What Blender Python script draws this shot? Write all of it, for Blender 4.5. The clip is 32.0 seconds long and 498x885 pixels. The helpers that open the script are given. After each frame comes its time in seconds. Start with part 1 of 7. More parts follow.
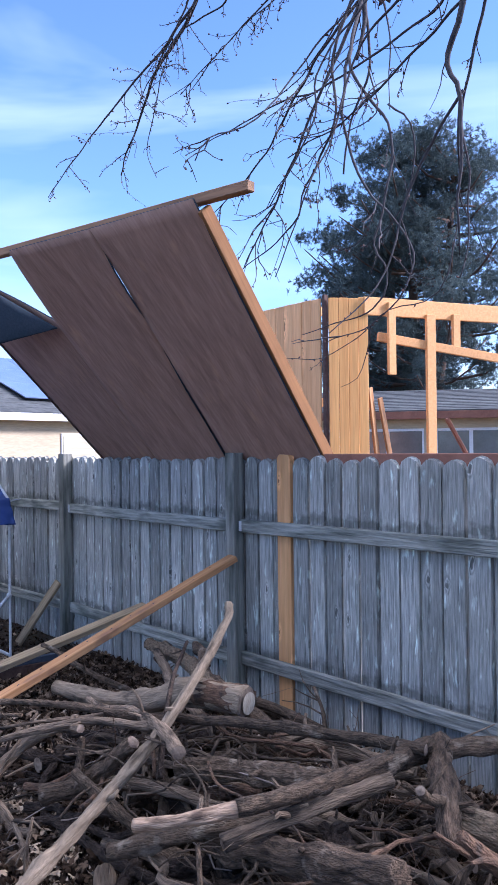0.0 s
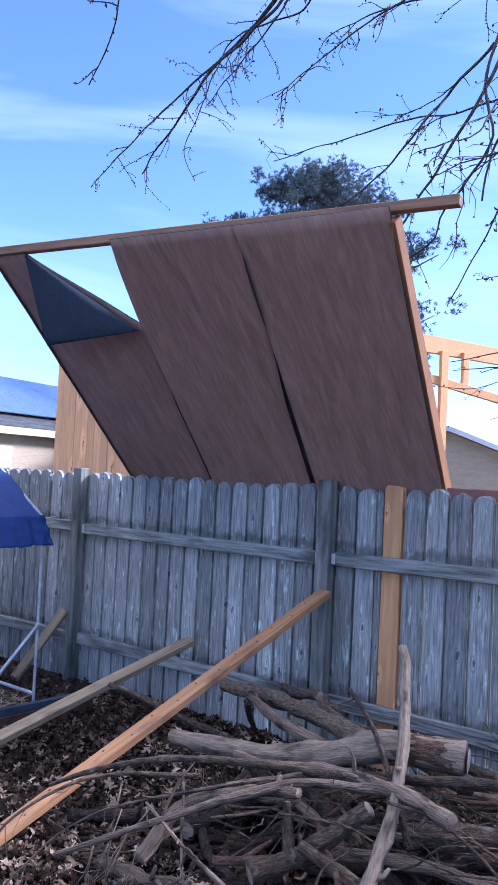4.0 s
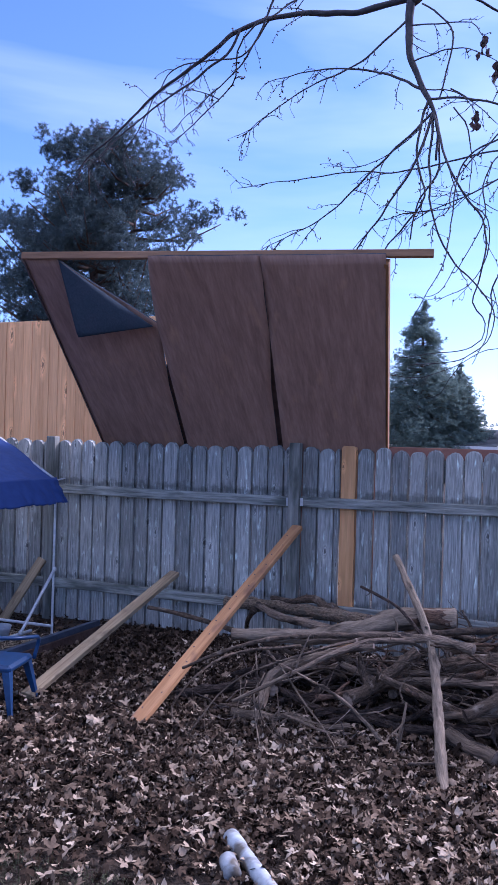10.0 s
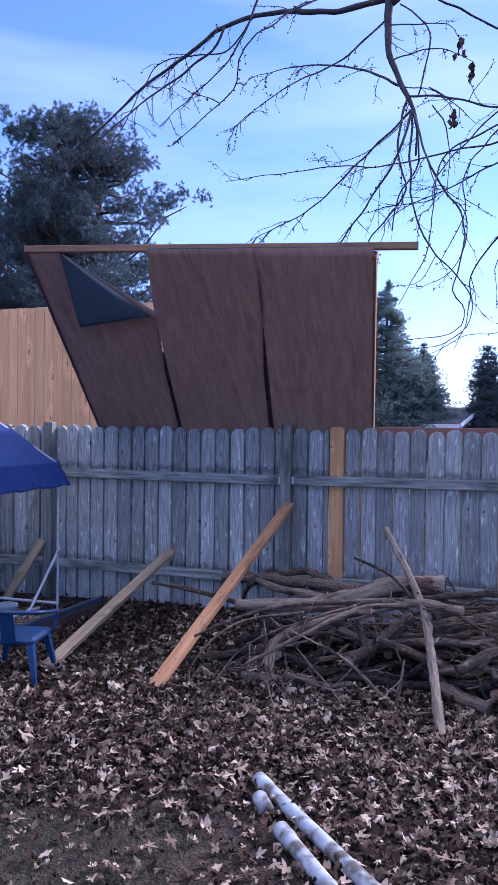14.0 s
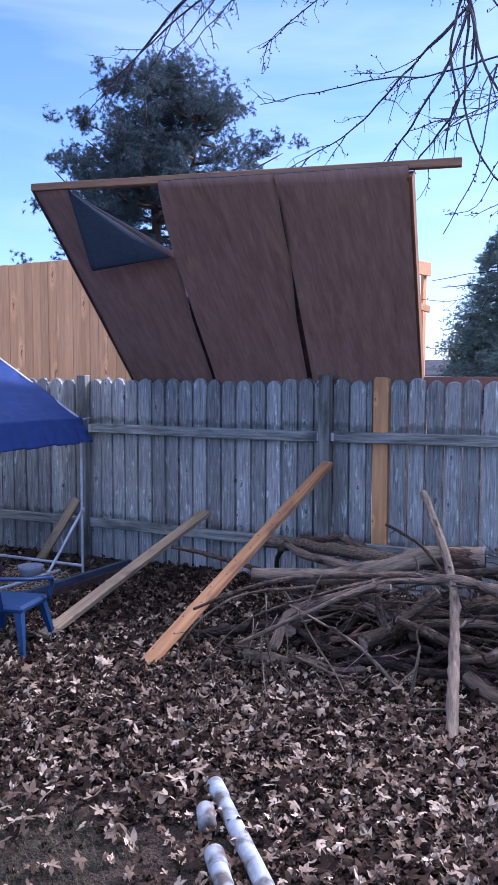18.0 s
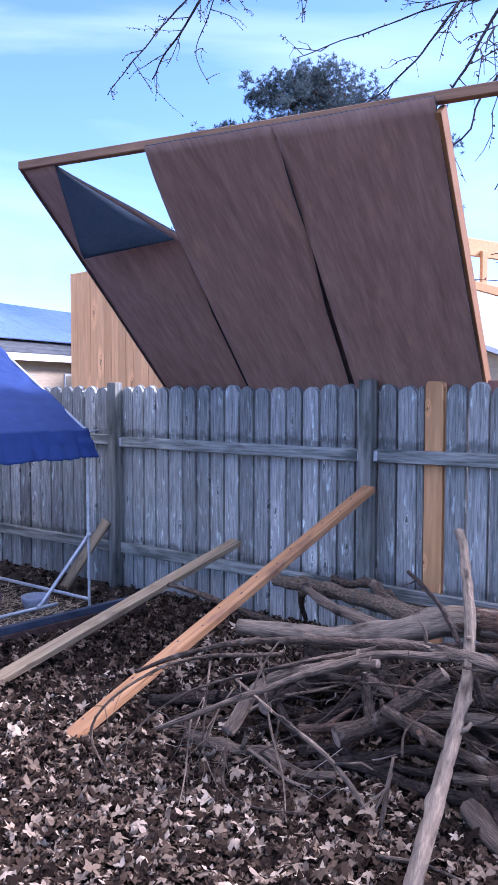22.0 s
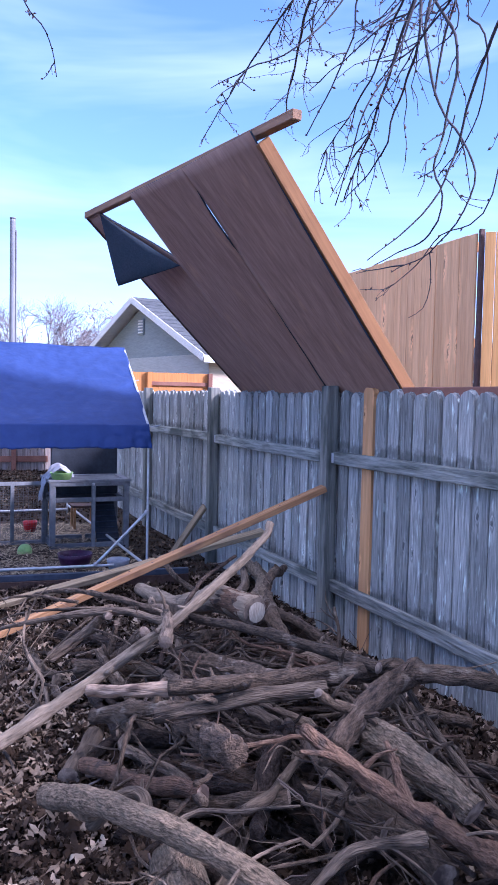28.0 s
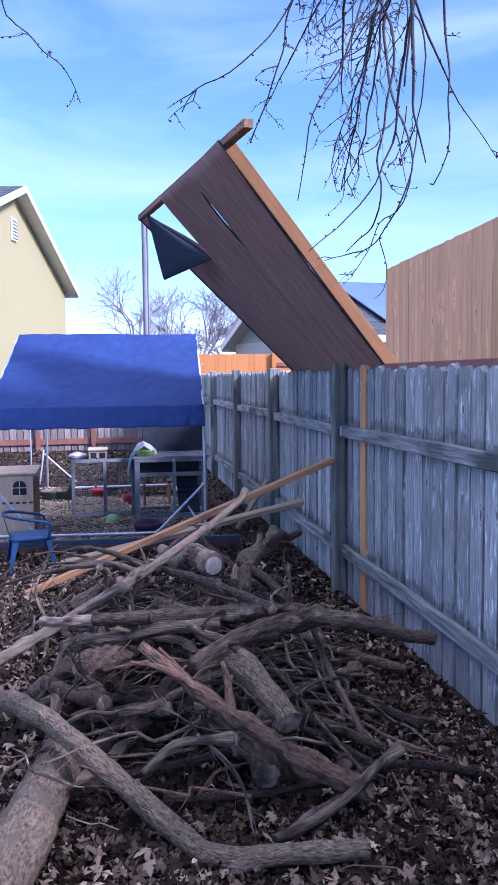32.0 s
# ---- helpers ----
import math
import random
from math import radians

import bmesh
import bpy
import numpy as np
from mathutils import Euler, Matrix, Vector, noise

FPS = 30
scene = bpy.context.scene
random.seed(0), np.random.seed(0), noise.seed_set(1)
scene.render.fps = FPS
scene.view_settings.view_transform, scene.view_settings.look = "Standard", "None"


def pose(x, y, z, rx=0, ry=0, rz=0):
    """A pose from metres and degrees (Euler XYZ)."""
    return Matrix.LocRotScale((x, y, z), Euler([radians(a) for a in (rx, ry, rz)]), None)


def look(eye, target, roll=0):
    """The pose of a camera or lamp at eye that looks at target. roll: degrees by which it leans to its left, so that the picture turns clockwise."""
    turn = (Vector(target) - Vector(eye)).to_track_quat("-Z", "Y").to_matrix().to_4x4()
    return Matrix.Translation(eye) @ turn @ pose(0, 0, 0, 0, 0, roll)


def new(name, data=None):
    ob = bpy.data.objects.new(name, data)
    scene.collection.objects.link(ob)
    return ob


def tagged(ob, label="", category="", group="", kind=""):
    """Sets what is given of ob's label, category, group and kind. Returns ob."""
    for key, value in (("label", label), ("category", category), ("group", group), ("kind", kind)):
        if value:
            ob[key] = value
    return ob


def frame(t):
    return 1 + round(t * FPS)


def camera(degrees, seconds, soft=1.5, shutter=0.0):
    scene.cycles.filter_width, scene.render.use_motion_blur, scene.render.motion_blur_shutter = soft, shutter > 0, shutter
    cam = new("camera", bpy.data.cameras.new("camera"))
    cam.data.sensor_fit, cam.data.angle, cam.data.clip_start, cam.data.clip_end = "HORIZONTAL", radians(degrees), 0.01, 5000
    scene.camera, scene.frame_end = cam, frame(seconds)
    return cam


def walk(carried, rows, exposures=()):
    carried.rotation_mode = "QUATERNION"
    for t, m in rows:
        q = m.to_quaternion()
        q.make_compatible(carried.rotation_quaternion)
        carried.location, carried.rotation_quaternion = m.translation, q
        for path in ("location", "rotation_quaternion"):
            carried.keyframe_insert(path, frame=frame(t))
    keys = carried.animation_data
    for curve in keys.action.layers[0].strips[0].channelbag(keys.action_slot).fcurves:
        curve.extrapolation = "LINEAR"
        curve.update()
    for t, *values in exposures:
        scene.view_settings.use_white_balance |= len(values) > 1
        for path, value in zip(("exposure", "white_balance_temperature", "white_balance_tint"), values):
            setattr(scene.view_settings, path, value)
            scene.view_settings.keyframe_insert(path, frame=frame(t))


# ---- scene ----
cam = camera(33.9, 32.0)
METRES, EYE, TILT, LEAN, TURN = 12.4, 1.76, 0.0, 0.0, 49.6
ROWS = [
    (0.0, 0.0, 0.0, 0.0, 0.0, 0.32, 0.65),
    (0.5, -0.0144, 0.0021, -0.0002, -2.76, 0.06, -0.44),
    (1.0, -0.0263, 0.0105, -0.0012, -1.62, 0.4, -1.82),
    (1.5, -0.0416, 0.0254, -0.0008, -0.51, 1.32, -3.42),
    (2.0, -0.0589, 0.0335, -0.0019, -1.17, 2.25, -4.89),
    (2.5, -0.08, 0.0358, -0.0023, -3.96, 2.57, -4.26),
    (4.5, -0.1504, 0.0446, -0.002, -12.84, 2.06, -2.89),
    (5.0, -0.1687, 0.0435, -0.0023, -14.57, 2.08, -2.95),
    (5.5, -0.1846, 0.047, -0.0037, -16.32, 2.35, -3.13),
    (6.0, -0.202, 0.0439, -0.0032, -18.28, 2.65, -3.2),
    (6.5, -0.223, 0.033, -0.0015, -20.75, 3.02, -3.19),
    (7.0, -0.2397, 0.0313, -0.0019, -23.98, 3.76, -3.01),
    (7.5, -0.2591, 0.0327, 0.0006, -27.45, 4.34, -2.35),
    (8.0, -0.276, 0.0215, 0.0011, -30.49, 4.6, -1.8),
    (8.5, -0.2844, 0.0124, 0.0014, -30.04, 3.27, -1.7),
    (9.0, -0.285, 0.002, 0.0008, -28.12, 1.39, -1.42),
    (9.5, -0.2924, -0.0102, 0.0009, -27.86, 0.37, -1.26),
    (10.0, -0.3126, -0.0233, -0.0014, -28.87, -0.23, -1.62),
    (10.5, -0.3199, -0.0313, -0.0002, -29.3, -0.96, -2.06),
    (11.0, -0.3224, -0.0387, -0.0001, -28.87, -1.88, -2.02),
    (11.5, -0.3244, -0.0464, -0.0015, -28.58, -2.47, -1.78),
    (12.0, -0.3307, -0.0504, -0.0014, -28.87, -2.52, -1.44),
    (12.5, -0.3417, -0.0437, 0.0006, -29.92, -2.08, -1.16),
    (13.0, -0.3444, -0.0408, -0.0002, -30.9, -1.64, -1.06),
    (13.5, -0.3462, -0.0396, -0.0002, -31.45, -1.44, -0.95),
    (14.0, -0.3466, -0.0388, -0.0004, -31.48, -1.53, -0.72),
    (14.5, -0.346, -0.038, -0.0007, -30.89, -1.76, -0.48),
    (15.0, -0.3423, -0.0381, -0.0023, -29.81, -1.98, -0.33),
    (15.5, -0.3336, -0.0405, -0.0011, -28.38, -2.25, -0.39),
    (17.5, -0.2878, -0.0211, -0.003, -24.78, -4.04, -0.42),
    (18.0, -0.2725, -0.0196, -0.0033, -23.48, -4.69, -0.14),
    (18.5, -0.262, -0.0183, -0.0039, -20.89, -6.23, 0.68),
    (19.0, -0.2472, -0.0093, -0.0057, -18.99, -4.09, 1.04),
    (19.5, -0.2303, 0.0022, -0.0059, -17.22, -3.41, 0.43),
    (20.0, -0.215, 0.0029, -0.0062, -15.4, -5.04, 1.06),
    (20.5, -0.2048, 0.0003, -0.0053, -13.44, -5.1, 0.66),
    (21.0, -0.1923, 0.0097, -0.0078, -12.55, -4.23, 0.41),
    (21.5, -0.1757, 0.0294, -0.0076, -12.28, -3.48, 0.24),
    (22.0, -0.1595, 0.04, -0.0101, -11.5, -3.5, -0.09),
    (22.5, -0.1375, 0.0433, -0.0072, -10.39, -3.66, -0.61),
    (23.0, -0.1214, 0.0434, -0.0079, -9.24, -3.84, -1.03),
    (23.5, -0.0982, 0.0438, -0.0091, -7.66, -3.66, -1.3),
    (24.0, -0.0753, 0.0396, -0.0076, -5.99, -3.45, -1.18),
    (24.5, -0.0596, 0.0239, -0.0062, -3.81, -3.27, -0.76),
    (26.5, 0.0256, 0.0072, -0.006, 8.17, -2.17, -1.49),
    (27.0, 0.0461, 0.0023, -0.0059, 11.92, -2.38, -1.49),
    (27.5, 0.0667, 0.0072, -0.009, 15.32, -2.68, -1.34),
    (28.0, 0.0948, 0.0004, -0.0106, 18.36, -3.17, -1.26),
    (28.5, 0.1216, -0.0096, -0.0112, 20.78, -3.62, -1.11),
    (29.0, 0.1459, -0.0024, -0.0142, 23.36, -4.08, -0.78),
    (29.5, 0.1621, 0.0022, -0.0116, 25.69, -4.42, -0.69),
    (30.0, 0.1781, 0.0022, -0.0112, 27.82, -4.6, -0.32),
    (30.5, 0.1933, 0.0004, -0.0093, 29.42, -4.7, 0.03),
    (31.0, 0.1981, -0.001, -0.0098, 30.13, -4.63, 0.41),
    (31.5, 0.1991, -0.001, -0.0095, 30.36, -4.64, 0.67),
    (32.0, 0.1992, -0.0017, -0.0096, 30.47, -4.67, 0.62),
]
walk(cam, [(t, pose(0, 0, EYE, TILT, LEAN, TURN) @ pose(METRES * x, METRES * y, METRES * z, 90 + pitch, roll, yaw)) for t, x, y, z, yaw, pitch, roll in ROWS],
     exposures=[(0, 1.70, 5120, 25), (2, 1.93, 5050, 29), (5, 1.53, 4820, 30), (7, 1.43, 4820, 33), (9, 1.23, 4850, 35), (13, 1.30, 4830, 40), (15, 1.29, 4750, 38), (18, 1.42, 4900, 34), (19, 1.70, 5000, 36), (21, 1.83, 4930, 36), (24, 2.07, 4960, 33), (27, 1.87, 4950, 37), (29, 1.72, 4760, 36), (32, 1.48, 4690, 36)])

# ---- world, sun ----
SUN_AZ, SUN_EL = 40.0, 30.0            # clockwise from +y, above the horizon
world = bpy.data.worlds.new("sky")
scene.world = world
world.use_nodes = True
wn, wl = world.node_tree.nodes, world.node_tree.links
wn.clear()
w_out = wn.new("ShaderNodeOutputWorld")
w_bg = wn.new("ShaderNodeBackground")
w_sky = wn.new("ShaderNodeTexSky")
w_sky.sky_type, w_sky.sun_disc = "NISHITA", False
w_sky.sun_elevation, w_sky.sun_rotation = radians(SUN_EL), radians(SUN_AZ)
w_sky.air_density, w_sky.dust_density, w_sky.ozone_density = 1.0, 0.25, 2.8
w_co = wn.new("ShaderNodeTexCoord")
w_map = wn.new("ShaderNodeMapping")
w_map.inputs["Scale"].default_value = (0.8, 1.1, 5.0)
w_map.inputs["Rotation"].default_value = (0.18, 0.1, 0.5)
w_noise = wn.new("ShaderNodeTexNoise")
w_noise.inputs["Scale"].default_value, w_noise.inputs["Detail"].default_value = 1.6, 5.0
w_noise.inputs["Roughness"].default_value, w_noise.inputs["Distortion"].default_value = 0.52, 0.5
w_ramp = wn.new("ShaderNodeValToRGB")
w_ramp.color_ramp.elements[0].position, w_ramp.color_ramp.elements[1].position = 0.46, 0.84
w_ramp.color_ramp.elements[1].color = (0.6, 0.6, 0.6, 1)
w_mix = wn.new("ShaderNodeMixRGB")
w_mix.inputs[2].default_value = (5.3, 5.8, 6.6, 1)     # thin high cloud
wl.new(w_co.outputs["Generated"], w_map.inputs["Vector"])
wl.new(w_map.outputs["Vector"], w_noise.inputs["Vector"])
wl.new(w_noise.outputs["Fac"], w_ramp.inputs["Fac"])
w_sep = wn.new("ShaderNodeSeparateXYZ")
w_up = wn.new("ShaderNodeMapRange")                     # unseen bright sky overhead, added to lift the shaded ground
w_up.interpolation_type = "SMOOTHSTEP"
w_up.inputs["From Min"].default_value, w_up.inputs["From Max"].default_value = 0.54, 0.85
w_up.inputs["To Max"].default_value = 0.9
# warm white of the added overhead fill
w_topfill = wn.new("ShaderNodeMixRGB")
w_topfill.inputs[2].default_value = (10.6, 10.1, 8.9, 1)
wl.new(w_co.outputs["Generated"], w_sep.inputs[0])
wl.new(w_sep.outputs["Z"], w_up.inputs["Value"])
wl.new(w_ramp.outputs["Color"], w_mix.inputs[0])
wl.new(w_sky.outputs["Color"], w_mix.inputs[1])
wl.new(w_up.outputs[0], w_topfill.inputs[0])
wl.new(w_mix.outputs["Color"], w_topfill.inputs[1])
wl.new(w_topfill.outputs["Color"], w_bg.inputs["Color"])
wl.new(w_bg.outputs["Background"], w_out.inputs["Surface"])
w_bg.inputs["Strength"].default_value = 0.085

sun = new("sun", bpy.data.lights.new("sun", "SUN"))
sun.data.energy, sun.data.angle, sun.data.color = 2.9, radians(12.0), (1.0, 0.88, 0.72)
_sd = Vector((math.sin(radians(SUN_AZ)) * math.cos(radians(SUN_EL)), math.cos(radians(SUN_AZ)) * math.cos(radians(SUN_EL)), math.sin(radians(SUN_EL))))
sun.matrix_world = look(_sd * 50, (0, 0, 0))


# ---- materials ----
def rgba(c):
    return (c[0], c[1], c[2], 1.0)


def material(name, dark, light, rough=0.8, scale=(4, 4, 4), detail=6.0, bump=0.3, fine=40.0, metal=0.0, rand=0.25,
             spots=None, spot_scale=2.0, spot_at=0.62, coords="Object", spec=0.3, bump_dist=0.01, stretch=(1, 1, 1), knots=None, edge=(0.32, 0.68)):
    """A surface of two tones by stretched noise, fine grain, a third tone in patches, varied from piece to piece."""
    m = bpy.data.materials.new(name)
    m.use_nodes = True
    n, l = m.node_tree.nodes, m.node_tree.links
    b = n["Principled BSDF"]
    b.inputs["Roughness"].default_value = rough
    b.inputs["Metallic"].default_value = metal
    b.inputs["Specular IOR Level"].default_value = spec
    tc = n.new("ShaderNodeTexCoord")
    info = n.new("ShaderNodeObjectInfo")
    shift = n.new("ShaderNodeVectorMath")
    shift.operation = "MULTIPLY_ADD"
    l.new(info.outputs["Random"], shift.inputs[0])
    shift.inputs[1].default_value = (37.0, 53.0, 71.0)
    if coords == "grain":
        at = n.new("ShaderNodeAttribute")
        at.attribute_name = "grain"
        l.new(at.outputs["Vector"], shift.inputs[2])
    else:
        l.new(tc.outputs[coords], shift.inputs[2])
    mp = n.new("ShaderNodeMapping")
    mp.inputs["Scale"].default_value = scale
    l.new(shift.outputs["Vector"], mp.inputs["Vector"])
    n1 = n.new("ShaderNodeTexNoise")
    n1.inputs["Scale"].default_value, n1.inputs["Detail"].default_value, n1.inputs["Roughness"].default_value = 1.0, detail, 0.65
    l.new(mp.outputs["Vector"], n1.inputs["Vector"])
    ramp = n.new("ShaderNodeValToRGB")
    ramp.color_ramp.elements[0].position, ramp.color_ramp.elements[1].position = edge
    ramp.color_ramp.elements[0].color, ramp.color_ramp.elements[1].color = rgba(dark), rgba(light)
    l.new(n1.outputs["Fac"], ramp.inputs["Fac"])
    col = ramp.outputs["Color"]
    n2 = n.new("ShaderNodeTexNoise")
    n2.inputs["Scale"].default_value, n2.inputs["Detail"].default_value = fine, 3.0
    mp2 = n.new("ShaderNodeMapping")
    big = max(scale)
    mp2.inputs["Scale"].default_value = tuple(s / big for s in scale)
    l.new(shift.outputs["Vector"], mp2.inputs["Vector"])
    l.new(mp2.outputs["Vector"], n2.inputs["Vector"])
    if spots:
        n3 = n.new("ShaderNodeTexNoise")
        n3.inputs["Scale"].default_value, n3.inputs["Detail"].default_value = spot_scale, 5.0
        mp3 = n.new("ShaderNodeMapping")
        mp3.inputs["Scale"].default_value = stretch
        l.new(shift.outputs["Vector"], mp3.inputs["Vector"])
        l.new(mp3.outputs["Vector"], n3.inputs["Vector"])
        r3 = n.new("ShaderNodeValToRGB")
        r3.color_ramp.elements[0].position, r3.color_ramp.elements[1].position = spot_at - 0.05, spot_at + 0.08
        l.new(n3.outputs["Fac"], r3.inputs["Fac"])
        mx = n.new("ShaderNodeMixRGB")
        l.new(r3.outputs["Color"], mx.inputs[0])
        l.new(col, mx.inputs[1])
        mx.inputs[2].default_value = rgba(spots)
        col = mx.outputs["Color"]
    if knots:
        wob = n.new("ShaderNodeTexNoise")
        wob.inputs["Scale"].default_value = 26.0
        l.new(shift.outputs["Vector"], wob.inputs["Vector"])
        sp = n.new("ShaderNodeSeparateXYZ")
        l.new(shift.outputs["Vector"], sp.inputs[0])
        co = n.new("ShaderNodeCombineXYZ")
        for axis, k in (("X", knots[0]), ("Z", knots[1])):
            mm = n.new("ShaderNodeMath")
            mm.operation = "MULTIPLY"
            mm.inputs[1].default_value = k
            l.new(sp.outputs[axis], mm.inputs[0])
            m3 = n.new("ShaderNodeMath")
            m3.operation = "MULTIPLY_ADD"
            m3.inputs[1].default_value = 0.10
            l.new(wob.outputs["Fac"], m3.inputs[0])
            l.new(mm.outputs[0], m3.inputs[2])
            l.new(m3.outputs[0], co.inputs["X" if axis == "X" else "Y"])
        vo = n.new("ShaderNodeTexVoronoi")
        vo.voronoi_dimensions = "2D"
        vo.inputs["Scale"].default_value = 1.0
        l.new(co.outputs[0], vo.inputs["Vector"])
        rk = n.new("ShaderNodeValToRGB")
        rk.color_ramp.elements[0].position, rk.color_ramp.elements[0].color = 0.0, (0.4, 0.4, 0.4, 1)
        rk.color_ramp.elements[1].position, rk.color_ramp.elements[1].color = 0.2, (1, 1, 1, 1)
        rk.color_ramp.elements.new(0.03).color = (0.5, 0.5, 0.5, 1)
        rk.color_ramp.elements.new(0.05).color = (1.6, 1.6, 1.6, 1)
        rk.color_ramp.elements.new(0.07).color = (0.85, 0.85, 0.85, 1)
        rk.color_ramp.elements.new(0.095).color = (1.35, 1.35, 1.35, 1)
        l.new(vo.outputs["Distance"], rk.inputs["Fac"])
        kx = n.new("ShaderNodeMixRGB")
        kx.blend_type = "MULTIPLY"
        kx.inputs[0].default_value = 1.0
        l.new(col, kx.inputs[1])
        l.new(rk.outputs["Color"], kx.inputs[2])
        col = kx.outputs["Color"]
    # grain and piece-to-piece value
    hsv = n.new("ShaderNodeHueSaturation")
    add = n.new("ShaderNodeMath")
    add.operation = "MULTIPLY_ADD"
    l.new(info.outputs["Random"], add.inputs[0])
    add.inputs[1].default_value, add.inputs[2].default_value = rand * 2, 1.0 - rand
    mul = n.new("ShaderNodeMath")
    mul.operation = "MULTIPLY_ADD"
    l.new(n2.outputs["Fac"], mul.inputs[0])
    mul.inputs[1].default_value, mul.inputs[2].default_value = 0.5, 0.75
    m2 = n.new("ShaderNodeMath")
    m2.operation = "MULTIPLY"
    l.new(add.outputs[0], m2.inputs[0])
    l.new(mul.outputs[0], m2.inputs[1])
    l.new(m2.outputs[0], hsv.inputs["Value"])
    l.new(col, hsv.inputs["Color"])
    l.new(hsv.outputs["Color"], b.inputs["Base Color"])
    if bump:
        mix = n.new("ShaderNodeMath")
        mix.operation = "ADD"
        l.new(n1.outputs["Fac"], mix.inputs[0])
        l.new(n2.outputs["Fac"], mix.inputs[1])
        bp = n.new("ShaderNodeBump")
        bp.inputs["Strength"].default_value, bp.inputs["Distance"].default_value = bump, bump_dist
        l.new(mix.outputs[0], bp.inputs["Height"])
        l.new(bp.outputs["Normal"], b.inputs["Normal"])
    return m


def island_colours(m, tones, spread=0.35):
    """Gives each loose piece of a joined mesh one of some tones."""
    n, l = m.node_tree.nodes, m.node_tree.links
    geo = n.new("ShaderNodeNewGeometry")
    r = n.new("ShaderNodeValToRGB")
    r.color_ramp.interpolation = "LINEAR"
    r.color_ramp.elements[0].color = rgba(tones[0])
    r.color_ramp.elements[1].color = rgba(tones[-1])
    for i, c in enumerate(tones[1:-1]):
        r.color_ramp.elements.new((i + 1) / (len(tones) - 1)).color = rgba(c)
    l.new(geo.outputs["Random Per Island"], r.inputs["Fac"])
    hsv = [x for x in n if x.type == "HUE_SAT"][0]
    l.new(r.outputs["Color"], hsv.inputs["Color"])
    return m


M_FENCE = material("weathered_fence_wood", (0.126, 0.136, 0.120), (0.552, 0.540, 0.492), 0.9, (85, 85, 5.0), detail=10, bump=0.9, fine=260, rand=0.34,
                   spots=(0.775, 0.860, 0.780), spot_scale=24.0, spot_at=0.655, stretch=(1.3, 1, 0.3), knots=(3.9, 1.6), edge=(0.28, 0.70))


def rail_stain(m, heights, depth):
    """Damp, mossy bands with ragged edges where rails meet the boards."""
    n, l = m.node_tree.nodes, m.node_tree.links
    tc = n.new("ShaderNodeTexCoord")
    sep = n.new("ShaderNodeSeparateXYZ")
    l.new(tc.outputs["Object"], sep.inputs[0])
    ragged = n.new("ShaderNodeTexNoise")
    ragged.inputs["Scale"].default_value, ragged.inputs["Detail"].default_value = 22.0, 6.0
    geo = n.new("ShaderNodeNewGeometry")
    l.new(geo.outputs["Position"], ragged.inputs["Vector"])
    total = None
    for h in heights:
        off = n.new("ShaderNodeMath")
        off.operation = "SUBTRACT"
        off.inputs[1].default_value = h
        l.new(sep.outputs["Z"], off.inputs[0])
        away = n.new("ShaderNodeMath")
        away.operation = "ABSOLUTE"
        l.new(off.outputs[0], away.inputs[0])
        wide = n.new("ShaderNodeMath")
        wide.operation = "MULTIPLY_ADD"
        wide.inputs[1].default_value, wide.inputs[2].default_value = 0.16, -0.045
        l.new(ragged.outputs["Fac"], wide.inputs[0])
        inside = n.new("ShaderNodeMath")
        inside.operation = "SUBTRACT"
        l.new(wide.outputs[0], inside.inputs[0])
        l.new(away.outputs[0], inside.inputs[1])
        ramp = n.new("ShaderNodeMapRange")
        ramp.inputs["From Min"].default_value, ramp.inputs["From Max"].default_value = -0.02, 0.03
        ramp.inputs["To Max"].default_value = depth
        l.new(inside.outputs[0], ramp.inputs["Value"])
        if total is None:
            total = ramp.outputs[0]
        else:
            both = n.new("ShaderNodeMath")
            both.operation = "MAXIMUM"
            l.new(total, both.inputs[0])
            l.new(ramp.outputs[0], both.inputs[1])
            total = both.outputs[0]
    hsv = [x for x in n if x.type == "HUE_SAT"][0]
    mix = n.new("ShaderNodeMixRGB")
    mix.inputs[2].default_value = (0.07, 0.072, 0.062, 1)
    l.new(total, mix.inputs[0])
    l.new(hsv.outputs["Color"], mix.inputs[1])
    l.new(mix.outputs["Color"], n["Principled BSDF"].inputs["Base Color"])


rail_stain(M_FENCE, (1.385, 0.455), 0.62)
M_RAIL = material("weathered_rail_wood", (0.089, 0.098, 0.083), (0.441, 0.440, 0.386), 0.9, (2.4, 34, 34), detail=9, bump=0.9, fine=90, rand=0.15,
                  spots=(0.091, 0.100, 0.085), spot_scale=5.0, spot_at=0.55, stretch=(0.35, 1, 1))
M_POST = material("weathered_post_wood", (0.097, 0.103, 0.086), (0.323, 0.316, 0.272), 0.9, (26, 26, 1.6), detail=8, bump=0.5, fine=110, rand=0.12,
                  spots=(0.083, 0.089, 0.071), spot_scale=6.0, spot_at=0.60, stretch=(1, 1, 0.3))
M_NEWBOARD = material("new_cedar_picket", (0.448, 0.2246, 0.08624), (0.5936, 0.3262, 0.1392), 0.75, (22, 22, 1.3), bump=0.2, fine=80, rand=0.08,
                      knots=(6, 2.6))
M_CEDAR = material("new_cedar_siding", (0.62, 0.322, 0.136), (0.77, 0.44, 0.212), 0.7, (22, 22, 1.0), bump=0.12, fine=90, rand=0.10, knots=(2.6, 0.8))
M_STUD = material("framing_lumber", (0.63, 0.315, 0.115), (0.72, 0.385, 0.155), 0.7, (30, 30, 30), bump=0.1, fine=70, rand=0.08)
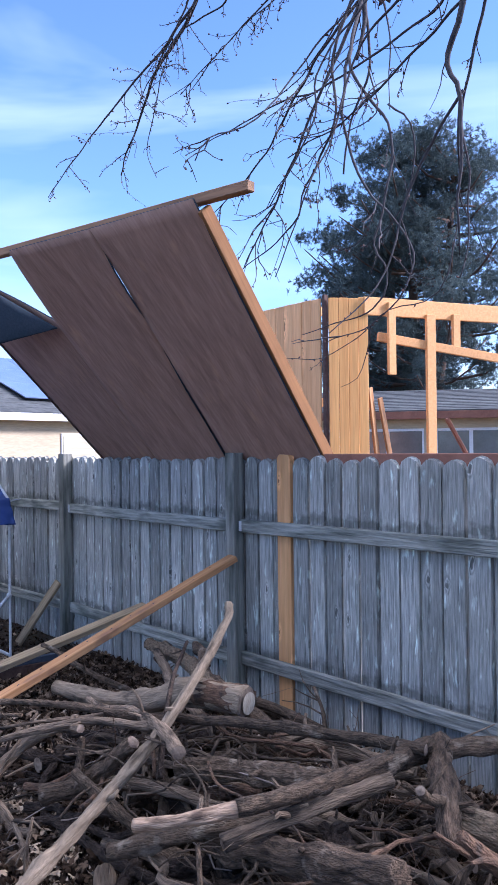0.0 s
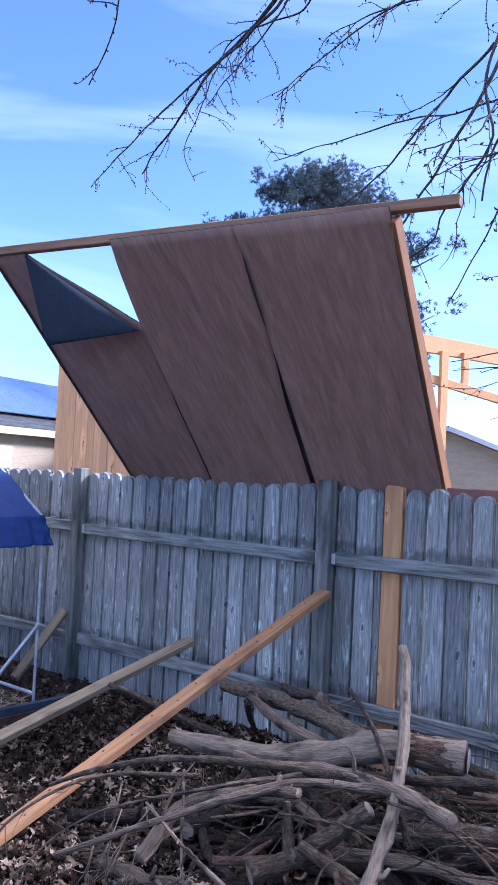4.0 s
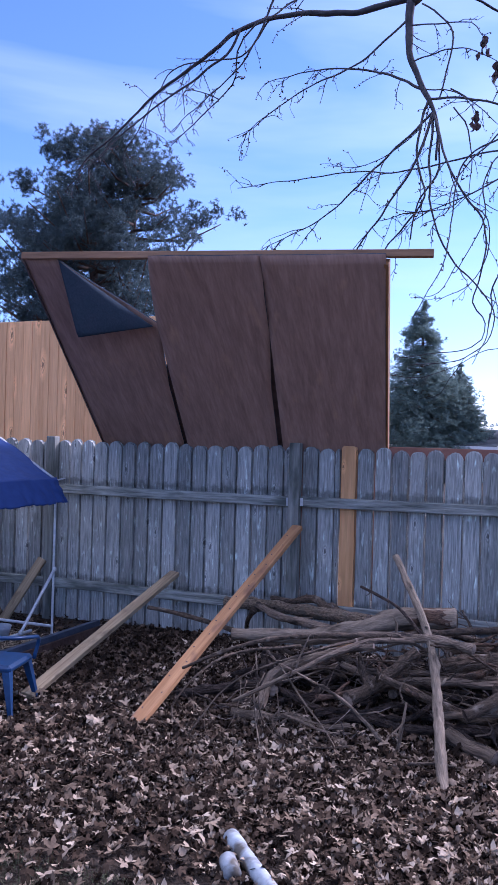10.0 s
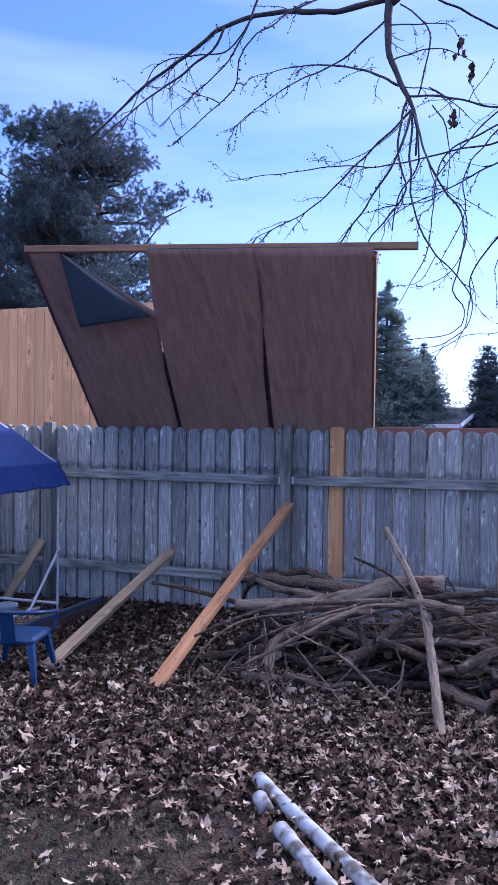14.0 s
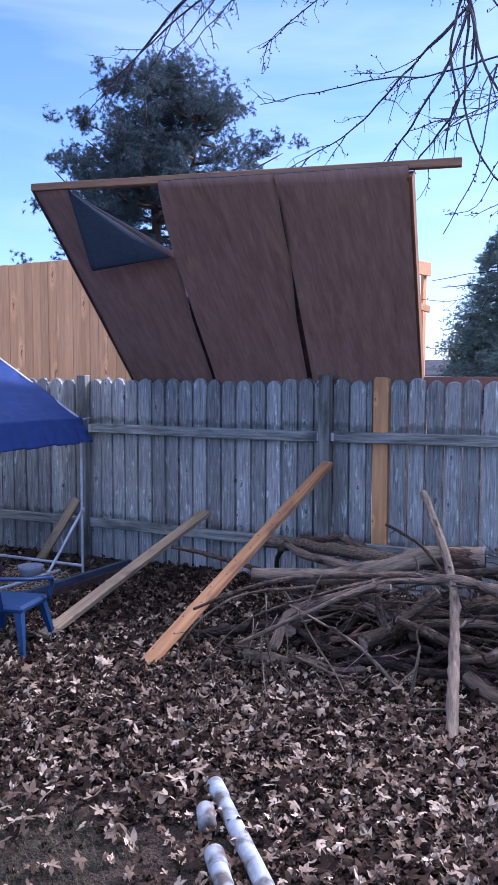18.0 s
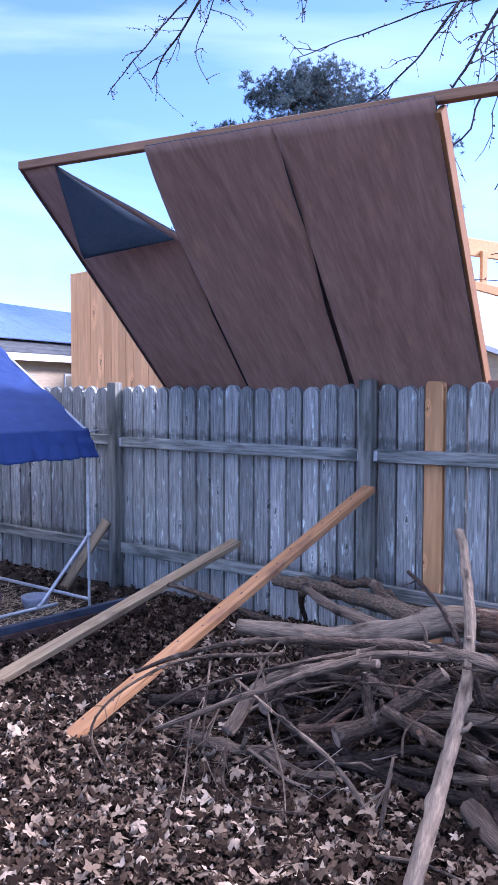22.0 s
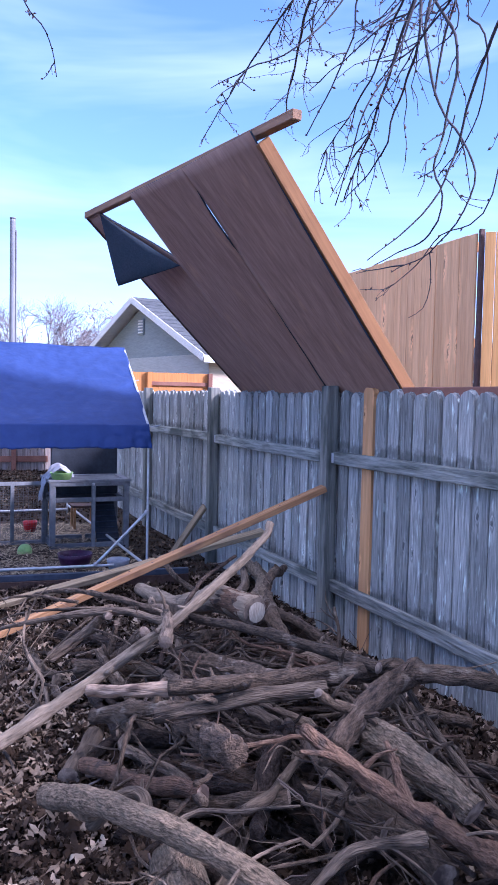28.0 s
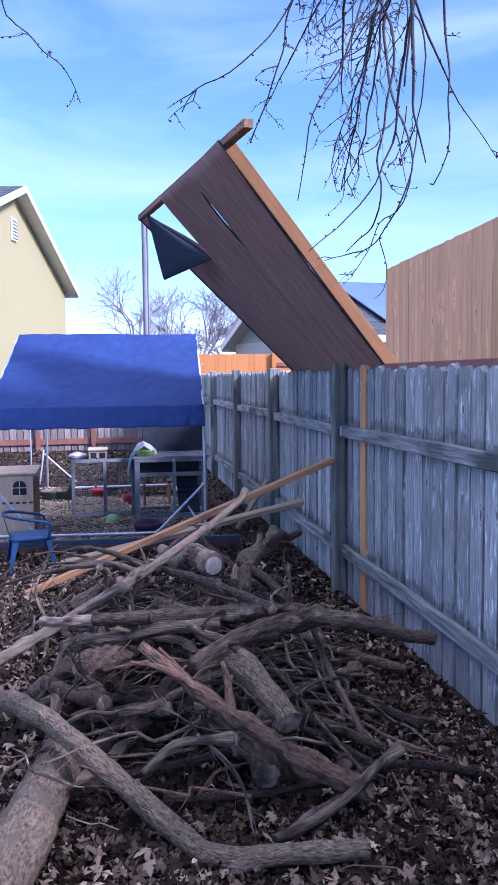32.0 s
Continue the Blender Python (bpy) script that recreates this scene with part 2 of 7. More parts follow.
# cedar of the shed's sunlit face, the sun put into a brighter orange
M_SUNCEDAR = material("sunlit_cedar_boards", (0.68, 0.32, 0.095), (0.80, 0.42, 0.14), 0.65, (16, 16, 0.8), bump=0.1, fine=70, rand=0.06)
M_ORANGE = material("orange_stained_boards", (0.43, 0.170, 0.042), (0.50, 0.21, 0.058), 0.7, (16, 16, 0.8), bump=0.1, fine=70, rand=0.06)
M_BACKFENCE = material("brown_grey_pickets", (0.15, 0.12, 0.105), (0.33, 0.275, 0.245), 0.9, (46, 46, 2.6), bump=0.5, fine=120, rand=0.25)
M_BEAM = material("stained_beam", (0.2022, 0.1123, 0.06052), (0.3405, 0.1953, 0.1076), 0.75, (2, 20, 20), bump=0.2, fine=60, rand=0.08)
M_RAFTER = material("rafter_lumber", (0.1996, 0.09056, 0.03087), (0.2601, 0.1234, 0.0441), 0.75, (1.2, 26, 26), bump=0.1, fine=60, rand=0.05)
M_PLY = material("aged_roof_sheathing", (0.1824, 0.1026, 0.07182), (0.456, 0.2816, 0.2029), 0.85, (17, 2.6, 2.6), detail=8, bump=0.15, fine=60, rand=0.06,
                 spots=(0.40, 0.235, 0.15), spot_scale=9.0, spot_at=0.64, stretch=(1, 0.4, 0.4), edge=(0.14, 0.86))
# dark brown for strips that draw the shade in seams and slits
M_SEAMSHADE = material("seam_shade_brown", (0.06, 0.034, 0.028), (0.11, 0.066, 0.054), 0.8, (4, 14, 14), bump=0.2, fine=40, rand=0.05)
M_SMOOTH = material("smooth_pale_deadwood", (0.105, 0.080, 0.054), (0.36, 0.275, 0.19), 0.85, (55, 55, 11), detail=9, bump=0.6, fine=160, rand=0.08,
                    spots=(0.060, 0.045, 0.030), spot_scale=14.0, spot_at=0.60, coords="grain", stretch=(1, 1, 0.4), bump_dist=0.015, edge=(0.25, 0.74))
M_FELT = material("roofing_felt", (0.029, 0.041, 0.054), (0.036, 0.044, 0.058), 0.95, (6, 6, 6), bump=0.2, fine=60, rand=0.05, spec=0.1)
M_LUMBER = material("old_two_by_four", (0.2901, 0.1404, 0.05576), (0.4704, 0.2541, 0.1128), 0.8, (1.6, 34, 34), detail=8, bump=0.2, fine=90, rand=0.06,
                    spots=(0.23, 0.12, 0.065), spot_scale=9.0, spot_at=0.62, stretch=(0.4, 1, 1))
M_GREYLUM = material("greyed_two_by_four", (0.220, 0.155, 0.088), (0.460, 0.350, 0.207), 0.85, (1.6, 40, 40), detail=8, bump=0.3, fine=90, rand=0.1,
                     spots=(0.150, 0.105, 0.066), spot_scale=9.0, spot_at=0.62, stretch=(0.4, 1, 1))
M_BARK = material("grey_brown_bark", (0.03193, 0.02316, 0.01505), (0.1947, 0.1351, 0.08939), 0.92, (60, 60, 24), detail=9, bump=0.9, fine=200, rand=0.32,
                  spots=(0.31, 0.25, 0.188), spot_scale=11.0, spot_at=0.65, bump_dist=0.025, coords="grain", edge=(0.34, 0.70))
M_PALEBARK = material("pale_furrowed_bark", (0.09167, 0.06948, 0.04337), (0.3523, 0.2557, 0.1673), 0.92, (90, 90, 40), detail=8, bump=1.0, fine=140, rand=0.1,
                      spots=(0.184, 0.151, 0.104), spot_scale=10.0, spot_at=0.6, bump_dist=0.03, coords="grain", edge=(0.36, 0.62))
M_FURROW = material("deep_furrowed_bark", (0.02678, 0.01834, 0.01239), (0.1895, 0.1303, 0.08673), 0.92, (46, 46, 12), detail=9, bump=1.0, fine=200, rand=0.12,
                    spots=(0.27, 0.212, 0.158), spot_scale=9.0, spot_at=0.66, bump_dist=0.03, coords="grain", edge=(0.36, 0.66))
M_TORN = material("torn_white_wood", (0.3276, 0.266, 0.1944), (0.5148, 0.4408, 0.3384), 0.8, (40, 40, 12), detail=8, bump=0.6, fine=120, rand=0.05)
M_SPLIT = material("fresh_split_wood", (0.1751, 0.111, 0.06903), (0.515, 0.3715, 0.2566), 0.85, (70, 70, 9), detail=9, bump=0.8, fine=200, rand=0.1,
                   spots=(0.09, 0.06, 0.042), spot_scale=16.0, spot_at=0.57, coords="grain", stretch=(1, 1, 0.5))
# bark darkened to draw shade deep in the pile; also for one dark branch
M_DEEPBARK = material("dark_and_shaded_bark", (0.01442, 0.00965, 0.00708), (0.08755, 0.05983, 0.04337), 0.92, (38, 38, 20), detail=10, bump=1.0, fine=110, rand=0.3,
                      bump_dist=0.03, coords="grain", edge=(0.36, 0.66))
M_BARE = material("barkless_grey_wood", (0.09476, 0.06755, 0.04602), (0.3409, 0.2509, 0.1726), 0.88, (60, 60, 7), detail=9, bump=0.9, fine=220, rand=0.30,
                  spots=(0.045, 0.034, 0.025), spot_scale=11.0, spot_at=0.58, coords="grain", stretch=(1, 1, 0.5), bump_dist=0.025)
M_REDBARK = material("reddish_bark", (0.06901, 0.03957, 0.02567), (0.242, 0.1467, 0.09115), 0.9, (80, 80, 30), detail=9, bump=0.9, fine=200, rand=0.25, coords="grain", bump_dist=0.02,
                     spots=(0.059, 0.042, 0.033), spot_scale=12.0, spot_at=0.58)
M_CUT = material("sawn_log_end", (0.13, 0.092, 0.066), (0.33, 0.25, 0.185), 0.85, (26, 26, 26), bump=0.3, fine=60, rand=0.3,
                 spots=(0.06, 0.042, 0.033), spot_scale=9.0, spot_at=0.55)
M_TWIG = material("dead_twigs", (0.09, 0.07, 0.06), (0.30, 0.25, 0.22), 0.85, (12, 12, 12), bump=0.2, fine=50, rand=0.2)
island_colours(M_TWIG, [(0.03, 0.022, 0.018), (0.06, 0.044, 0.035), (0.11, 0.082, 0.066), (0.26, 0.205, 0.17)])
M_LIMB = material("dark_living_bark", (0.035, 0.032, 0.036), (0.085, 0.078, 0.082), 0.9, (9, 9, 9), bump=0.4, fine=60, rand=0.1)
M_BUD = material("red_brown_buds", (0.05, 0.03, 0.03), (0.10, 0.06, 0.055), 0.8, (9, 9, 9), bump=0.0, rand=0.1)
M_LEAF = material("fallen_maple_leaves", (0.1, 0.06, 0.04), (0.3, 0.2, 0.15), 0.92, (30, 30, 30), bump=0.25, fine=80, rand=0.05, spec=0.1)
island_colours(M_LEAF, [(0.01442, 0.009168, 0.005752), (0.02369, 0.01447, 0.00885), (0.03708, 0.02364, 0.0146), (0.05768, 0.03667, 0.02301), (0.1009, 0.06755, 0.04337), (0.206, 0.1476, 0.09735), (0.4635, 0.3551, 0.246)])
M_PALELEAF = material("pale_dry_leaves", (0.1, 0.06, 0.04), (0.3, 0.2, 0.15), 0.9, (30, 30, 30), bump=0.25, fine=80, rand=0.05, spec=0.15)
island_colours(M_PALELEAF, [(0.1442, 0.1013, 0.06549), (0.2472, 0.1814, 0.123), (0.3708, 0.2847, 0.1982), (0.5562, 0.442, 0.3186)])
# darker leaf tones, for the fence foot and round the pen
M_DARKLEAF = material("dark_leaf_litter", (0.1, 0.06, 0.04), (0.3, 0.2, 0.15), 0.9, (30, 30, 30), bump=0.25, fine=80, rand=0.05, spec=0.1)
island_colours(M_DARKLEAF, [(0.01154, 0.007334, 0.004602), (0.02142, 0.01312, 0.008144), (0.03626, 0.02278, 0.01416), (0.0618, 0.04014, 0.02549), (0.1154, 0.07874, 0.05098), (0.2966, 0.2162, 0.1451)])
M_SOIL = material("leaf_mould_soil", (0.022, 0.0144, 0.009), (0.069, 0.04704, 0.0297), 0.95, (9, 9, 9), detail=10, bump=1.0, fine=70, rand=0.0,
                  spots=(0.073, 0.070, 0.033), spot_scale=0.9, spot_at=0.60, bump_dist=0.04)
M_STRAW = material("straw", (0.3, 0.22, 0.1), (0.5, 0.38, 0.2), 0.8, (20, 20, 20), bump=0.0, rand=0.05)
island_colours(M_STRAW, [(0.28, 0.20, 0.12), (0.44, 0.34, 0.21), (0.58, 0.47, 0.31)])
M_GRASS = material("short_grass", (0.05, 0.06, 0.02), (0.1, 0.11, 0.04), 0.8, (20, 20, 20), bump=0.0, rand=0.05)
island_colours(M_GRASS, [(0.026, 0.032, 0.012), (0.048, 0.055, 0.022), (0.10, 0.10, 0.05)])
M_TARP = material("blue_poly_tarp", (0.050, 0.088, 0.262), (0.062, 0.106, 0.31), 0.6, (1.5, 1.5, 1.5), detail=5, bump=0.35, fine=9, rand=0.02, spec=0.15, bump_dist=0.05)
M_STEEL = material("galvanised_pipe", (0.42, 0.43, 0.44), (0.62, 0.63, 0.64), 0.5, (8, 8, 8), metal=0.45, bump=0.05, rand=0.1)
M_BRACKET = material("weathered_zinc", (0.40, 0.41, 0.42), (0.62, 0.63, 0.64), 0.6, (14, 14, 14), metal=0.3, bump=0.2, rand=0.1)
M_PVC = material("dirty_white_pipe", (0.27, 0.29, 0.30), (0.40, 0.425, 0.435), 0.5, (5, 5, 5), bump=0.04, rand=0.1, spots=(0.10, 0.085, 0.065), spot_scale=9, spot_at=0.54)
M_POLE = material("dull_grey_pole", (0.16, 0.165, 0.175), (0.25, 0.255, 0.265), 0.65, (6, 6, 1), bump=0.05, rand=0.1)
M_BLUE = material("blue_painted_metal", (0.004, 0.024, 0.078), (0.008, 0.040, 0.118), 0.45, (5, 5, 5), bump=0.05, rand=0.05, spec=0.4)
M_GREYWOOD = material("grey_painted_wood", (0.135, 0.14, 0.15), (0.225, 0.235, 0.25), 0.85, (9, 9, 9), bump=0.15, rand=0.12)
M_WIRE = material("dull_wire", (0.10, 0.105, 0.11), (0.18, 0.185, 0.19), 0.6, (8, 8, 8), bump=0.0, rand=0.05)
M_EDGING = material("dull_blue_board", (0.028, 0.038, 0.06), (0.06, 0.075, 0.105), 0.7, (8, 8, 8), bump=0.1, rand=0.05)
M_OLDPLANK = material("dark_rotten_plank", (0.045, 0.027, 0.021), (0.10, 0.06, 0.046), 0.85, (10, 10, 10), bump=0.3, rand=0.05)
M_DARK = material("dark_panel", (0.018, 0.023, 0.0324), (0.04, 0.0483, 0.0648), 0.7, (6, 6, 6), bump=0.1, rand=0.1)
M_TANWOOD = material("tan_plywood", (0.58, 0.40, 0.24), (0.72, 0.52, 0.33), 0.75, (8, 8, 3), bump=0.1, rand=0.05)
M_RED = material("red_plastic", (0.40, 0.02, 0.025), (0.5, 0.03, 0.035), 0.4, (5, 5, 5), bump=0.0, rand=0.05)
M_GREEN = material("lime_plastic", (0.26, 0.46, 0.13), (0.34, 0.54, 0.19), 0.4, (5, 5, 5), bump=0.0, rand=0.05)
M_PURPLE = material("dark_purple_plastic", (0.03, 0.012, 0.035), (0.075, 0.02, 0.06), 0.4, (14, 14, 14), bump=0.0, rand=0.05)
M_WHITE = material("white_plastic", (0.34, 0.35, 0.37), (0.46, 0.47, 0.49), 0.5, (8, 8, 8), bump=0.05, rand=0.05)
M_BLACKPL = material("black_plastic", (0.0072, 0.0096, 0.0091), (0.0168, 0.0204, 0.0195), 0.45, (8, 8, 8), bump=0.05, rand=0.05)
M_CLOTH = material("pale_plastic_bag", (0.34, 0.34, 0.39), (0.50, 0.50, 0.55), 0.5, (8, 8, 8), bump=0.3, rand=0.05)
M_YELLOW = material("pale_yellow_siding", (0.365, 0.322, 0.148), (0.375, 0.331, 0.153), 0.85, (0.5, 0.5, 0.8), detail=2, bump=0.0, fine=150, rand=0.03)
M_GREYWALL = material("grey_blue_siding", (0.24, 0.28, 0.30), (0.30, 0.34, 0.36), 0.85, (1, 1, 8), bump=0.1, rand=0.03)
M_CREAM = material("cream_wall", (0.448, 0.3675, 0.2508), (0.528, 0.435, 0.297), 0.85, (1, 1, 6), bump=0.05, rand=0.03)
M_TRIM = material("white_trim", (0.66, 0.66, 0.65), (0.78, 0.78, 0.77), 0.6, (3, 3, 3), bump=0.05, rand=0.03)
M_FASCIA = material("brown_fascia", (0.17, 0.075, 0.05), (0.26, 0.12, 0.08), 0.7, (3, 3, 3), bump=0.1, rand=0.05)
M_SHINGLE = material("grey_shingles", (0.04125, 0.0456, 0.04884), (0.0975, 0.1041, 0.1073), 0.9, (3, 3, 9), bump=0.5, fine=30, rand=0.05)
M_SOLAR = material("solar_glass", (0.12, 0.17, 0.29), (0.14, 0.19, 0.32), 0.06, (2, 2, 2), bump=0.0, rand=0.03, spec=1.0)
M_PALEWALL = material("pale_grey_cladding", (0.40, 0.42, 0.43), (0.46, 0.48, 0.49), 0.85, (1, 1, 8), bump=0.05, rand=0.03)
M_PANE = material("window_glass", (0.06, 0.075, 0.085), (0.12, 0.14, 0.15), 0.12, (1, 1, 1), bump=0.0, rand=0.05, spec=0.8)
M_BLIND = material("cream_window_blind", (0.44, 0.40, 0.29), (0.52, 0.47, 0.34), 0.35, (1, 1, 30), bump=0.1, rand=0.03, spec=0.6)
M_PINE = material("pine_needles", (0.02, 0.035, 0.025), (0.04, 0.06, 0.035), 0.8, (3, 3, 3), bump=0.0, rand=0.0)
# tones raised and blued to carry the haze over the distance
island_colours(M_PINE, [(0.070, 0.098, 0.104), (0.088, 0.118, 0.120), (0.108, 0.140, 0.132)])
M_CONIFER = material("cedar_foliage", (0.03, 0.05, 0.03), (0.05, 0.08, 0.04), 0.8, (3, 3, 3), bump=0.0, rand=0.0)
# paler still, with the haze on the far cedars in the colour
island_colours(M_CONIFER, [(0.13, 0.185, 0.18), (0.175, 0.235, 0.205), (0.215, 0.275, 0.225)])


def lets_light_through(m, share):
    """Thin needles: part of the light passes."""
    n, l = m.node_tree.nodes, m.node_tree.links
    b = n["Principled BSDF"]
    tr = n.new("ShaderNodeBsdfTranslucent")
    l.new(b.inputs["Base Color"].links[0].from_socket, tr.inputs["Color"])
    mix = n.new("ShaderNodeMixShader")
    mix.inputs[0].default_value = share
    l.new(b.outputs[0], mix.inputs[1])
    l.new(tr.outputs[0], mix.inputs[2])
    l.new(mix.outputs[0], n["Material Output"].inputs["Surface"])


lets_light_through(M_PINE, 0.35)
lets_light_through(M_TARP, 0.45)
lets_light_through(M_CONIFER, 0.5)
M_PINEBARK = material("pine_bark", (0.06, 0.04, 0.03), (0.13, 0.09, 0.07), 0.95, (6, 6, 1.5), bump=0.6, rand=0.05)
M_FARTREE = material("bare_far_twigs", (0.22, 0.19, 0.19), (0.33, 0.29, 0.285), 0.9, (3, 3, 3), bump=0.0, rand=0.1)
M_RUST = material("russet_leaves", (0.22, 0.11, 0.09), (0.32, 0.18, 0.14), 0.9, (3, 3, 3), bump=0.0, rand=0.1)


# ---- helpers for building ----
def mesh_from(name, verts, faces, mat, smooth=False, grain=None):
    me = bpy.data.meshes.new(name)
    me.from_pydata([tuple(v) for v in verts], [], faces)
    me.materials.append(mat)
    if smooth:
        me.polygons.foreach_set("use_smooth", [True] * len(me.polygons))
    if grain:
        at = me.attributes.new("grain", "FLOAT_VECTOR", "POINT")
        at.data.foreach_set("vector", [c for g in grain for c in g])
    me.update()
    return me


def thing(name, label, category, group="", kind="", at=(0, 0, 0), turn=0.0):
    ob = new(name)
    ob.empty_display_size = 0.1
    ob.matrix_world = pose(*at, 0, 0, turn)
    return tagged(ob, label, category, group, kind)


def piece(name, me, parent=None, label="", m=None):
    """One mesh object under a thing or a part, placed in its parent's frame."""
    ob = new(name, me)
    ob.parent = parent
    if m is not None:
        ob.matrix_basis = m
    if label:
        ob["label"] = label
    return ob


def box_bm(sx, sy, sz, bevel=0.0, at=(0, 0, 0)):
    bm = bmesh.new()
    bmesh.ops.create_cube(bm, size=1.0)
    bmesh.ops.scale(bm, vec=(sx, sy, sz), verts=bm.verts)
    if bevel:
        bmesh.ops.bevel(bm, geom=list(bm.edges), offset=bevel, segments=1, affect="EDGES")
    bmesh.ops.translate(bm, vec=at, verts=bm.verts)
    return bm


def bm_mesh(name, bm, mat, smooth=False):
    me = bpy.data.meshes.new(name)
    bm.to_mesh(me)
    bm.free()
    me.materials.append(mat)
    if smooth:
        me.polygons.foreach_set("use_smooth", [True] * len(me.polygons))
    return me


def part(name, bm, mat, parent, label="", m=None, smooth=False):
    return piece(name, bm_mesh(name, bm, mat, smooth), parent, label, m)


def box(name, lo, hi, mat, parent=None, label="", bevel=0.004):
    c = [(a + b) / 2 for a, b in zip(lo, hi)]
    s = [abs(b - a) for a, b in zip(lo, hi)]
    return part(name, box_bm(*s, min(bevel, min(s) * 0.3)), mat, parent, label, Matrix.Translation(c))


def along(p0, p1, up=(0, 0, 1)):
    """A frame at p0 with x towards p1 and z near up; and the length."""
    p0, p1 = Vector(p0), Vector(p1)
    x = (p1 - p0).normalized()
    y = Vector(up).cross(x).normalized()
    z = x.cross(y)
    m = Matrix((x, y, z)).transposed().to_4x4()
    m.translation = p0
    return m, (p1 - p0).length


def bar(name, p0, p1, wide, thick, mat, parent=None, label="", up=(0, 0, 1), bevel=0.004):
    """A sawn timber from p0 to p1: wide across, thick along up."""
    m, n = along(p0, p1, up)
    return part(name, box_bm(n, wide, thick, min(bevel, thick * 0.3, wide * 0.3), (n / 2, 0, 0)), mat, parent, label, m)


def smooth_path(pts, step):
    pts = [Vector(p) for p in pts]
    if len(pts) == 2:
        n = max(2, int((pts[1] - pts[0]).length / step) + 1)
        return [pts[0].lerp(pts[1], i / (n - 1)) for i in range(n)]
    ext = [pts[0] * 2 - pts[1]] + pts + [pts[-1] * 2 - pts[-2]]
    out = []
    for i in range(1, len(ext) - 2):
        a, b, c, d = ext[i - 1:i + 3]
        n = max(1, int((c - b).length / step))
        for k in range(n):
            t = k / n
            out.append(0.5 * ((2 * b) + (c - a) * t + (2 * a - 5 * b + 4 * c - d) * t * t + (3 * b - a - 3 * c + d) * t ** 3))
    out.append(pts[-1])
    return out


def tube(pts, r0, r1, sides=8, step=0.1, rough=0.0, seed=0, caps=True, verts=None, faces=None, grain=None, wobble=0.0, furrow=0.0, knots=()):
    """A tapered, uneven round limb along points, as verts and faces (added to those given)."""
    rng = random.Random(seed)
    verts = [] if verts is None else verts
    faces = [] if faces is None else faces
    path = smooth_path(pts, step)
    if wobble:
        path = [p + noise.noise_vector(p * 5.0 + Vector((seed * 1.3, 0, 0))) * wobble for p in path]
    base = len(verts)
    n = len(path)
    prev = None
    run = seed * 1.7
    for i, p in enumerate(path):
        run += (p - path[i - 1]).length if i else 0.0
        d = (path[min(i + 1, n - 1)] - path[max(i - 1, 0)]).normalized()
        if prev is None:
            side = d.cross(Vector((0.3, 0.2, 1))).normalized()
        else:
            side = (prev - d * prev.dot(d)).normalized()
        prev = side
        other = d.cross(side)
        r = r0 + (r1 - r0) * i / max(1, n - 1)
        swell = rough * 0.8 * noise.noise(p * 9.0 + Vector((seed * 2.1, 0, 0)))
        for k in range(sides):
            a = 2 * math.pi * k / sides
            rr = r
            if rough:
                q = p * (1.0 / max(0.05, r0)) * 0.55 + Vector((math.cos(a), math.sin(a), seed * 3.7)) * 0.9
                rr = r * (1 + rough * noise.noise(q) + rough * 0.25 * (rng.random() - 0.5) + swell)
            if furrow:
                w = Vector((math.cos(a) * 2.6, math.sin(a) * 2.6, run * (0.16 / max(r0, 0.02)) * 1.1 + seed * 3.1))
                rr -= r * furrow * (1 - min(1.0, abs(noise.noise(w)) * 3.2))
            for ka, ks, kh in knots:
                turn = (a - ka + math.pi) % (2 * math.pi) - math.pi
                rr += r * kh * math.exp(-(turn / 0.55) ** 2 - ((run - seed * 1.7 - ks) / (1.3 * r)) ** 2)
            verts.append(p + side * math.cos(a) * rr + other * math.sin(a) * rr)
            if grain is not None:
                grain.append((math.cos(a) * r, math.sin(a) * r, run))
    for i in range(n - 1):
        for k in range(sides):
            a, b = base + i * sides + k, base + i * sides + (k + 1) % sides
            faces.append((a, b, b + sides, a + sides))
    if caps:
        faces.append(tuple(base + k for k in reversed(range(sides))))
        faces.append(tuple(base + (n - 1) * sides + k for k in range(sides)))
    return verts, faces


def pipe(name, pts, r, mat, parent=None, label="", sides=10, step=0.06):
    v, f = tube(pts, r, r, sides, step)
    return piece(name, mesh_from(name, v, f, mat, True), parent, label)


def disc_end(centre, d, r, seed, mat, parent):
    """A sawn end: a slightly domed uneven disc with radial checks."""
    rng = random.Random(seed)
    d = Vector(d).normalized()
    s = d.cross(Vector((0.1, 0.3, 1))).normalized()
    o = d.cross(s)
    c = Vector(centre)
    v, f, n = [c + d * 0.006], [], 14
    for ring, k in ((0.5, 0.005), (1.0, 0.003)):
        for i in range(n):
            a = 2 * math.pi * i / n
            rr = r * ring * (1 + 0.06 * (rng.random() - 0.5))
            v.append(c + (s * math.cos(a) + o * math.sin(a)) * rr + d * (k - 0.004 * rng.random()))
    for i in range(n):
        j = (i + 1) % n
        f.append((0, 1 + i, 1 + j))
        f.append((1 + i, 1 + n + i, 1 + n + j, 1 + j))
    return piece("cut_end", mesh_from("cut_end", v, f, mat, True), parent)

# ---- ground ----
FENCE_Y = 3.66


def ground_z(x, y):
    near = max(0.0, 1 - ((x + 3) ** 2 + (y - 1) ** 2) / 300.0)
    return near * (0.03 * noise.noise(Vector((x * 0.6, y * 0.6, 0))) + 0.015 * noise.noise(Vector((x * 2.2, y * 2.2, 4)))) - 0.05 * max(0.0, min(1.0, (y - 1.8) / 1.6))


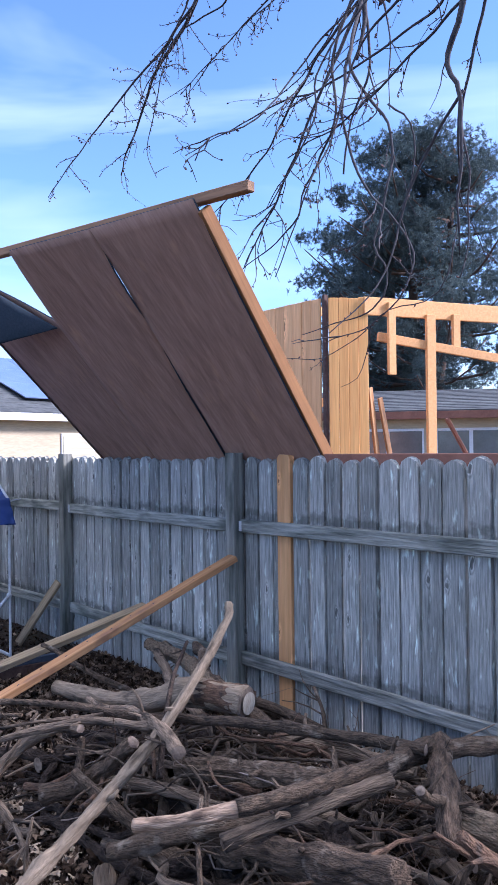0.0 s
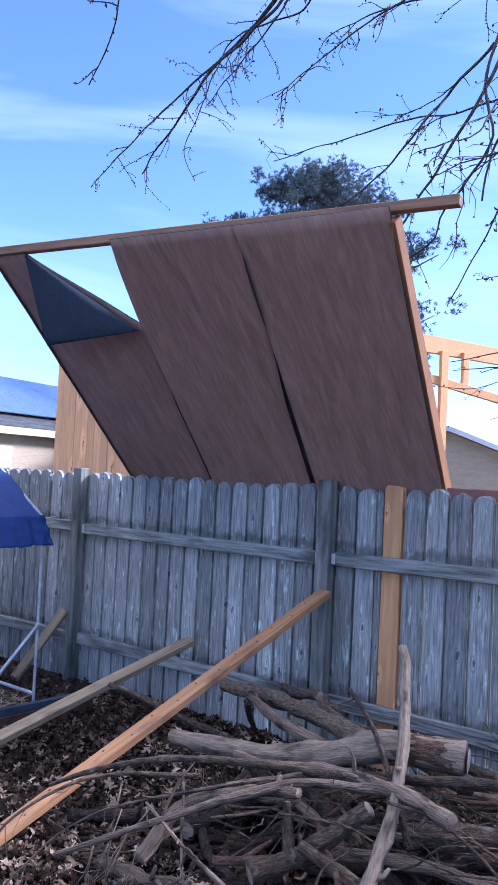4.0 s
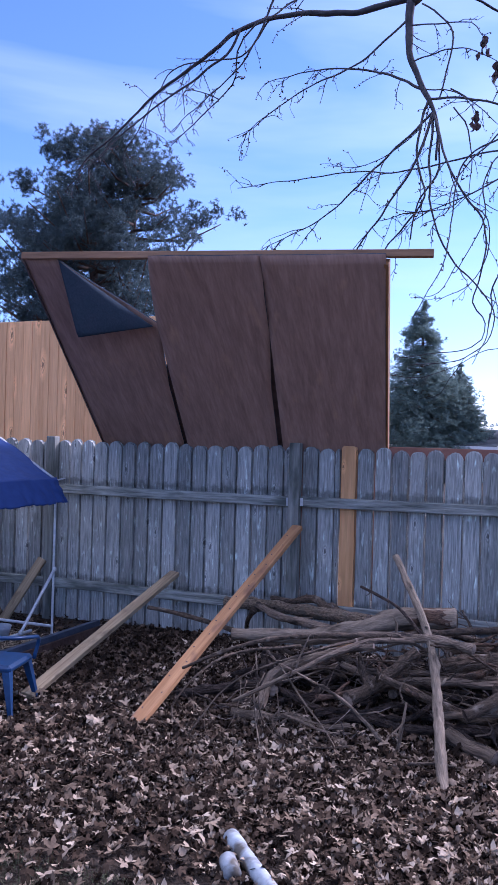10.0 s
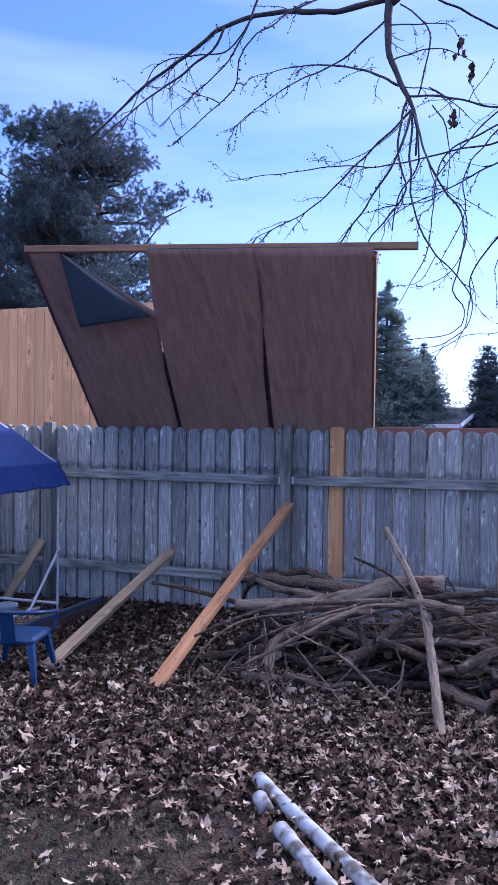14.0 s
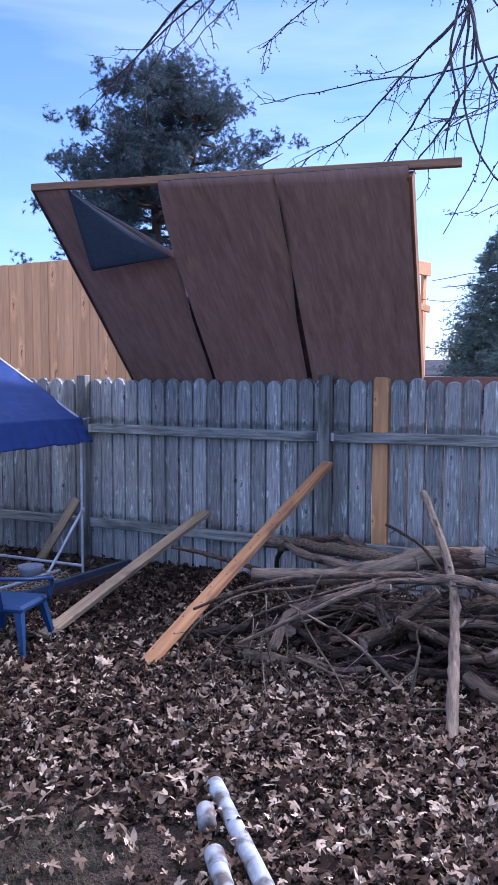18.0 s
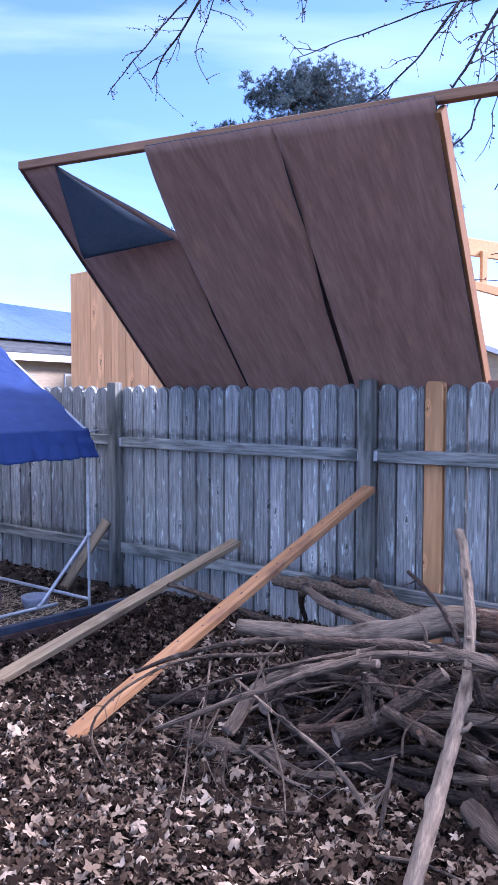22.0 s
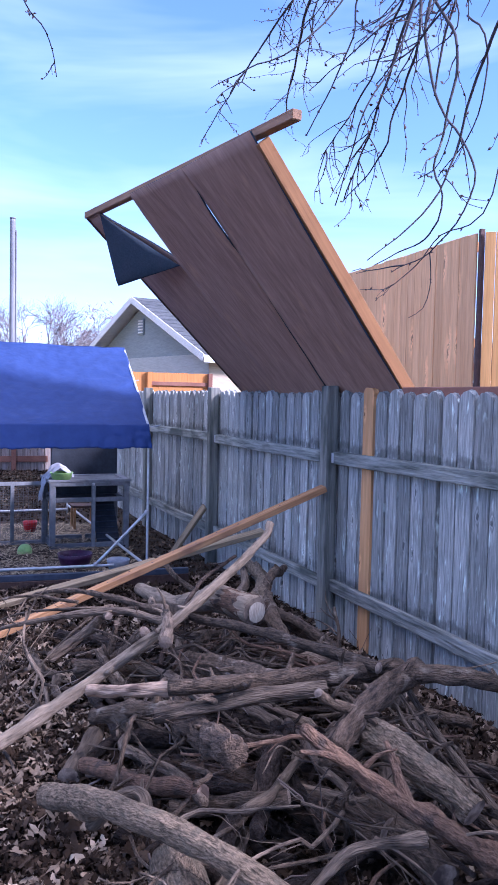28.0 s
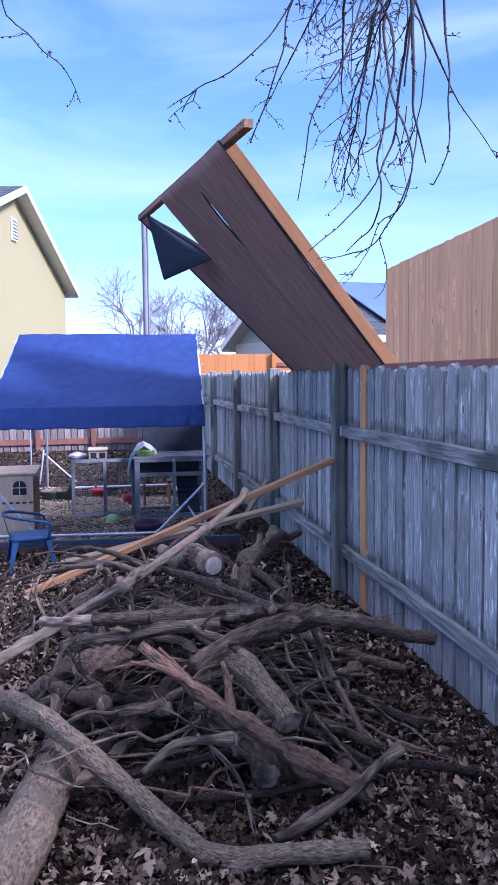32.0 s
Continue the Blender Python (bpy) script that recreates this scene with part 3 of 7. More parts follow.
def build_ground():
    xs = [-900, -200, -60, -30] + [-20 + 0.25 * i for i in range(97)] + [8, 15, 40, 200, 900]
    ys = [-900, -200, -40, -12] + [-6 + 0.25 * i for i in range(57)] + [10, 14, 20, 40, 90, 300, 900]
    v = [(x, y, ground_z(x, y)) for y in ys for x in xs]
    n = len(xs)
    f = [(j * n + i, j * n + i + 1, (j + 1) * n + i + 1, (j + 1) * n + i) for j in range(len(ys) - 1) for i in range(n - 1)]
    ob = new("ground", mesh_from("ground", v, f, M_SOIL, True))
    tagged(ob, "dark bare soil and leaf mould with worn grass patches", "ground", kind="structure")


build_ground()


# ---- picket fence ----
def picket_mesh(name, w, h, t, mat, seed, style="round"):
    """A dog-eared board: base at z 0, front face at y 0, its outline rounded at the top and a little worn."""
    rng = random.Random(seed)
    e = w * (0.34 if style == "round" else 0.2)
    prof = [(-w / 2, 0), (w / 2, 0), (w / 2 + rng.uniform(-.002, .002), h * 0.5), (w / 2, h - e), (w / 2 - e * 0.3, h - e * 0.42 + rng.uniform(-.004, .004)),
            (w / 2 - e * 0.85, h - e * 0.06), (0, h + rng.uniform(-.004, .006)), (-w / 2 + e * 0.85, h - e * 0.06 + rng.uniform(-.004, .004)), (-w / 2 + e * 0.3, h - e * 0.42),
            (-w / 2, h - e), (-w / 2 + rng.uniform(-.002, .002), h * 0.5)]
    c = rng.uniform(0.005, 0.009)
    cup = rng.uniform(-0.003, 0.003)

    def ring(y, inset):
        return [(x * (1 - 2 * inset / w), y + cup * (4 * x * x / w / w - 0.5), z - (inset if z > h * 0.7 else 0)) for x, z in prof]
    v = ring(0.0, c + 0.001) + ring(0.002, c) + ring(0.029, c * 0.9) + ring(0.030, 0.0) + ring(t + 0.017, 0.0)
    n = len(prof)
    f = [tuple(range(n)), tuple(reversed(range(4 * n, 5 * n)))]
    for k in (0, n, 2 * n, 3 * n):
        f += [(i + n + k, (i + 1) % n + n + k, (i + 1) % n + k, i + k) for i in range(n)]
    return mesh_from(name, v, f, mat)


WIDTHS = (0.139, 0.143, 0.136, 0.141, 0.128, 0.145, 0.138, 0.132, 0.150, 0.140)
PICKETS = [picket_mesh("picket", 0.15, 1.79, 0.018, M_FENCE, i) for i in range(16)]


def post(parent, x, y0, top, mat=None):
    bm = box_bm(0.094, 0.094, top + 0.35, 0.006, (x, y0, (top - 0.35) / 2))
    part("post", bm, mat or M_POST, parent)


def build_fence():
    rng = random.Random(5)
    fence = thing("wooden_fence", "weathered grey picket fence with two rails and one new cedar board", "fence")
    posts = [-4.41 + 2.47 * k for k in range(-5, 1)] + [-1.62, 0.82, 3.26]
    for x in posts:
        post(fence, x, FENCE_Y - 0.047, 1.715 + rng.uniform(-0.012, 0.008))
    for a, b in zip(posts, posts[1:]):
        for z, h in ((1.222, 0.088), (0.296, 0.090)):
            s, e = rng.uniform(-0.012, 0.010), rng.uniform(-0.012, 0.010)
            rail = bar("rail", (a + 0.05, FENCE_Y - 0.024, z + s), (b - 0.05, FENCE_Y - 0.024, z + e), 0.042, h, M_RAIL, fence, bevel=0.006)
            # steel hangers at both ends
            for x, dz in ((a + 0.062, s), (b - 0.062, e)):
                if z > 1:
                    box("bracket", (x - 0.014, FENCE_Y - 0.051, z + dz - 0.035), (x + 0.014, FENCE_Y - 0.046, z + dz + 0.035), M_BRACKET, fence, "small galvanised rail bracket")
    me = picket_mesh("picket", 0.138, 1.78, 0.018, M_NEWBOARD, 77, "flat")
    piece("picket", me, fence, "new orange cedar picket", pose(-3.953, FENCE_Y - 0.002, -0.065))

    # joints between the boards, from the far end to the new board and on to the near end
    left = [-6.865 - 0.158 * k for k in range(64, 0, -1)] + [-6.865, -6.725, -6.590, -6.448, -6.300, -6.148, -5.998, -5.857, -5.712, -5.567, -5.416, -5.273, -5.122, -4.978, -4.830, -4.680, -4.530,
                                                            -4.375, -4.221, -4.072, -4.023]
    right = [-3.884, -3.735, -3.588, -3.443, -3.300, -3.155, -3.000, -2.855, -2.700, -2.545, -2.387] + [-2.387 + 0.157 * k for k in range(1, 35)]
    for k, (a, b) in enumerate(list(zip(left, left[1:])) + list(zip(right, right[1:]))):
        gap = rng.choice((0.003, 0.004, 0.006, 0.008)) + (0.012 if abs(b + 5.416) < 0.01 else 0.0)
        m = pose((a + b) / 2, FENCE_Y + 0.002 + rng.uniform(0, 0.010), -0.10 + rng.uniform(-0.013, 0.013), 0, rng.uniform(-0.12, 0.12), rng.uniform(-2.2, 2.2))
        piece("picket", PICKETS[(k * 7 + rng.randint(0, 3)) % 16], fence, "", m @ Matrix.Diagonal(((b - a - gap) / 0.15, 1, 1, 1)))
    # long stained board along the back of the fence top
    led = thing("ledger_board", "reddish brown board along the top of the grey fence", "board")
    bar("plank", (-3.62, FENCE_Y + 0.06, 1.662), (3.0, FENCE_Y + 0.06, 1.672), 0.04, 0.10, M_FASCIA, led)
    for px in (-1.2, 1.8):
        bar("leg", (px, FENCE_Y + 0.09, -0.05), (px, FENCE_Y + 0.09, 1.72), 0.09, 0.04, M_FASCIA, led, up=(0, 1, 0))


BACK = [picket_mesh("picket", w, 1.79, 0.018, M_BACKFENCE, 60 + i) for i, w in enumerate(WIDTHS[:4])]


def build_back_fence():
    rng = random.Random(8)
    fence = thing("back_fence", "weathered picket fence with brown rails behind the pen", "fence")
    X = -17.2
    y = -7.0
    while y < 3.55:
        piece("picket", rng.choice(BACK), fence, "", pose(X, y, -0.1 + rng.uniform(-0.02, 0.02), 0, 0, 90))
        y += 0.148
    for k in range(8):
        yy = 2.785 - 1.22 * k
        part("post", box_bm(0.1, 0.1, 2.0, 0.006, (X + 0.07, yy, 0.72)), M_FASCIA, fence, "brown stained post")
    for z in (0.21, 1.25):
        bar("rail", (X + 0.03, -7.0, z), (X + 0.03, 3.5, z), 0.042, 0.13, M_FASCIA, fence, "brown stained rail")


def build_new_fence():
    """The neighbour's new cedar fence beyond, with posts and a rail on its face."""
    fence = thing("new_cedar_fence", "bright new cedar fence in the next yard", "fence")
    X = -17.6
    me = bm_mesh("picket", box_bm(0.018, 0.1385, 2.2, 0.002), M_ORANGE)
    for k in range(25):
        piece("picket", me, fence, "", Matrix.Translation((X, 3.9 + 0.1395 * k, 1.05 + 0.004 * (k % 3))))
    for z in (0.45, 1.20, 1.90):
        bar("rail", (X + 0.032, 5.87, z), (X + 0.032, 7.24, z), 0.042, 0.09, M_FASCIA if z > 1.5 else M_ORANGE, fence, "brown stained rail" if z > 1.5 else "")
    for yy in (5.82, 7.30):
        part("post", box_bm(0.1, 0.1, 2.2, 0.005, (X + 0.064, yy, 1.06)), M_FASCIA if yy > 7 else M_ORANGE, fence)


# ---- the tipped roof over the fence ----
def sheet(name, f, nu, nv, thick, mat_low, mat_top, parent, label=""):
    """A thin bent sheet over f(u, v), with its underside of one surface and its top of another."""
    P = [[Vector(f(i / nu, j / nv)) for i in range(nu + 1)] for j in range(nv + 1)]
    v, fs = [], []
    for j in range(nv + 1):
        for i in range(nu + 1):
            du = P[j][min(i + 1, nu)] - P[j][max(i - 1, 0)]
            dv = P[min(j + 1, nv)][i] - P[max(j - 1, 0)][i]
            nrm = du.cross(dv)
            nrm = nrm.normalized() if nrm.length > 1e-9 else Vector((0, 0, 1))
            v.append(P[j][i])
            v.append(P[j][i] + nrm * thick)
    w = nu + 1
    low, top, rim = [], [], []
    for j in range(nv):
        for i in range(nu):
            a, b, c, d = (j * w + i) * 2, (j * w + i + 1) * 2, ((j + 1) * w + i + 1) * 2, ((j + 1) * w + i) * 2
            low.append((a, b, c, d))
            top.append((a + 1, d + 1, c + 1, b + 1))
    edge = [(0, i, 0, i + 1) for i in range(nu)] + [(j, nu, j + 1, nu) for j in range(nv)] + [(nv, i + 1, nv, i) for i in reversed(range(nu))] + [(j + 1, 0, j, 0) for j in reversed(range(nv))]
    for j0, i0, j1, i1 in edge:
        a, b = (j0 * w + i0) * 2, (j1 * w + i1) * 2
        rim.append((a, a + 1, b + 1, b))
    me = mesh_from(name, v, low + top + rim, mat_low, False)
    me.materials.append(mat_top)
    me.polygons.foreach_set("material_index", [0] * len(low) + [1] * len(top) + [1] * len(rim))
    me.polygons.foreach_set("use_smooth", [True] * (len(low) + len(top)) + [False] * len(rim))
    return piece(name, me, parent, label)


def build_roof():
    roof = thing("tipped_lean_to_roof", "tipped brown lean-to roof with three sagging torn panels", "roof")
    down = Vector((-0.12, 1.16, -1.36)) / 1.36            # along the slope for each metre of fall
    NRM = Vector((0, 0.76, 0.65))

    def panel(tl, tr, bl, br, bow_l, bow_r, cut=None, short=0.0, droop=(), nip=0.0):
        """A sheet from its upper to its lower corners, carried on below the fence top to the ground behind. short: how far its right edge
        stops before the next sheet at the fence; droop: (place, length, depth) of a stretch of that edge which hangs."""
        tl, tr, bl, br = map(Vector, (tl, tr, bl, br))

        def f(u, v):
            v0 = cut(u) if cut else 0.0
            vv = v0 + (1 - v0) * v
            k = vv * 2.15                                     # 1 at the fence top
            u *= 1 - short * max(0.0, min(1.0, (k - 0.37) / 0.3))
            top, bot = tl.lerp(tr, u), bl.lerp(br, u)
            p = top.lerp(bot, k) if k <= 1 else bot + (bot - top).normalized() * (k - 1) * 1.75
            s = math.sin(math.pi * min(1.0, k))
            p += NRM * s * (bow_l * (1 - u) + bow_r * u)
            p += (tr - tl).normalized() * nip * (1 - u) * max(0.0, 1 - k / 0.4) ** 2
            for at, ln, dp in droop:
                p -= NRM * dp * math.exp(-((k - at) / ln) ** 4) * max(0.0, (u - 0.72) / 0.28) ** 2
            p += NRM * (0.007 * noise.noise(Vector((u * 3 + tl.x, vv * 4, 2))) + 0.004 * noise.noise(Vector((u * 2 + tl.x, vv * 14, 7))))
            p.z = max(p.z, -0.03)
            return p
        return f

    def seam(f, label):
        """A thin dark strip along a panel's free edge, drawn as its edge shade."""
        sheet("batten", lambda u, v: f(0.0 + 0.016 * u, v) - NRM * 0.010, 2, 26, 0.009, M_SEAMSHADE, M_SEAMSHADE, roof, label)

    p3 = panel((-4.372, 2.47, 3.088), (-3.465, 2.575, 3.075), (-4.548, 3.655, 1.715), (-3.650, 3.70, 1.70), 0.004, -0.012)
    sheet("roof_panel", p3, 12, 44, 0.012, M_PLY, M_FELT, roof)
    p2 = panel((-5.292, 2.33, 3.100), (-4.370, 2.48, 3.092), (-5.465, 3.645, 1.712), (-4.552, 3.670, 1.715), 0.006, 0.010, short=0.05, droop=((0.24, 0.14, 0.024),), nip=0.07)
    sheet("roof_panel", p2, 18, 60, 0.012, M_PLY, M_FELT, roof)

    def torn(u):
        return max(0.0, (u - 0.29) / 0.71) ** 0.9 * 0.155
    p1 = panel((-6.27, 2.225, 3.118), (-5.288, 2.36, 3.112), (-6.395, 3.70, 1.71), (-5.462, 3.68, 1.725), 0.0, 0.012, torn, short=0.062, droop=((0.50, 0.06, 0.018),))
    seam(p1, "thin dark strip drawn as shade along the edge")
    sheet("roof_panel", p1, 18, 44, 0.012, M_PLY, M_FELT, roof, "torn sheathing panel with its corner missing")
    # dark strips behind the joints, standing in for the shade of the laps
    for a, b, c, d, top in (((-5.292, 2.33, 3.105), (-4.370, 2.48, 3.105), (-5.465, 3.645, 1.712), (-4.552, 3.670, 1.715), 0.17), ((-6.27, 2.225, 3.118), (-5.288, 2.36, 3.112), (-6.395, 3.70, 1.71), (-5.462, 3.68, 1.725), 0.26)):
        whole = panel(a, b, c, d, 0.006, 0.010)
        sheet("felt_strip", lambda u, v: whole(0.86 + 0.19 * u, top + (1 - top) * v) + NRM * 0.030, 3, 24, 0.004, M_SEAMSHADE, M_FELT, roof, "dark strip behind the open joint, drawn as shade")
    # the corner that folded down, dark side out
    A, B, C = Vector((-5.97, 2.275, 3.09)), Vector((-5.395, 2.785, 2.635)), Vector((-5.86, 2.405, 2.505))

    def flap(u, v):
        e = A.lerp(B, u)
        q = A.lerp(C, min(1, 1.55 * u)) if u < 0.645 else C.lerp(B, (u - 0.645) / 0.355)
        p = e.lerp(q, v)
        return p + Vector((0.006, -0.016, 0.0)) * math.sin(math.pi * v) * math.sin(math.pi * u)
    sheet("torn_flap", flap, 20, 8, 0.006, M_FELT, M_FELT, roof, "dark felt flap folded down from the torn corner")
    bar("beam", (-6.27, 2.235, 3.132), (-3.15, 2.715, 3.092), 0.06, 0.054, M_BEAM, roof, "brown stained header beam")
    # edge rafters on top of the sheets
    r0, r1 = Vector((-3.470, 2.655, 3.040)), Vector((-3.652, 3.745, 1.728))
    d = (r1 - r0).normalized()
    bar("rafter", r0 + d * 0.0, r1 + d * 2.15, 0.036, 0.084, M_RAFTER, roof, "new light rafter", up=NRM)


# ---- unfinished shed ----
def build_shed():
    shed = thing("unfinished_shed", "half-built cedar-clad shed with open stud framing", "shed")
    C, L, R = Vector((-5.68, 5.83, 0)), Vector((-10.47, 6.13, 0)), Vector((-5.43, 6.2, 0))
    H = 3.235

    def boards(a, b, n, seed, mat):
        rng = random.Random(seed)
        d = b - a
        w = d.length / n
        turn = math.degrees(math.atan2(d.y, d.x))
        me = bm_mesh("board", box_bm(w - 0.004, 0.02, H + 0.05, 0.003, (0, 0, (H - 0.05) / 2)), mat)
        for i in range(n):
            p = a + d * ((i + 0.5) / n)
            piece("board", me, shed, "", pose(p.x, p.y, rng.uniform(-0.006, 0.006), 0, 0, turn) @ pose(0, rng.uniform(-0.004, 0.004), 0))
    boards(L, C + Vector((-0.045, 0.003, 0)), 33, 3, M_CEDAR)
    # this face takes the sunlit copy of the cedar
    boards(C + Vector((0.03, 0.03, 0)), R, 4, 4, M_SUNCEDAR)
    # narrow dark strip that draws the dark gap where the two walls meet
    part("corner_post", box_bm(0.035, 0.05, H + 0.03, 0.003, (C.x - 0.005, C.y + 0.02, (H + 0.03) / 2)), M_SEAMSHADE, shed, "narrow dark strip for the gap at the corner")
    back = Vector((0.02, 0.06, 0))
    for z in (3.12, 2.2, 1.2, 0.2):
        bar("girt", L + back + Vector((0, 0, z)), C + back + Vector((-0.12, 0, z)), 0.04, 0.09, M_STUD, shed)
    E = Vector((-4.74, 8.4, 0))
    d = (E - R).normalized()
    bar("header", R + Vector((0, 0, 3.155)) - d * 0.05, E + Vector((0, 0, 3.15)), 0.04, 0.18, M_STUD, shed)
    bar("rail", R + d * 0.02 + Vector((0.0, 0.12, 2.86)), Vector((-4.68, 8.15, 2.6)), 0.04, 0.09, M_STUD, shed)

    def stud(s, z0, z1, w=0.09, off=0.035):
        p = R + d * s + Vector((off, -0.01, 0))
        bar("stud", p + Vector((0, 0, z0)), p + Vector((0, 0, z1)), w, 0.04, M_STUD, shed, up=(1, -0.29, 0))
    stud(0.25, 2.47, 3.2, 0.085)
    stud(0.72, 0.0, 3.1, 0.11)
    stud(1.04, 2.75, 3.12, 0.09)
    stud(2.25, 0.0, 3.1, 0.09, -0.05)
    bar("sill", R + Vector((0, 0, 0.03)), E + Vector((0, 0, 0.03)), 0.09, 0.05, M_STUD, shed)
    for k, (p0, p1) in enumerate((((-5.62, 6.78, -0.02), (-5.52, 6.32, 2.35)), ((-5.45, 6.95, -0.02), (-5.50, 6.45, 2.25)))):
        t = thing("loose_board", "pale sawn board leaning against the shed frame", "board", "boards leaning in the shed")
        bar("plank", p0, p1, 0.09, 0.025, M_LUMBER, t, up=(1, 0.3, 0))
    t = thing("leaning_plank", "reddish plank leaning beside the shed frame", "board")
    bar("plank", (-5.6, 9.6, -0.02), (-6.35, 8.75, 2.1), 0.14, 0.04, M_FASCIA, t, up=(1, 1, 0))


build_fence()
build_back_fence()
build_new_fence()
build_roof()
build_shed()


# ---- houses beyond ----
def gable_house(name, label, corner, ridge_dir, length, width, eave, ridge, wall, gable_wall, roof_mat, windows=(), overhang=0.45, fascia=None, pane=None):
    """corner: the eave-side corner at the near gable; ridge_dir: along the ridge in degrees; the house lies to the left of it."""
    h = thing(name, label, "house", at=(*corner, 0), turn=ridge_dir)
    # local: x along the ridge, y across (0 near eave, width far eave)
    t = 0.2
    box("wall", (0, 0, -0.1), (length, t, eave), wall, h)
    box("wall", (0, width - t, -0.1), (length, width, eave), wall, h)
    for x in (0, length - t):
        v = [(x, t, -0.1), (x, width - t, -0.1), (x, width - t, eave), (x, width / 2, ridge - 0.08), (x, t, eave)]
        v += [(a + t, b, c) for a, b, c in v]
        f = [(0, 4, 3, 2, 1), (5, 6, 7, 8, 9)] + [(i, (i + 1) % 5, (i + 1) % 5 + 5, i + 5) for i in range(5)]
        piece("gable_wall", mesh_from("gable_wall", v, f, gable_wall), h)
    rise = (ridge - eave) / (width / 2)
    for s in (0, 1):
        y0, y1 = (-overhang, width / 2) if s == 0 else (width + overhang, width / 2)
        z0 = eave - rise * overhang
        v = [(-overhang, y0, z0), (length + overhang, y0, z0), (length + overhang, y1, ridge), (-overhang, y1, ridge)]
        v += [(a, b, c + 0.12) for a, b, c in v]
        f = [(3, 2, 1, 0), (4, 5, 6, 7), (0, 1, 5, 4), (1, 2, 6, 5), (2, 3, 7, 6), (3, 0, 4, 7)]
        if s:
            f = [tuple(reversed(q)) for q in f]
        me = mesh_from("roof", v, f, roof_mat)
        me.materials.append(M_TRIM)
        me.polygons[0].material_index = 1                     # painted soffit
        slope = piece("roof", me, h)
        # shingle courses
        n = 14
        for k in range(n):
            a, b = k / n, (k + 1) / n
            p = [(-overhang, y0 + (y1 - y0) * a, z0 + (ridge - z0) * a + 0.135), (length + overhang, y0 + (y1 - y0) * a, z0 + (ridge - z0) * a + 0.135),
                 (length + overhang, y0 + (y1 - y0) * b, z0 + (ridge - z0) * b + 0.122), (-overhang, y0 + (y1 - y0) * b, z0 + (ridge - z0) * b + 0.122)]
            p += [(q[0], q[1], q[2] - 0.02) for q in p]
            ff = [(0, 1, 2, 3), (0, 4, 5, 1), (4, 7, 6, 5), (1, 5, 6, 2), (2, 6, 7, 3), (3, 7, 4, 0)]
            if s:
                ff = [tuple(reversed(q)) for q in ff]
            piece("shingle_course", mesh_from("shingle_course", p, ff, roof_mat), slope)
        ys = y0 - 0.02 if s == 0 else y0 + 0.02
        box("fascia", (-overhang, min(ys, y0), z0 - 0.1), (length + overhang, max(ys, y0) + 0.001, z0 + 0.1), fascia or M_TRIM, h)
        for x in (-overhang - 0.02, length + overhang):
            bar("rake_board", (x, y0, z0 + 0.03), (x, y1, ridge + 0.03), 0.03, 0.2, M_TRIM, h)
    for (x0, z0, x1, z1) in windows:
        w = piece("window", bm_mesh("window", box_bm(x1 - x0, 0.05, z1 - z0, 0.01), M_TRIM), h, "white framed window", Matrix.Translation(((x0 + x1) / 2, -0.02, (z0 + z1) / 2)))
        half = (x1 - x0) / 2
        for k in (-1, 1):
            piece("pane", bm_mesh("pane", box_bm(half - 0.1, 0.02, z1 - z0 - 0.14, 0.004), pane or M_PANE), w, "", Matrix.Translation((k * half / 2, -0.03, 0)))
    return h, rise


def solar(h, x0, y0, nx, ny, width, eave, ridge):
    rise = (ridge - eave) / (width / 2)
    w, l = 1.24, 1.76
    ang = math.degrees(math.atan(rise))
    me = bm_mesh("solar_panel", box_bm(l - 0.03, w - 0.008, 0.04, 0.006), M_SOLAR)
    for i in range(nx):
        for j in range(ny):
            y = y0 + (j + 0.5) * w * math.cos(radians(ang))
            piece("solar_panel", me, h, "blue solar panel", pose(x0 + (i + 0.5) * l, y, eave + rise * y + 0.25, ang))


h, _ = gable_house("grey_house", "low grey house with solar panels and white trim", (-20.2, 8.2), 101.5, 13.0, 8.0, 2.8, 4.5, M_CREAM, M_GREYWALL, M_SHINGLE,
                   windows=((2.6, 1.1, 4.9, 2.2), (7.0, 1.1, 9.0, 2.2)), overhang=0.42, pane=M_BLIND)
solar(h, 1.65, 0.3, 6, 3, 8.0, 2.8, 4.5)
box("lower_cladding", (-0.035, 0.0, -0.1), (-0.004, 8.0, 2.78), M_PALEWALL, h, "pale grey lower cladding")
vent = part("gable_vent", box_bm(0.05, 0.36, 0.5, 0.01), M_GREYWALL, h, "", Matrix.Translation((-0.03, 4.12, 3.74)))
for k in range(5):
    part("slat", box_bm(0.03, 0.30, 0.045), M_TRIM, vent, "", pose(-0.03, 0, -0.18 + 0.09 * k, 0, 25))
h2, _ = gable_house("yellow_house", "pale yellow house gable with grey roof and louvre vent", (-30.6, 0.42), -100.5, 8.0, 13.0, 4.95, 7.25, M_YELLOW, M_YELLOW, M_SHINGLE, overhang=0.42)
vent = part("gable_vent", box_bm(0.05, 0.5, 0.7, 0.01), M_TRIM, h2, "", Matrix.Translation((-0.03, 6.5, 6.1)))
for k in range(6):
    part("slat", box_bm(0.03, 0.42, 0.05), M_GREYWALL, vent, "", pose(-0.03, 0, -0.26 + 0.1 * k, 0, 25))
gable_house("far_house", "low neighbouring house with a grey shingle roof and pale gable", (-12.7, 30.8), 115, 10.0, 6.4, 2.7, 3.9, M_CREAM, M_CREAM, M_SHINGLE)
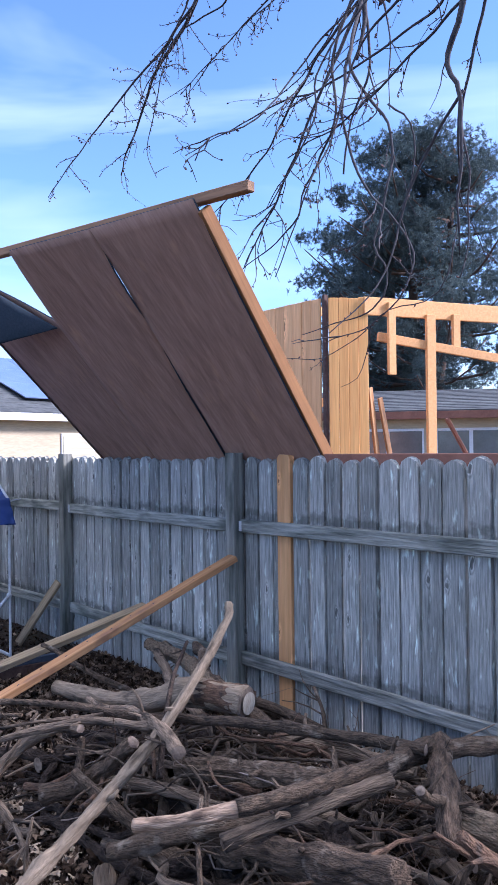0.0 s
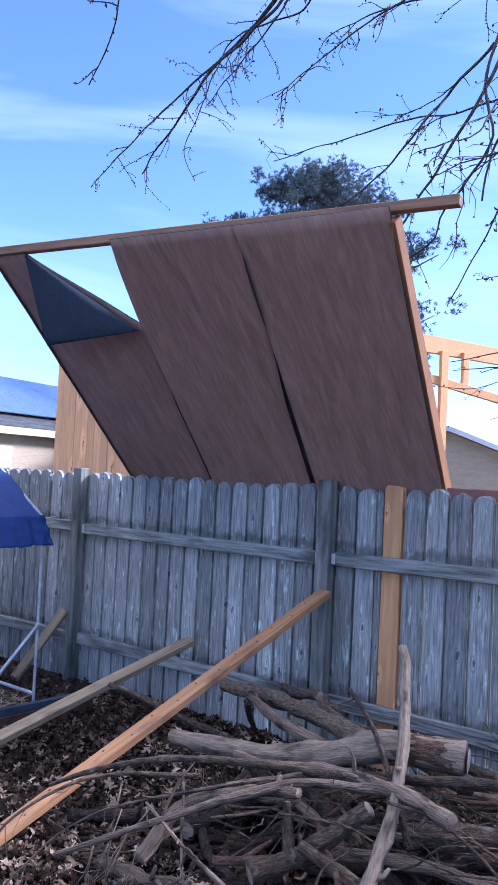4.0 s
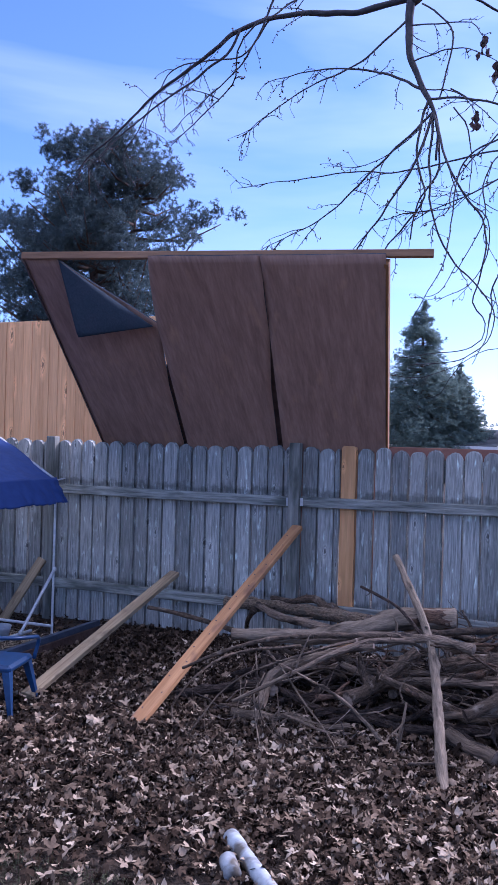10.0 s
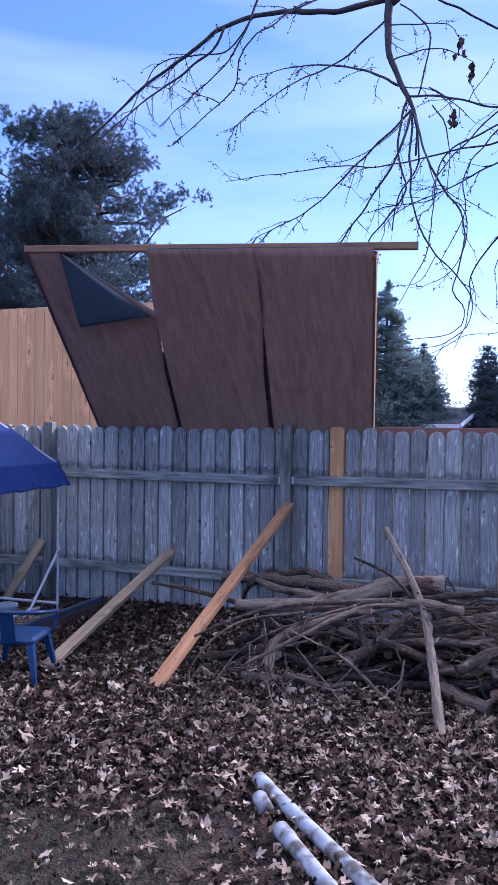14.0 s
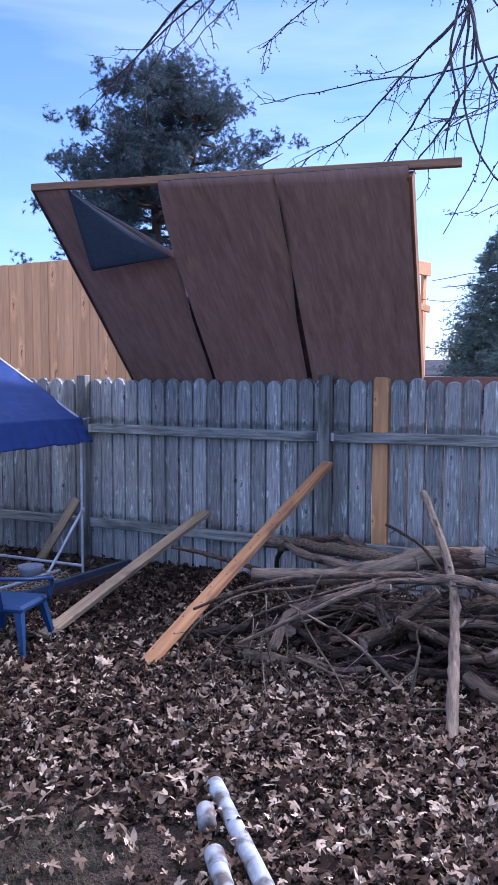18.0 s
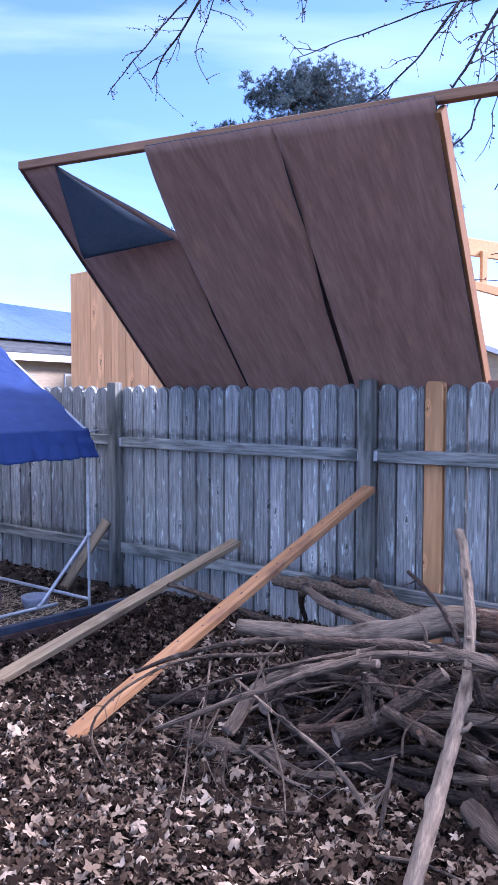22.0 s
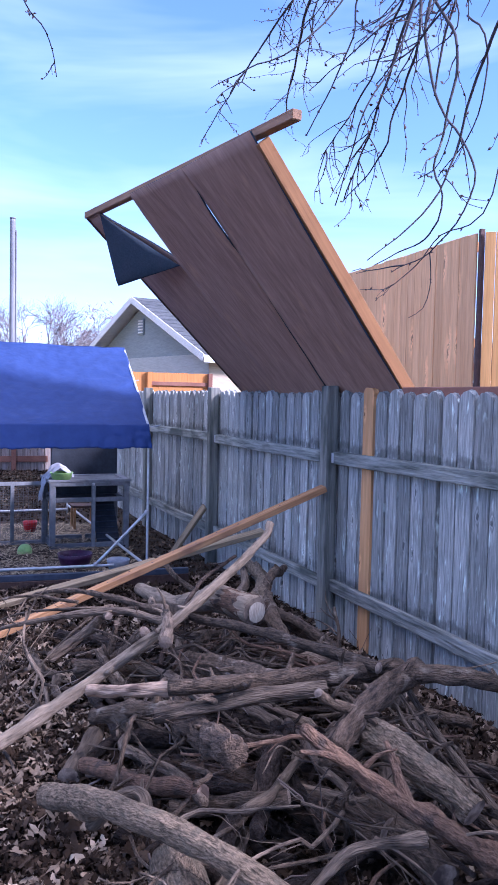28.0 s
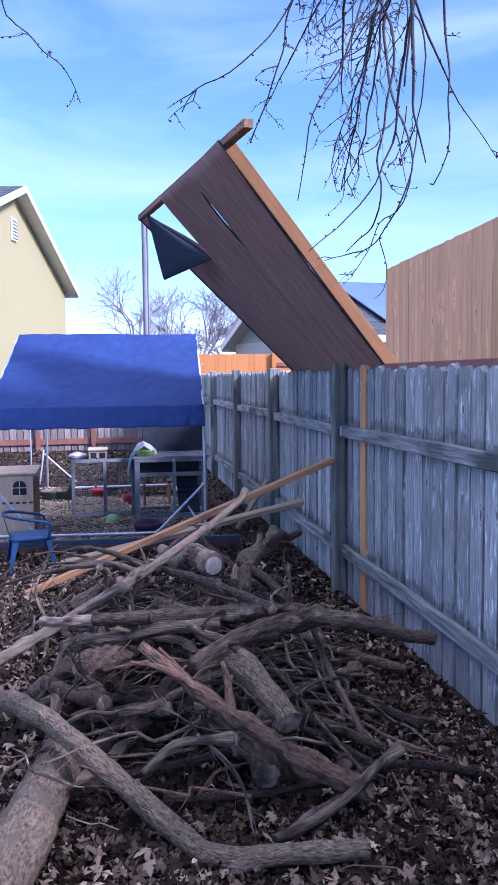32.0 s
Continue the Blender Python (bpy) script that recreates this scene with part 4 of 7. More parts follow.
gable_house("shingled_house", "low house with grey shingles, brown fascia and dark windows", (-17.6, 14.4), 37, 7.6, 8.0, 2.62, 3.35, M_CREAM, M_CREAM, M_SHINGLE,
            windows=((0.3, 0.9, 3.0, 2.2), (3.3, 0.9, 5.2, 2.2), (5.5, 0.9, 7.3, 2.2)), fascia=M_FASCIA)
gable_house("white_house", "distant white house with a pale grey roof", (-4.0, 46.0), 170, 10.0, 8.0, 1.7, 2.5, M_TRIM, M_TRIM, M_SHINGLE)


# ---- trees ----
def needle_mesh(name, tufts, size, blades, mat, seed, flat=0.0):
    """Tufts of thin blades at the given points, joined."""
    rng = np.random.default_rng(seed)
    P = np.array([t[:3] for t in tufts])
    n = len(P)
    d = rng.normal(size=(n, blades, 3))
    d[..., 2] = d[..., 2] * (1 - flat) + 0.35
    d /= np.linalg.norm(d, axis=-1, keepdims=True)
    ln = size * rng.uniform(0.6, 1.25, (n, blades, 1))
    s = np.cross(d, rng.normal(size=(n, blades, 3)))
    s /= np.linalg.norm(s, axis=-1, keepdims=True)
    w = size * 0.085
    a = P[:, None] + d * ln * 0.1 + s * w
    b = P[:, None] + d * ln * 0.1 - s * w
    c = P[:, None] + d * ln
    v = np.stack([a, b, c], 2).reshape(-1, 3)
    f = np.arange(len(v)).reshape(-1, 3)
    me = bpy.data.meshes.new(name)
    me.from_pydata(v.tolist(), [], f.tolist())
    me.materials.append(mat)
    return me


def pine(name, label, at, height, spread, first, seed, forks=1, clumps=46):
    rng = random.Random(seed)
    t = thing(name, label, "tree", at=at)
    tv, tf, lv, lf = [], [], [], []
    tufts = []
    for k in range(forks):
        lean = Vector((-0.38 + 0.76 * k, 0.2 * k, 0)) if forks > 1 else Vector()
        top = height * (1 - 0.05 * k)
        axis = [Vector((0, 0, -0.3)) + lean * 0.3, Vector((0, 0, height * 0.3)) + lean, Vector((0, 0, top * 0.7)) + lean * 2.0, Vector((0, 0, top)) + lean * 2.6]
        tube(axis, 0.34, 0.05, 8, 0.8, 0.1, seed + k, True, tv, tf)
        for i in range(clumps):
            u = (i + rng.random()) / clumps
            z = first + (top - first) * u
            prof = math.sqrt(max(0.02, 1 - (2 * (u * 0.93) - 0.62) ** 2 / 1.9)) * (1.0 - 0.45 * u ** 2.2)
            a = rng.uniform(0, 2 * math.pi)
            ext = spread * prof * rng.uniform(0.55, 1.05)
            base = lean * (1 + 1.6 * u) + Vector((0, 0, z - ext * 0.15))
            tip = lean * (1 + 1.6 * u) + Vector((math.cos(a) * ext, math.sin(a) * ext, z + ext * rng.uniform(-0.05, 0.3)))
            mid = base.lerp(tip, 0.55) + Vector((0, 0, -0.12 * ext))
            lv, lf = tube([base, mid, tip], 0.07, 0.02, 5, 0.7)
            piece("limb", mesh_from("limb", lv, lf, M_PINEBARK, True), t)
            # round puffs along the outer part of each limb
            for j in range(rng.randint(6, 8)):
                w = 0.24 + 0.80 * rng.random() ** 0.7
                c = base.lerp(tip, w) + Vector((rng.gauss(0, 0.42), rng.gauss(0, 0.42), rng.gauss(0.12, 0.28)))
                big = rng.uniform(0.15, 0.27)
                for q in range(26):
                    tufts.append(tuple(c + Vector((rng.gauss(0, big), rng.gauss(0, big), rng.gauss(0.04, big * 0.8)))))
    piece("trunk", mesh_from("trunk", tv, tf, M_PINEBARK, True), t)
    piece("crown", needle_mesh("crown", tufts, 0.155, 17, M_PINE, seed), t)
    return t


pine("pine_tree", "tall dark green pine with an open clumpy crown", (-19.3, 25.4, 0), 13.6, 5.3, 3.4, 11, 2, 58)
pine("pine_tree", "dark pine standing beside a taller one", (-22.3, 27.0, 0), 11.6, 4.9, 3.0, 12, 1, 54)


def conifer(name, label, at, height, width, seed, n=5200, mat=None, power=0.85):
    """A conifer of many short drooping sprays round one leader, ragged in outline and thicker within."""
    rng = random.Random(seed)
    t = thing(name, label, "tree", at=at)
    v, f = tube([(0, 0, -0.2), (0, 0, height * 0.5), (0, 0, height * 0.97)], 0.2, 0.02, 7, 1.0, 0.05, seed)
    piece("trunk", mesh_from("trunk", v, f, M_PINEBARK, True), t)
    boughs = 420
    tufts, lv, lf = [], [], []
    for b in range(boughs):
        u = 1 - rng.random() ** 0.62 * 0.985
        a = rng.uniform(0, 2 * math.pi)
        r = width * (1 - u) ** power * rng.uniform(0.55, 1.0) * (1 + 0.25 * noise.noise(Vector((math.cos(a) * 1.5, math.sin(a) * 1.5, u * 7 + seed))))
        r = max(r, 0.05)
        z = height * (0.03 + 0.96 * u)
        tip = Vector((math.cos(a) * r, math.sin(a) * r, z + r * rng.uniform(-0.28, 0.10)))
        root = Vector((0, 0, z))
        tube([root, root.lerp(tip, 0.6) + Vector((0, 0, 0.04)), tip], 0.025, 0.006, 4, 1.0, 0, 0, False, lv, lf)
        for q in range(max(6, int(n / boughs * (0.35 + 1.3 * r / width)))):
            k = 0.25 + 0.78 * rng.random() ** 0.7
            sp = 0.05 + 0.10 * r
            c = root.lerp(tip, k)
            tufts.append((c.x + rng.gauss(0, sp), c.y + rng.gauss(0, sp), c.z + rng.gauss(-0.03, sp * 0.75)))
    tagged(piece("limb_set", mesh_from("limb_set", lv, lf, M_PINEBARK), t), kind="stuff")
    piece("crown", needle_mesh("crown", tufts, 0.16, 14, mat or M_CONIFER, seed, 0.3), t)


conifer("cedar_tree", "pointed blue-green cedar beyond the fence", (-8.9, 39.0, 0), 9.3, 4.0, 21, 20000, None, 0.82)
conifer("cedar_tree", "shorter cedar with a loose outline beyond the fence", (-7.0, 39.6, 0), 6.0, 2.4, 22, 9000)
conifer("cypress_tree", "narrow dark cypress in the distance", (-3.9, 41.0, 0), 6.0, 1.5, 23, 5200, M_PINE, 0.45)
conifer("cypress_tree", "narrow dark cypress in the distance", (-2.6, 41.5, 0), 6.6, 1.5, 24, 5200, M_PINE, 0.45)


def bare_tree(name, label, at, height, seed, mat, leaves=0):
    rng = random.Random(seed)
    t = thing(name, label, "tree", at=at)
    v, f, tips = [], [], []

    def grow(p, d, ln, r, depth):
        q = p + d * ln
        tube([p, p.lerp(q, 0.5) + Vector((rng.gauss(0, .04), rng.gauss(0, .04), 0)) * ln, q], r, r * 0.6, 4 if depth > 1 else 6, ln, 0, 0, False, v, f)
        if depth >= 7:
            tips.append(q)
            return
        for _ in range(3 if depth < 6 else 2):
            w = Vector((rng.gauss(0, 1), rng.gauss(0, 1), rng.gauss(0.15, 0.6))).normalized()
            grow(p.lerp(q, rng.uniform(0.6, 1.0)), (d + w * 0.75).normalized(), ln * rng.uniform(0.62, 0.85), r * 0.62, depth + 1)
    grow(Vector((0, 0, -0.1)), Vector((0, 0, 1)), height * 0.17, height * 0.010, 0)
    tagged(piece("bough", mesh_from("bough", v, f, mat), t), kind="stuff")
    if leaves:
        piece("crown", needle_mesh("crown", [tuple(rng.choice(tips) + Vector((rng.gauss(0, .2), rng.gauss(0, .2), rng.gauss(0, .2)))) for _ in range(leaves)], 0.22, 4, M_RUST, seed), t)


bare_tree("bare_tree", "wide bare winter tree beyond the yards", (-44.0, 6.9, 0), 15.0, 31, M_FARTREE)
bare_tree("bare_tree", "bare winter tree beyond the yards", (-46.0, 3.6, 0), 15.0, 32, M_FARTREE)
bare_tree("russet_tree", "small tree with sparse russet leaves", (-46.0, 9.4, 0), 12.0, 33, M_FARTREE, 900)
bare_tree("bare_tree", "bare winter tree behind the grey house", (-46.0, 13.5, 0), 12.0, 34, M_FARTREE)
bare_tree("bare_tree", "bare winter tree beyond the grey house", (-46.0, 11.0, 0), 12.4, 36, M_FARTREE)
p = thing("tall_pole", "tall thin grey metal pole beyond the pen", "pole", at=(-18.2, 2.85, 0))
pipe("shaft", [(0, 0, -0.2), (0, 0, 5.45)], 0.062, M_POLE, p)
pipe("cap", [(0, 0, 5.45), (0, 0, 5.48)], 0.07, M_POLE, p)
pipe("conduit", [(0.02, 0.075, -0.2), (0.02, 0.075, 5.2)], 0.022, M_POLE, p)

# ---- canopy over the pen ----
def build_canopy():
    c = thing("tarp_canopy", "blue tarp canopy on a galvanised pipe frame over a chicken pen", "canopy")
    Y0, Y1, XF, XR, XB = 0.78, 2.80, -6.29, -7.64, -10.5
    ZE, ZR = 1.36, 2.12

    def slope(x0, z0, x1, z1):
        def f(u, v):
            sag = 0.05 * math.sin(math.pi * u) * math.sin(math.pi * v) + 0.02 * noise.noise(Vector((u * 5, v * 4, x0))) + 0.010 * noise.noise(Vector((u * 22 + v * 9, v * 7 - u * 6, x0)))
            sag += 0.02 * abs(math.sin(5 * math.pi * u)) * v * 0.4
            for cu, cv, reach in ((1.0, 0.42, 0.42), (1.0, 1.0, 0.38), (0.0, 0.42, 0.35), (0.0, 1.0, 0.3)):
                dx, dy = (u - cu) * 2.0, (v - cv) * 1.5
                far = math.hypot(dx, dy)
                sag += 0.016 * math.exp(-(far / reach) ** 2) * min(1.0, far / 0.12) * abs(math.sin(4.3 * math.atan2(dy, dx) + 2.2 * noise.noise(Vector((u * 4, v * 4, 5)))))
            sag += 0.006 * (1 - abs(noise.noise(Vector((u * 9 + v * 3, v * 16, 3))))) * v
            y = (Y0 + 0.17 * (1 - v)) * (1 - u) + (Y1 + 0.09 * (1 - v)) * u
            return (x0 + (x1 - x0) * v, y, z0 + (z1 - z0) * v - sag)
        return f
    tarp = sheet("tarp", slope(XR, ZR, XF, ZE), 110, 64, 0.004, M_TARP, M_TARP, c)
    sheet("tarp_back", slope(XR, ZR, -8.95, 1.77), 20, 12, 0.004, M_TARP, M_TARP, c)

    def valance(u, v):
        right = max(0.0, u - 0.55)
        w = 0.010 * math.sin(u * 31) + 0.006 * math.sin(u * 13 + 2) + 0.022 * right * math.sin(u * 97 + 1 + 2 * v)
        crush = 0.05 * right * noise.noise(Vector((u * 34, v * 5, 2)))
        drop = 0.205 + 0.004 * math.sin(u * 31 + 1) + 0.010 * noise.noise(Vector((u * 40, 0, 0)))
        return (XF + 0.006 + 0.125 * v + w * v + crush * (1 - (2 * v - 1) ** 2), Y0 + (Y1 - Y0) * u, ZE + 0.012 - v * drop)
    sheet("valance", valance, 150, 12, 0.003, M_TARP, M_TARP, c)
    for y in (Y0, Y1):
        pipe("rafter_pole", [(XF, y, ZE - 0.012), (XR, y + (0.165 if y == Y0 else 0.085), ZR - 0.022), (XB, y, ZE)], 0.011, M_STEEL, c, step=5)
        for x in (XF, XB):
            pipe("leg", [(x, y, -0.02), (x, y, ZE)], 0.011, M_STEEL, c)
    pipe("ridge_pole", [(XR, Y0 + 0.19, ZR - 0.055), (XR, Y1 + 0.07, ZR - 0.055)], 0.014, M_STEEL, c)
    for x in (XF, XB):
        pipe("eave_pole", [(x + (-0.04 if x == XF else 0.04), Y0, ZE - 0.02), (x + (-0.04 if x == XF else 0.04), Y1, ZE - 0.02)], 0.014, M_STEEL, c)
    pipe("base_pole", [(XF, Y0 - 0.6, 0.165), (XF, 1.4, 0.140), (XF, 2.50, 0.125)], 0.014, M_STEEL, c)
    pipe("base_pole", [(XB, Y0, 0.035), (XB, Y1, 0.035)], 0.018, M_STEEL, c)
    pipe("brace", [(XF + 0.02, 2.335, 0.143), (XF + 0.02, 2.56, 0.366), (XF + 0.02, 2.785, 0.59)], 0.013, M_STEEL, c)
    pipe("brace", [(XF + 0.02, 1.185, 0.155), (XF + 0.02, 1.025, 0.352), (XF + 0.02, 0.79, 0.64)], 0.013, M_STEEL, c)
    for y in (2.335, 2.785):
        part("clamp", box_bm(0.035, 0.04, 0.04, 0.012, (XF + 0.02, y, 0.143 if y < 2.5 else 0.59)), M_STEEL, c)
    pipe("brace", [(XB, 0.97, 0.55), (XB, 1.16, 0.36), (XB, 1.42, 0.12)], 0.012, M_STEEL, c)
    pipe("brace", [(XB, 0.96, 0.60), (XB, 0.93, 0.37), (XB, 0.89, 0.10)], 0.012, M_STEEL, c)
    pipe("leg", [(XB, 1.0, 0.0), (XB, 1.02, ZE)], 0.015, M_POLE, c)
    pipe("side_pole", [(XF, Y1, 0.1), (XB, Y1, 0.1)], 0.013, M_STEEL, c)
    for y, z in ((Y1 + 0.02, ZE - 0.02), (Y1 + 0.02, 1.75)):
        pipe("bungee", [(XF - 0.02 if z < 1.5 else -7.1, y - 0.03, z), (XF + 0.03 if z < 1.5 else -7.02, y + 0.07, z + 0.02)], 0.006, M_WHITE, c)


def build_hutch():
    X, Z0 = -7.85, 0.0
    h = thing("rabbit_hutch", "grey wooden hutch frame with dark loft and slatted ramp", "hutch", at=(X, 2.17, Z0))
    W, D, H = 0.84, 0.55, 0.725
    M = W * 0.545
    for x in (0, -D):
        for y in (0.03, M, W - 0.03):
            if x == 0 or y != M:
                box("leg", (x - 0.025, y - (0.018 if y == M else 0.03), -0.03), (x + 0.025, y + (0.018 if y == M else 0.03), H - 0.03), M_GREYWOOD, h)
        for z in (0.025, 0.51):
            box("rail", (x - 0.022, 0.062, z - 0.024), (x + 0.022, M - 0.02, z + 0.024), M_GREYWOOD, h)
            box("rail", (x - 0.022, M + 0.02, z - 0.024), (x + 0.022, W - 0.062, z + 0.024), M_GREYWOOD, h)
        box("rail", (x - 0.03, -0.005, H - 0.07), (x + 0.03, W + 0.005, H - 0.03), M_GREYWOOD, h)
    for y in (0.03, W - 0.03):
        for z in (0.025, 0.51):
            box("rail", (-D + 0.027, y - 0.02, z - 0.022), (-0.027, y + 0.02, z + 0.022), M_GREYWOOD, h)
    # top: a frame round a sunken panel
    box("top_panel", (-D + 0.02, 0.03, H - 0.03), (-0.02, W - 0.03, H - 0.012), M_GREYWOOD, h)
    for x in (0.0, -D):
        box("top_frame", (x - 0.035, -0.02, H - 0.028), (x + 0.035, W + 0.02, H), M_GREYWOOD, h)
    for y in (0.015, W - 0.015):
        box("top_frame", (-D + 0.037, y - 0.035, H - 0.028), (-0.037, y + 0.035, H), M_GREYWOOD, h)
    box("loft_back", (-0.30, 0.062, 0.535), (-0.28, W - 0.062, H - 0.07), M_DARK, h, "dark loft wall behind mesh")
    box("loft_floor", (-D + 0.03, 0.064, 0.49), (-0.03, W - 0.064, 0.505), M_DARK, h)
    # ramp with cross slats, sloping from the loft down to the ground
    ramp = bar("ramp", (-0.44, W - 0.20, 0.47), (-0.07, W - 0.20, 0.03), 0.25, 0.014, M_DARK, h, "dark slatted ramp")
    for k in range(8):
        u = (k + 0.5) / 8
        p = Vector((-0.44, 0, 0.47)).lerp(Vector((-0.07, 0, 0.03)), u)
        bar("ramp_slat", (p.x + 0.010, W - 0.32, p.z + 0.012), (p.x + 0.010, W - 0.08, p.z + 0.012), 0.016, 0.014, M_EDGING, h)
    part("knob", box_bm(0.02, 0.035, 0.035, 0.009, (0.042, M - 0.01, H - 0.05)), M_WHITE, h, "pale turn knob")
    b = thing("black_cage_cover", "black cover board on two posts behind the hutch", "panel")
    box("panel", (-8.65, 2.30, 0.50), (-8.60, 3.05, 1.22), M_DARK, b)
    for y in (2.30, 3.02):
        box("post", (-8.69, y, -0.02), (-8.652, y + 0.03, 1.20), M_GREYWOOD, b)
    st = thing("wooden_stool", "small worn wooden stool in the pen", "stool", at=(-9.29, 2.79, 0))
    box("seat", (-0.13, -0.15, 0.24), (0.13, 0.15, 0.265), M_OLDPLANK, st)
    for x in (-0.1, 0.1):
        for y in (-0.12, 0.12):
            box("leg", (x - 0.015, y - 0.015, -0.02), (x + 0.015, y + 0.015, 0.24), M_LUMBER, st)
    # things on its top
    g = thing("lime_tub", "lime green plastic tub on the hutch", "tub", at=(X - 0.06, 2.30, H))
    lathe("tub", [(0.0, 0.004), (0.095, 0.002), (0.115, 0.068), (0.124, 0.074), (0.112, 0.07), (0.09, 0.012), (0.0, 0.012)], M_GREEN, g)
    bag = thing("plastic_bag", "crumpled pale plastic bag draped over the hutch edge", "bag", at=(X - 0.22, 2.30, H))

    def drape(u, v):
        # from behind the tub up over a crest and down the side
        way = [(0.14, 0.05), (0.08, 0.11), (0.0, 0.15), (-0.07, 0.10), (-0.125, 0.03), (-0.165, -0.05), (-0.175, -0.15), (-0.185, -0.22)]
        q = v * (len(way) - 1)
        i = min(len(way) - 2, int(q))
        y = way[i][0] + (way[i + 1][0] - way[i][0]) * (q - i)
        z = way[i][1] + (way[i + 1][1] - way[i][1]) * (q - i)
        wide = 0.30 - 0.12 * v
        fold = 0.022 * noise.noise(Vector((u * 7, v * 4, 1))) + 0.012 * math.sin(u * 23 + v * 3)
        return (wide * (u - 0.5), y - abs(fold), z + fold - 0.10 * (u - 0.5) ** 2)
    sheet("film", drape, 36, 28, 0.002, M_CLOTH, M_CLOTH, bag)


def lathe(name, prof, mat, parent, label="", n=24, squash=1.0):
    v, f = [], []
    for r, z in prof:
        for k in range(n):
            a = 2 * math.pi * k / n
            v.append((r * math.cos(a), r * math.sin(a) * squash, z))
    for i in range(len(prof) - 1):
        for k in range(n):
            j = (k + 1) % n
            f.append((i * n + k, i * n + j, (i + 1) * n + j, (i + 1) * n + k))
    return piece(name, mesh_from(name, v, f, mat, True), parent, label)


def bowl(name, label, at, r, h, mat):
    b = thing(name, label, "bowl", at=at)
    lathe("shell", [(0.001, -0.01), (r * 0.75, -0.01), (r * 0.95, h * 0.7), (r, h), (r * 0.94, h), (r * 0.86, h * 0.6), (r * 0.68, 0.02), (0.001, 0.02)], mat, b)
    return b


def build_pen():
    p = thing("wire_panel", "grey wooden pen panel with wire mesh", "pen panel", at=(-8.20, 1.46, 0))
    for y in (0.0, 0.37, 0.70):
        box("upright", (-0.02, y - 0.02, -0.02), (0.02, y + 0.02, 0.675), M_GREYWOOD, p)
    for z in (0.02, 0.653):
        box("rail", (-0.018, 0.02, z - 0.02), (0.018, 0.68, z + 0.02), M_GREYWOOD, p)
    v, f = [], []
    for k in range(1, 25):
        tube([(0, 0.02, 0.02 + k * 0.026), (0, 0.69, 0.02 + k * 0.026)], 0.0012, 0.0012, 3, 2, 0, 0, False, v, f)
    for k in range(1, 26):
        tube([(0, 0.02 + k * 0.026, 0.02), (0, 0.02 + k * 0.026, 0.65)], 0.0012, 0.0012, 3, 2, 0, 0, False, v, f)
    piece("wire_mesh", mesh_from("wire_mesh", v, f, M_WIRE), p)
    # small wooden playhouse box
    c = thing("wooden_playhouse", "tan plywood animal house with an arched window", "animal house", at=(-7.20, 0.45, 0))
    box("front", (0.0, 0, -0.02), (0.02, 0.64, 0.62), M_TANWOOD, c)
    box("side", (-0.5, 0.62, -0.02), (-0.001, 0.64, 0.62), M_TANWOOD, c)
    box("side", (-0.5, 0, -0.02), (-0.001, 0.02, 0.62), M_TANWOOD, c)
    box("back", (-0.52, 0, -0.02), (-0.501, 0.64, 0.62), M_TANWOOD, c)
    bar("roof_board", (0.03, 0.32, 0.64), (-0.55, 0.32, 0.66), 0.72, 0.025, M_TANWOOD, c)
    v = [(0.023, 0.43, 0.42), (0.023, 0.57, 0.42)] + [(0.023, 0.5 + 0.07 * math.cos(math.pi * k / 8), 0.50 + 0.07 * math.sin(math.pi * k / 8)) for k in range(9)]
    v += [(a - 0.01, b, d) for a, b, d in v]
    n = 11
    arch = piece("window", mesh_from("window", v, [tuple(range(n)), tuple(reversed(range(n, 2 * n)))] + [(i + n, (i + 1) % n + n, (i + 1) % n, i) for i in range(n)], M_DARK), c, "dark arched window opening")
    box("bar", (0.022, 0.495, 0.42), (0.028, 0.505, 0.57), M_TANWOOD, arch)
    box("bar", (0.022, 0.43, 0.49), (0.029, 0.57, 0.50), M_TANWOOD, arch)
    for k in range(5):
        box("vent_slot", (0.018, 0.32 + 0.068 * k, 0.325), (0.0225, 0.36 + 0.068 * k, 0.345), M_DARK, c, "dark vent slot")
    box("open_flap", (-0.45, 0.645, -0.02), (-0.02, 0.665, 0.56), M_LUMBER, c, "brown wooden side flap")
    # black tote with hay
    t = thing("black_tote", "black plastic litter tub filled with hay", "tub", at=(-9.58, 1.19, 0))

    def wall(u, v):
        a = 2 * math.pi * u
        k = 0.85 + 0.15 * v
        hi = 0.15 + 0.17 * max(0.0, min(1.0, (math.sin(a) - 0.35) / 0.45))
        return (0.21 * k * math.copysign(abs(math.cos(a)) ** 0.5, math.cos(a)), 0.235 * k * math.copysign(abs(math.sin(a)) ** 0.5, math.sin(a)), -0.01 + v * hi)
    sheet("shell", wall, 40, 6, 0.008, M_BLACKPL, M_BLACKPL, t)
    hv, hf = [], []
    rng = random.Random(2)
    for k in range(500):
        x, y = rng.uniform(-0.14, 0.14), rng.uniform(-0.17, 0.12)
        q = Vector((x, y, 0.07 + rng.uniform(0, 0.08) * (1 - (x / 0.25) ** 2)))
        d = Vector((rng.gauss(0, 1), rng.gauss(0, 1), rng.gauss(0, 0.3))).normalized() * 0.06
        tube([q - d, q + d], 0.004, 0.003, 3, 1, 0, 0, False, hv, hf)
    piece("hay", mesh_from("hay", hv, hf, M_STRAW), t)
    bowl("red_bowl", "red plastic feed bowl on the straw", (-9.75, 1.72, 0.0), 0.10, 0.11, M_RED)["group"] = "feed bowls in the pen"
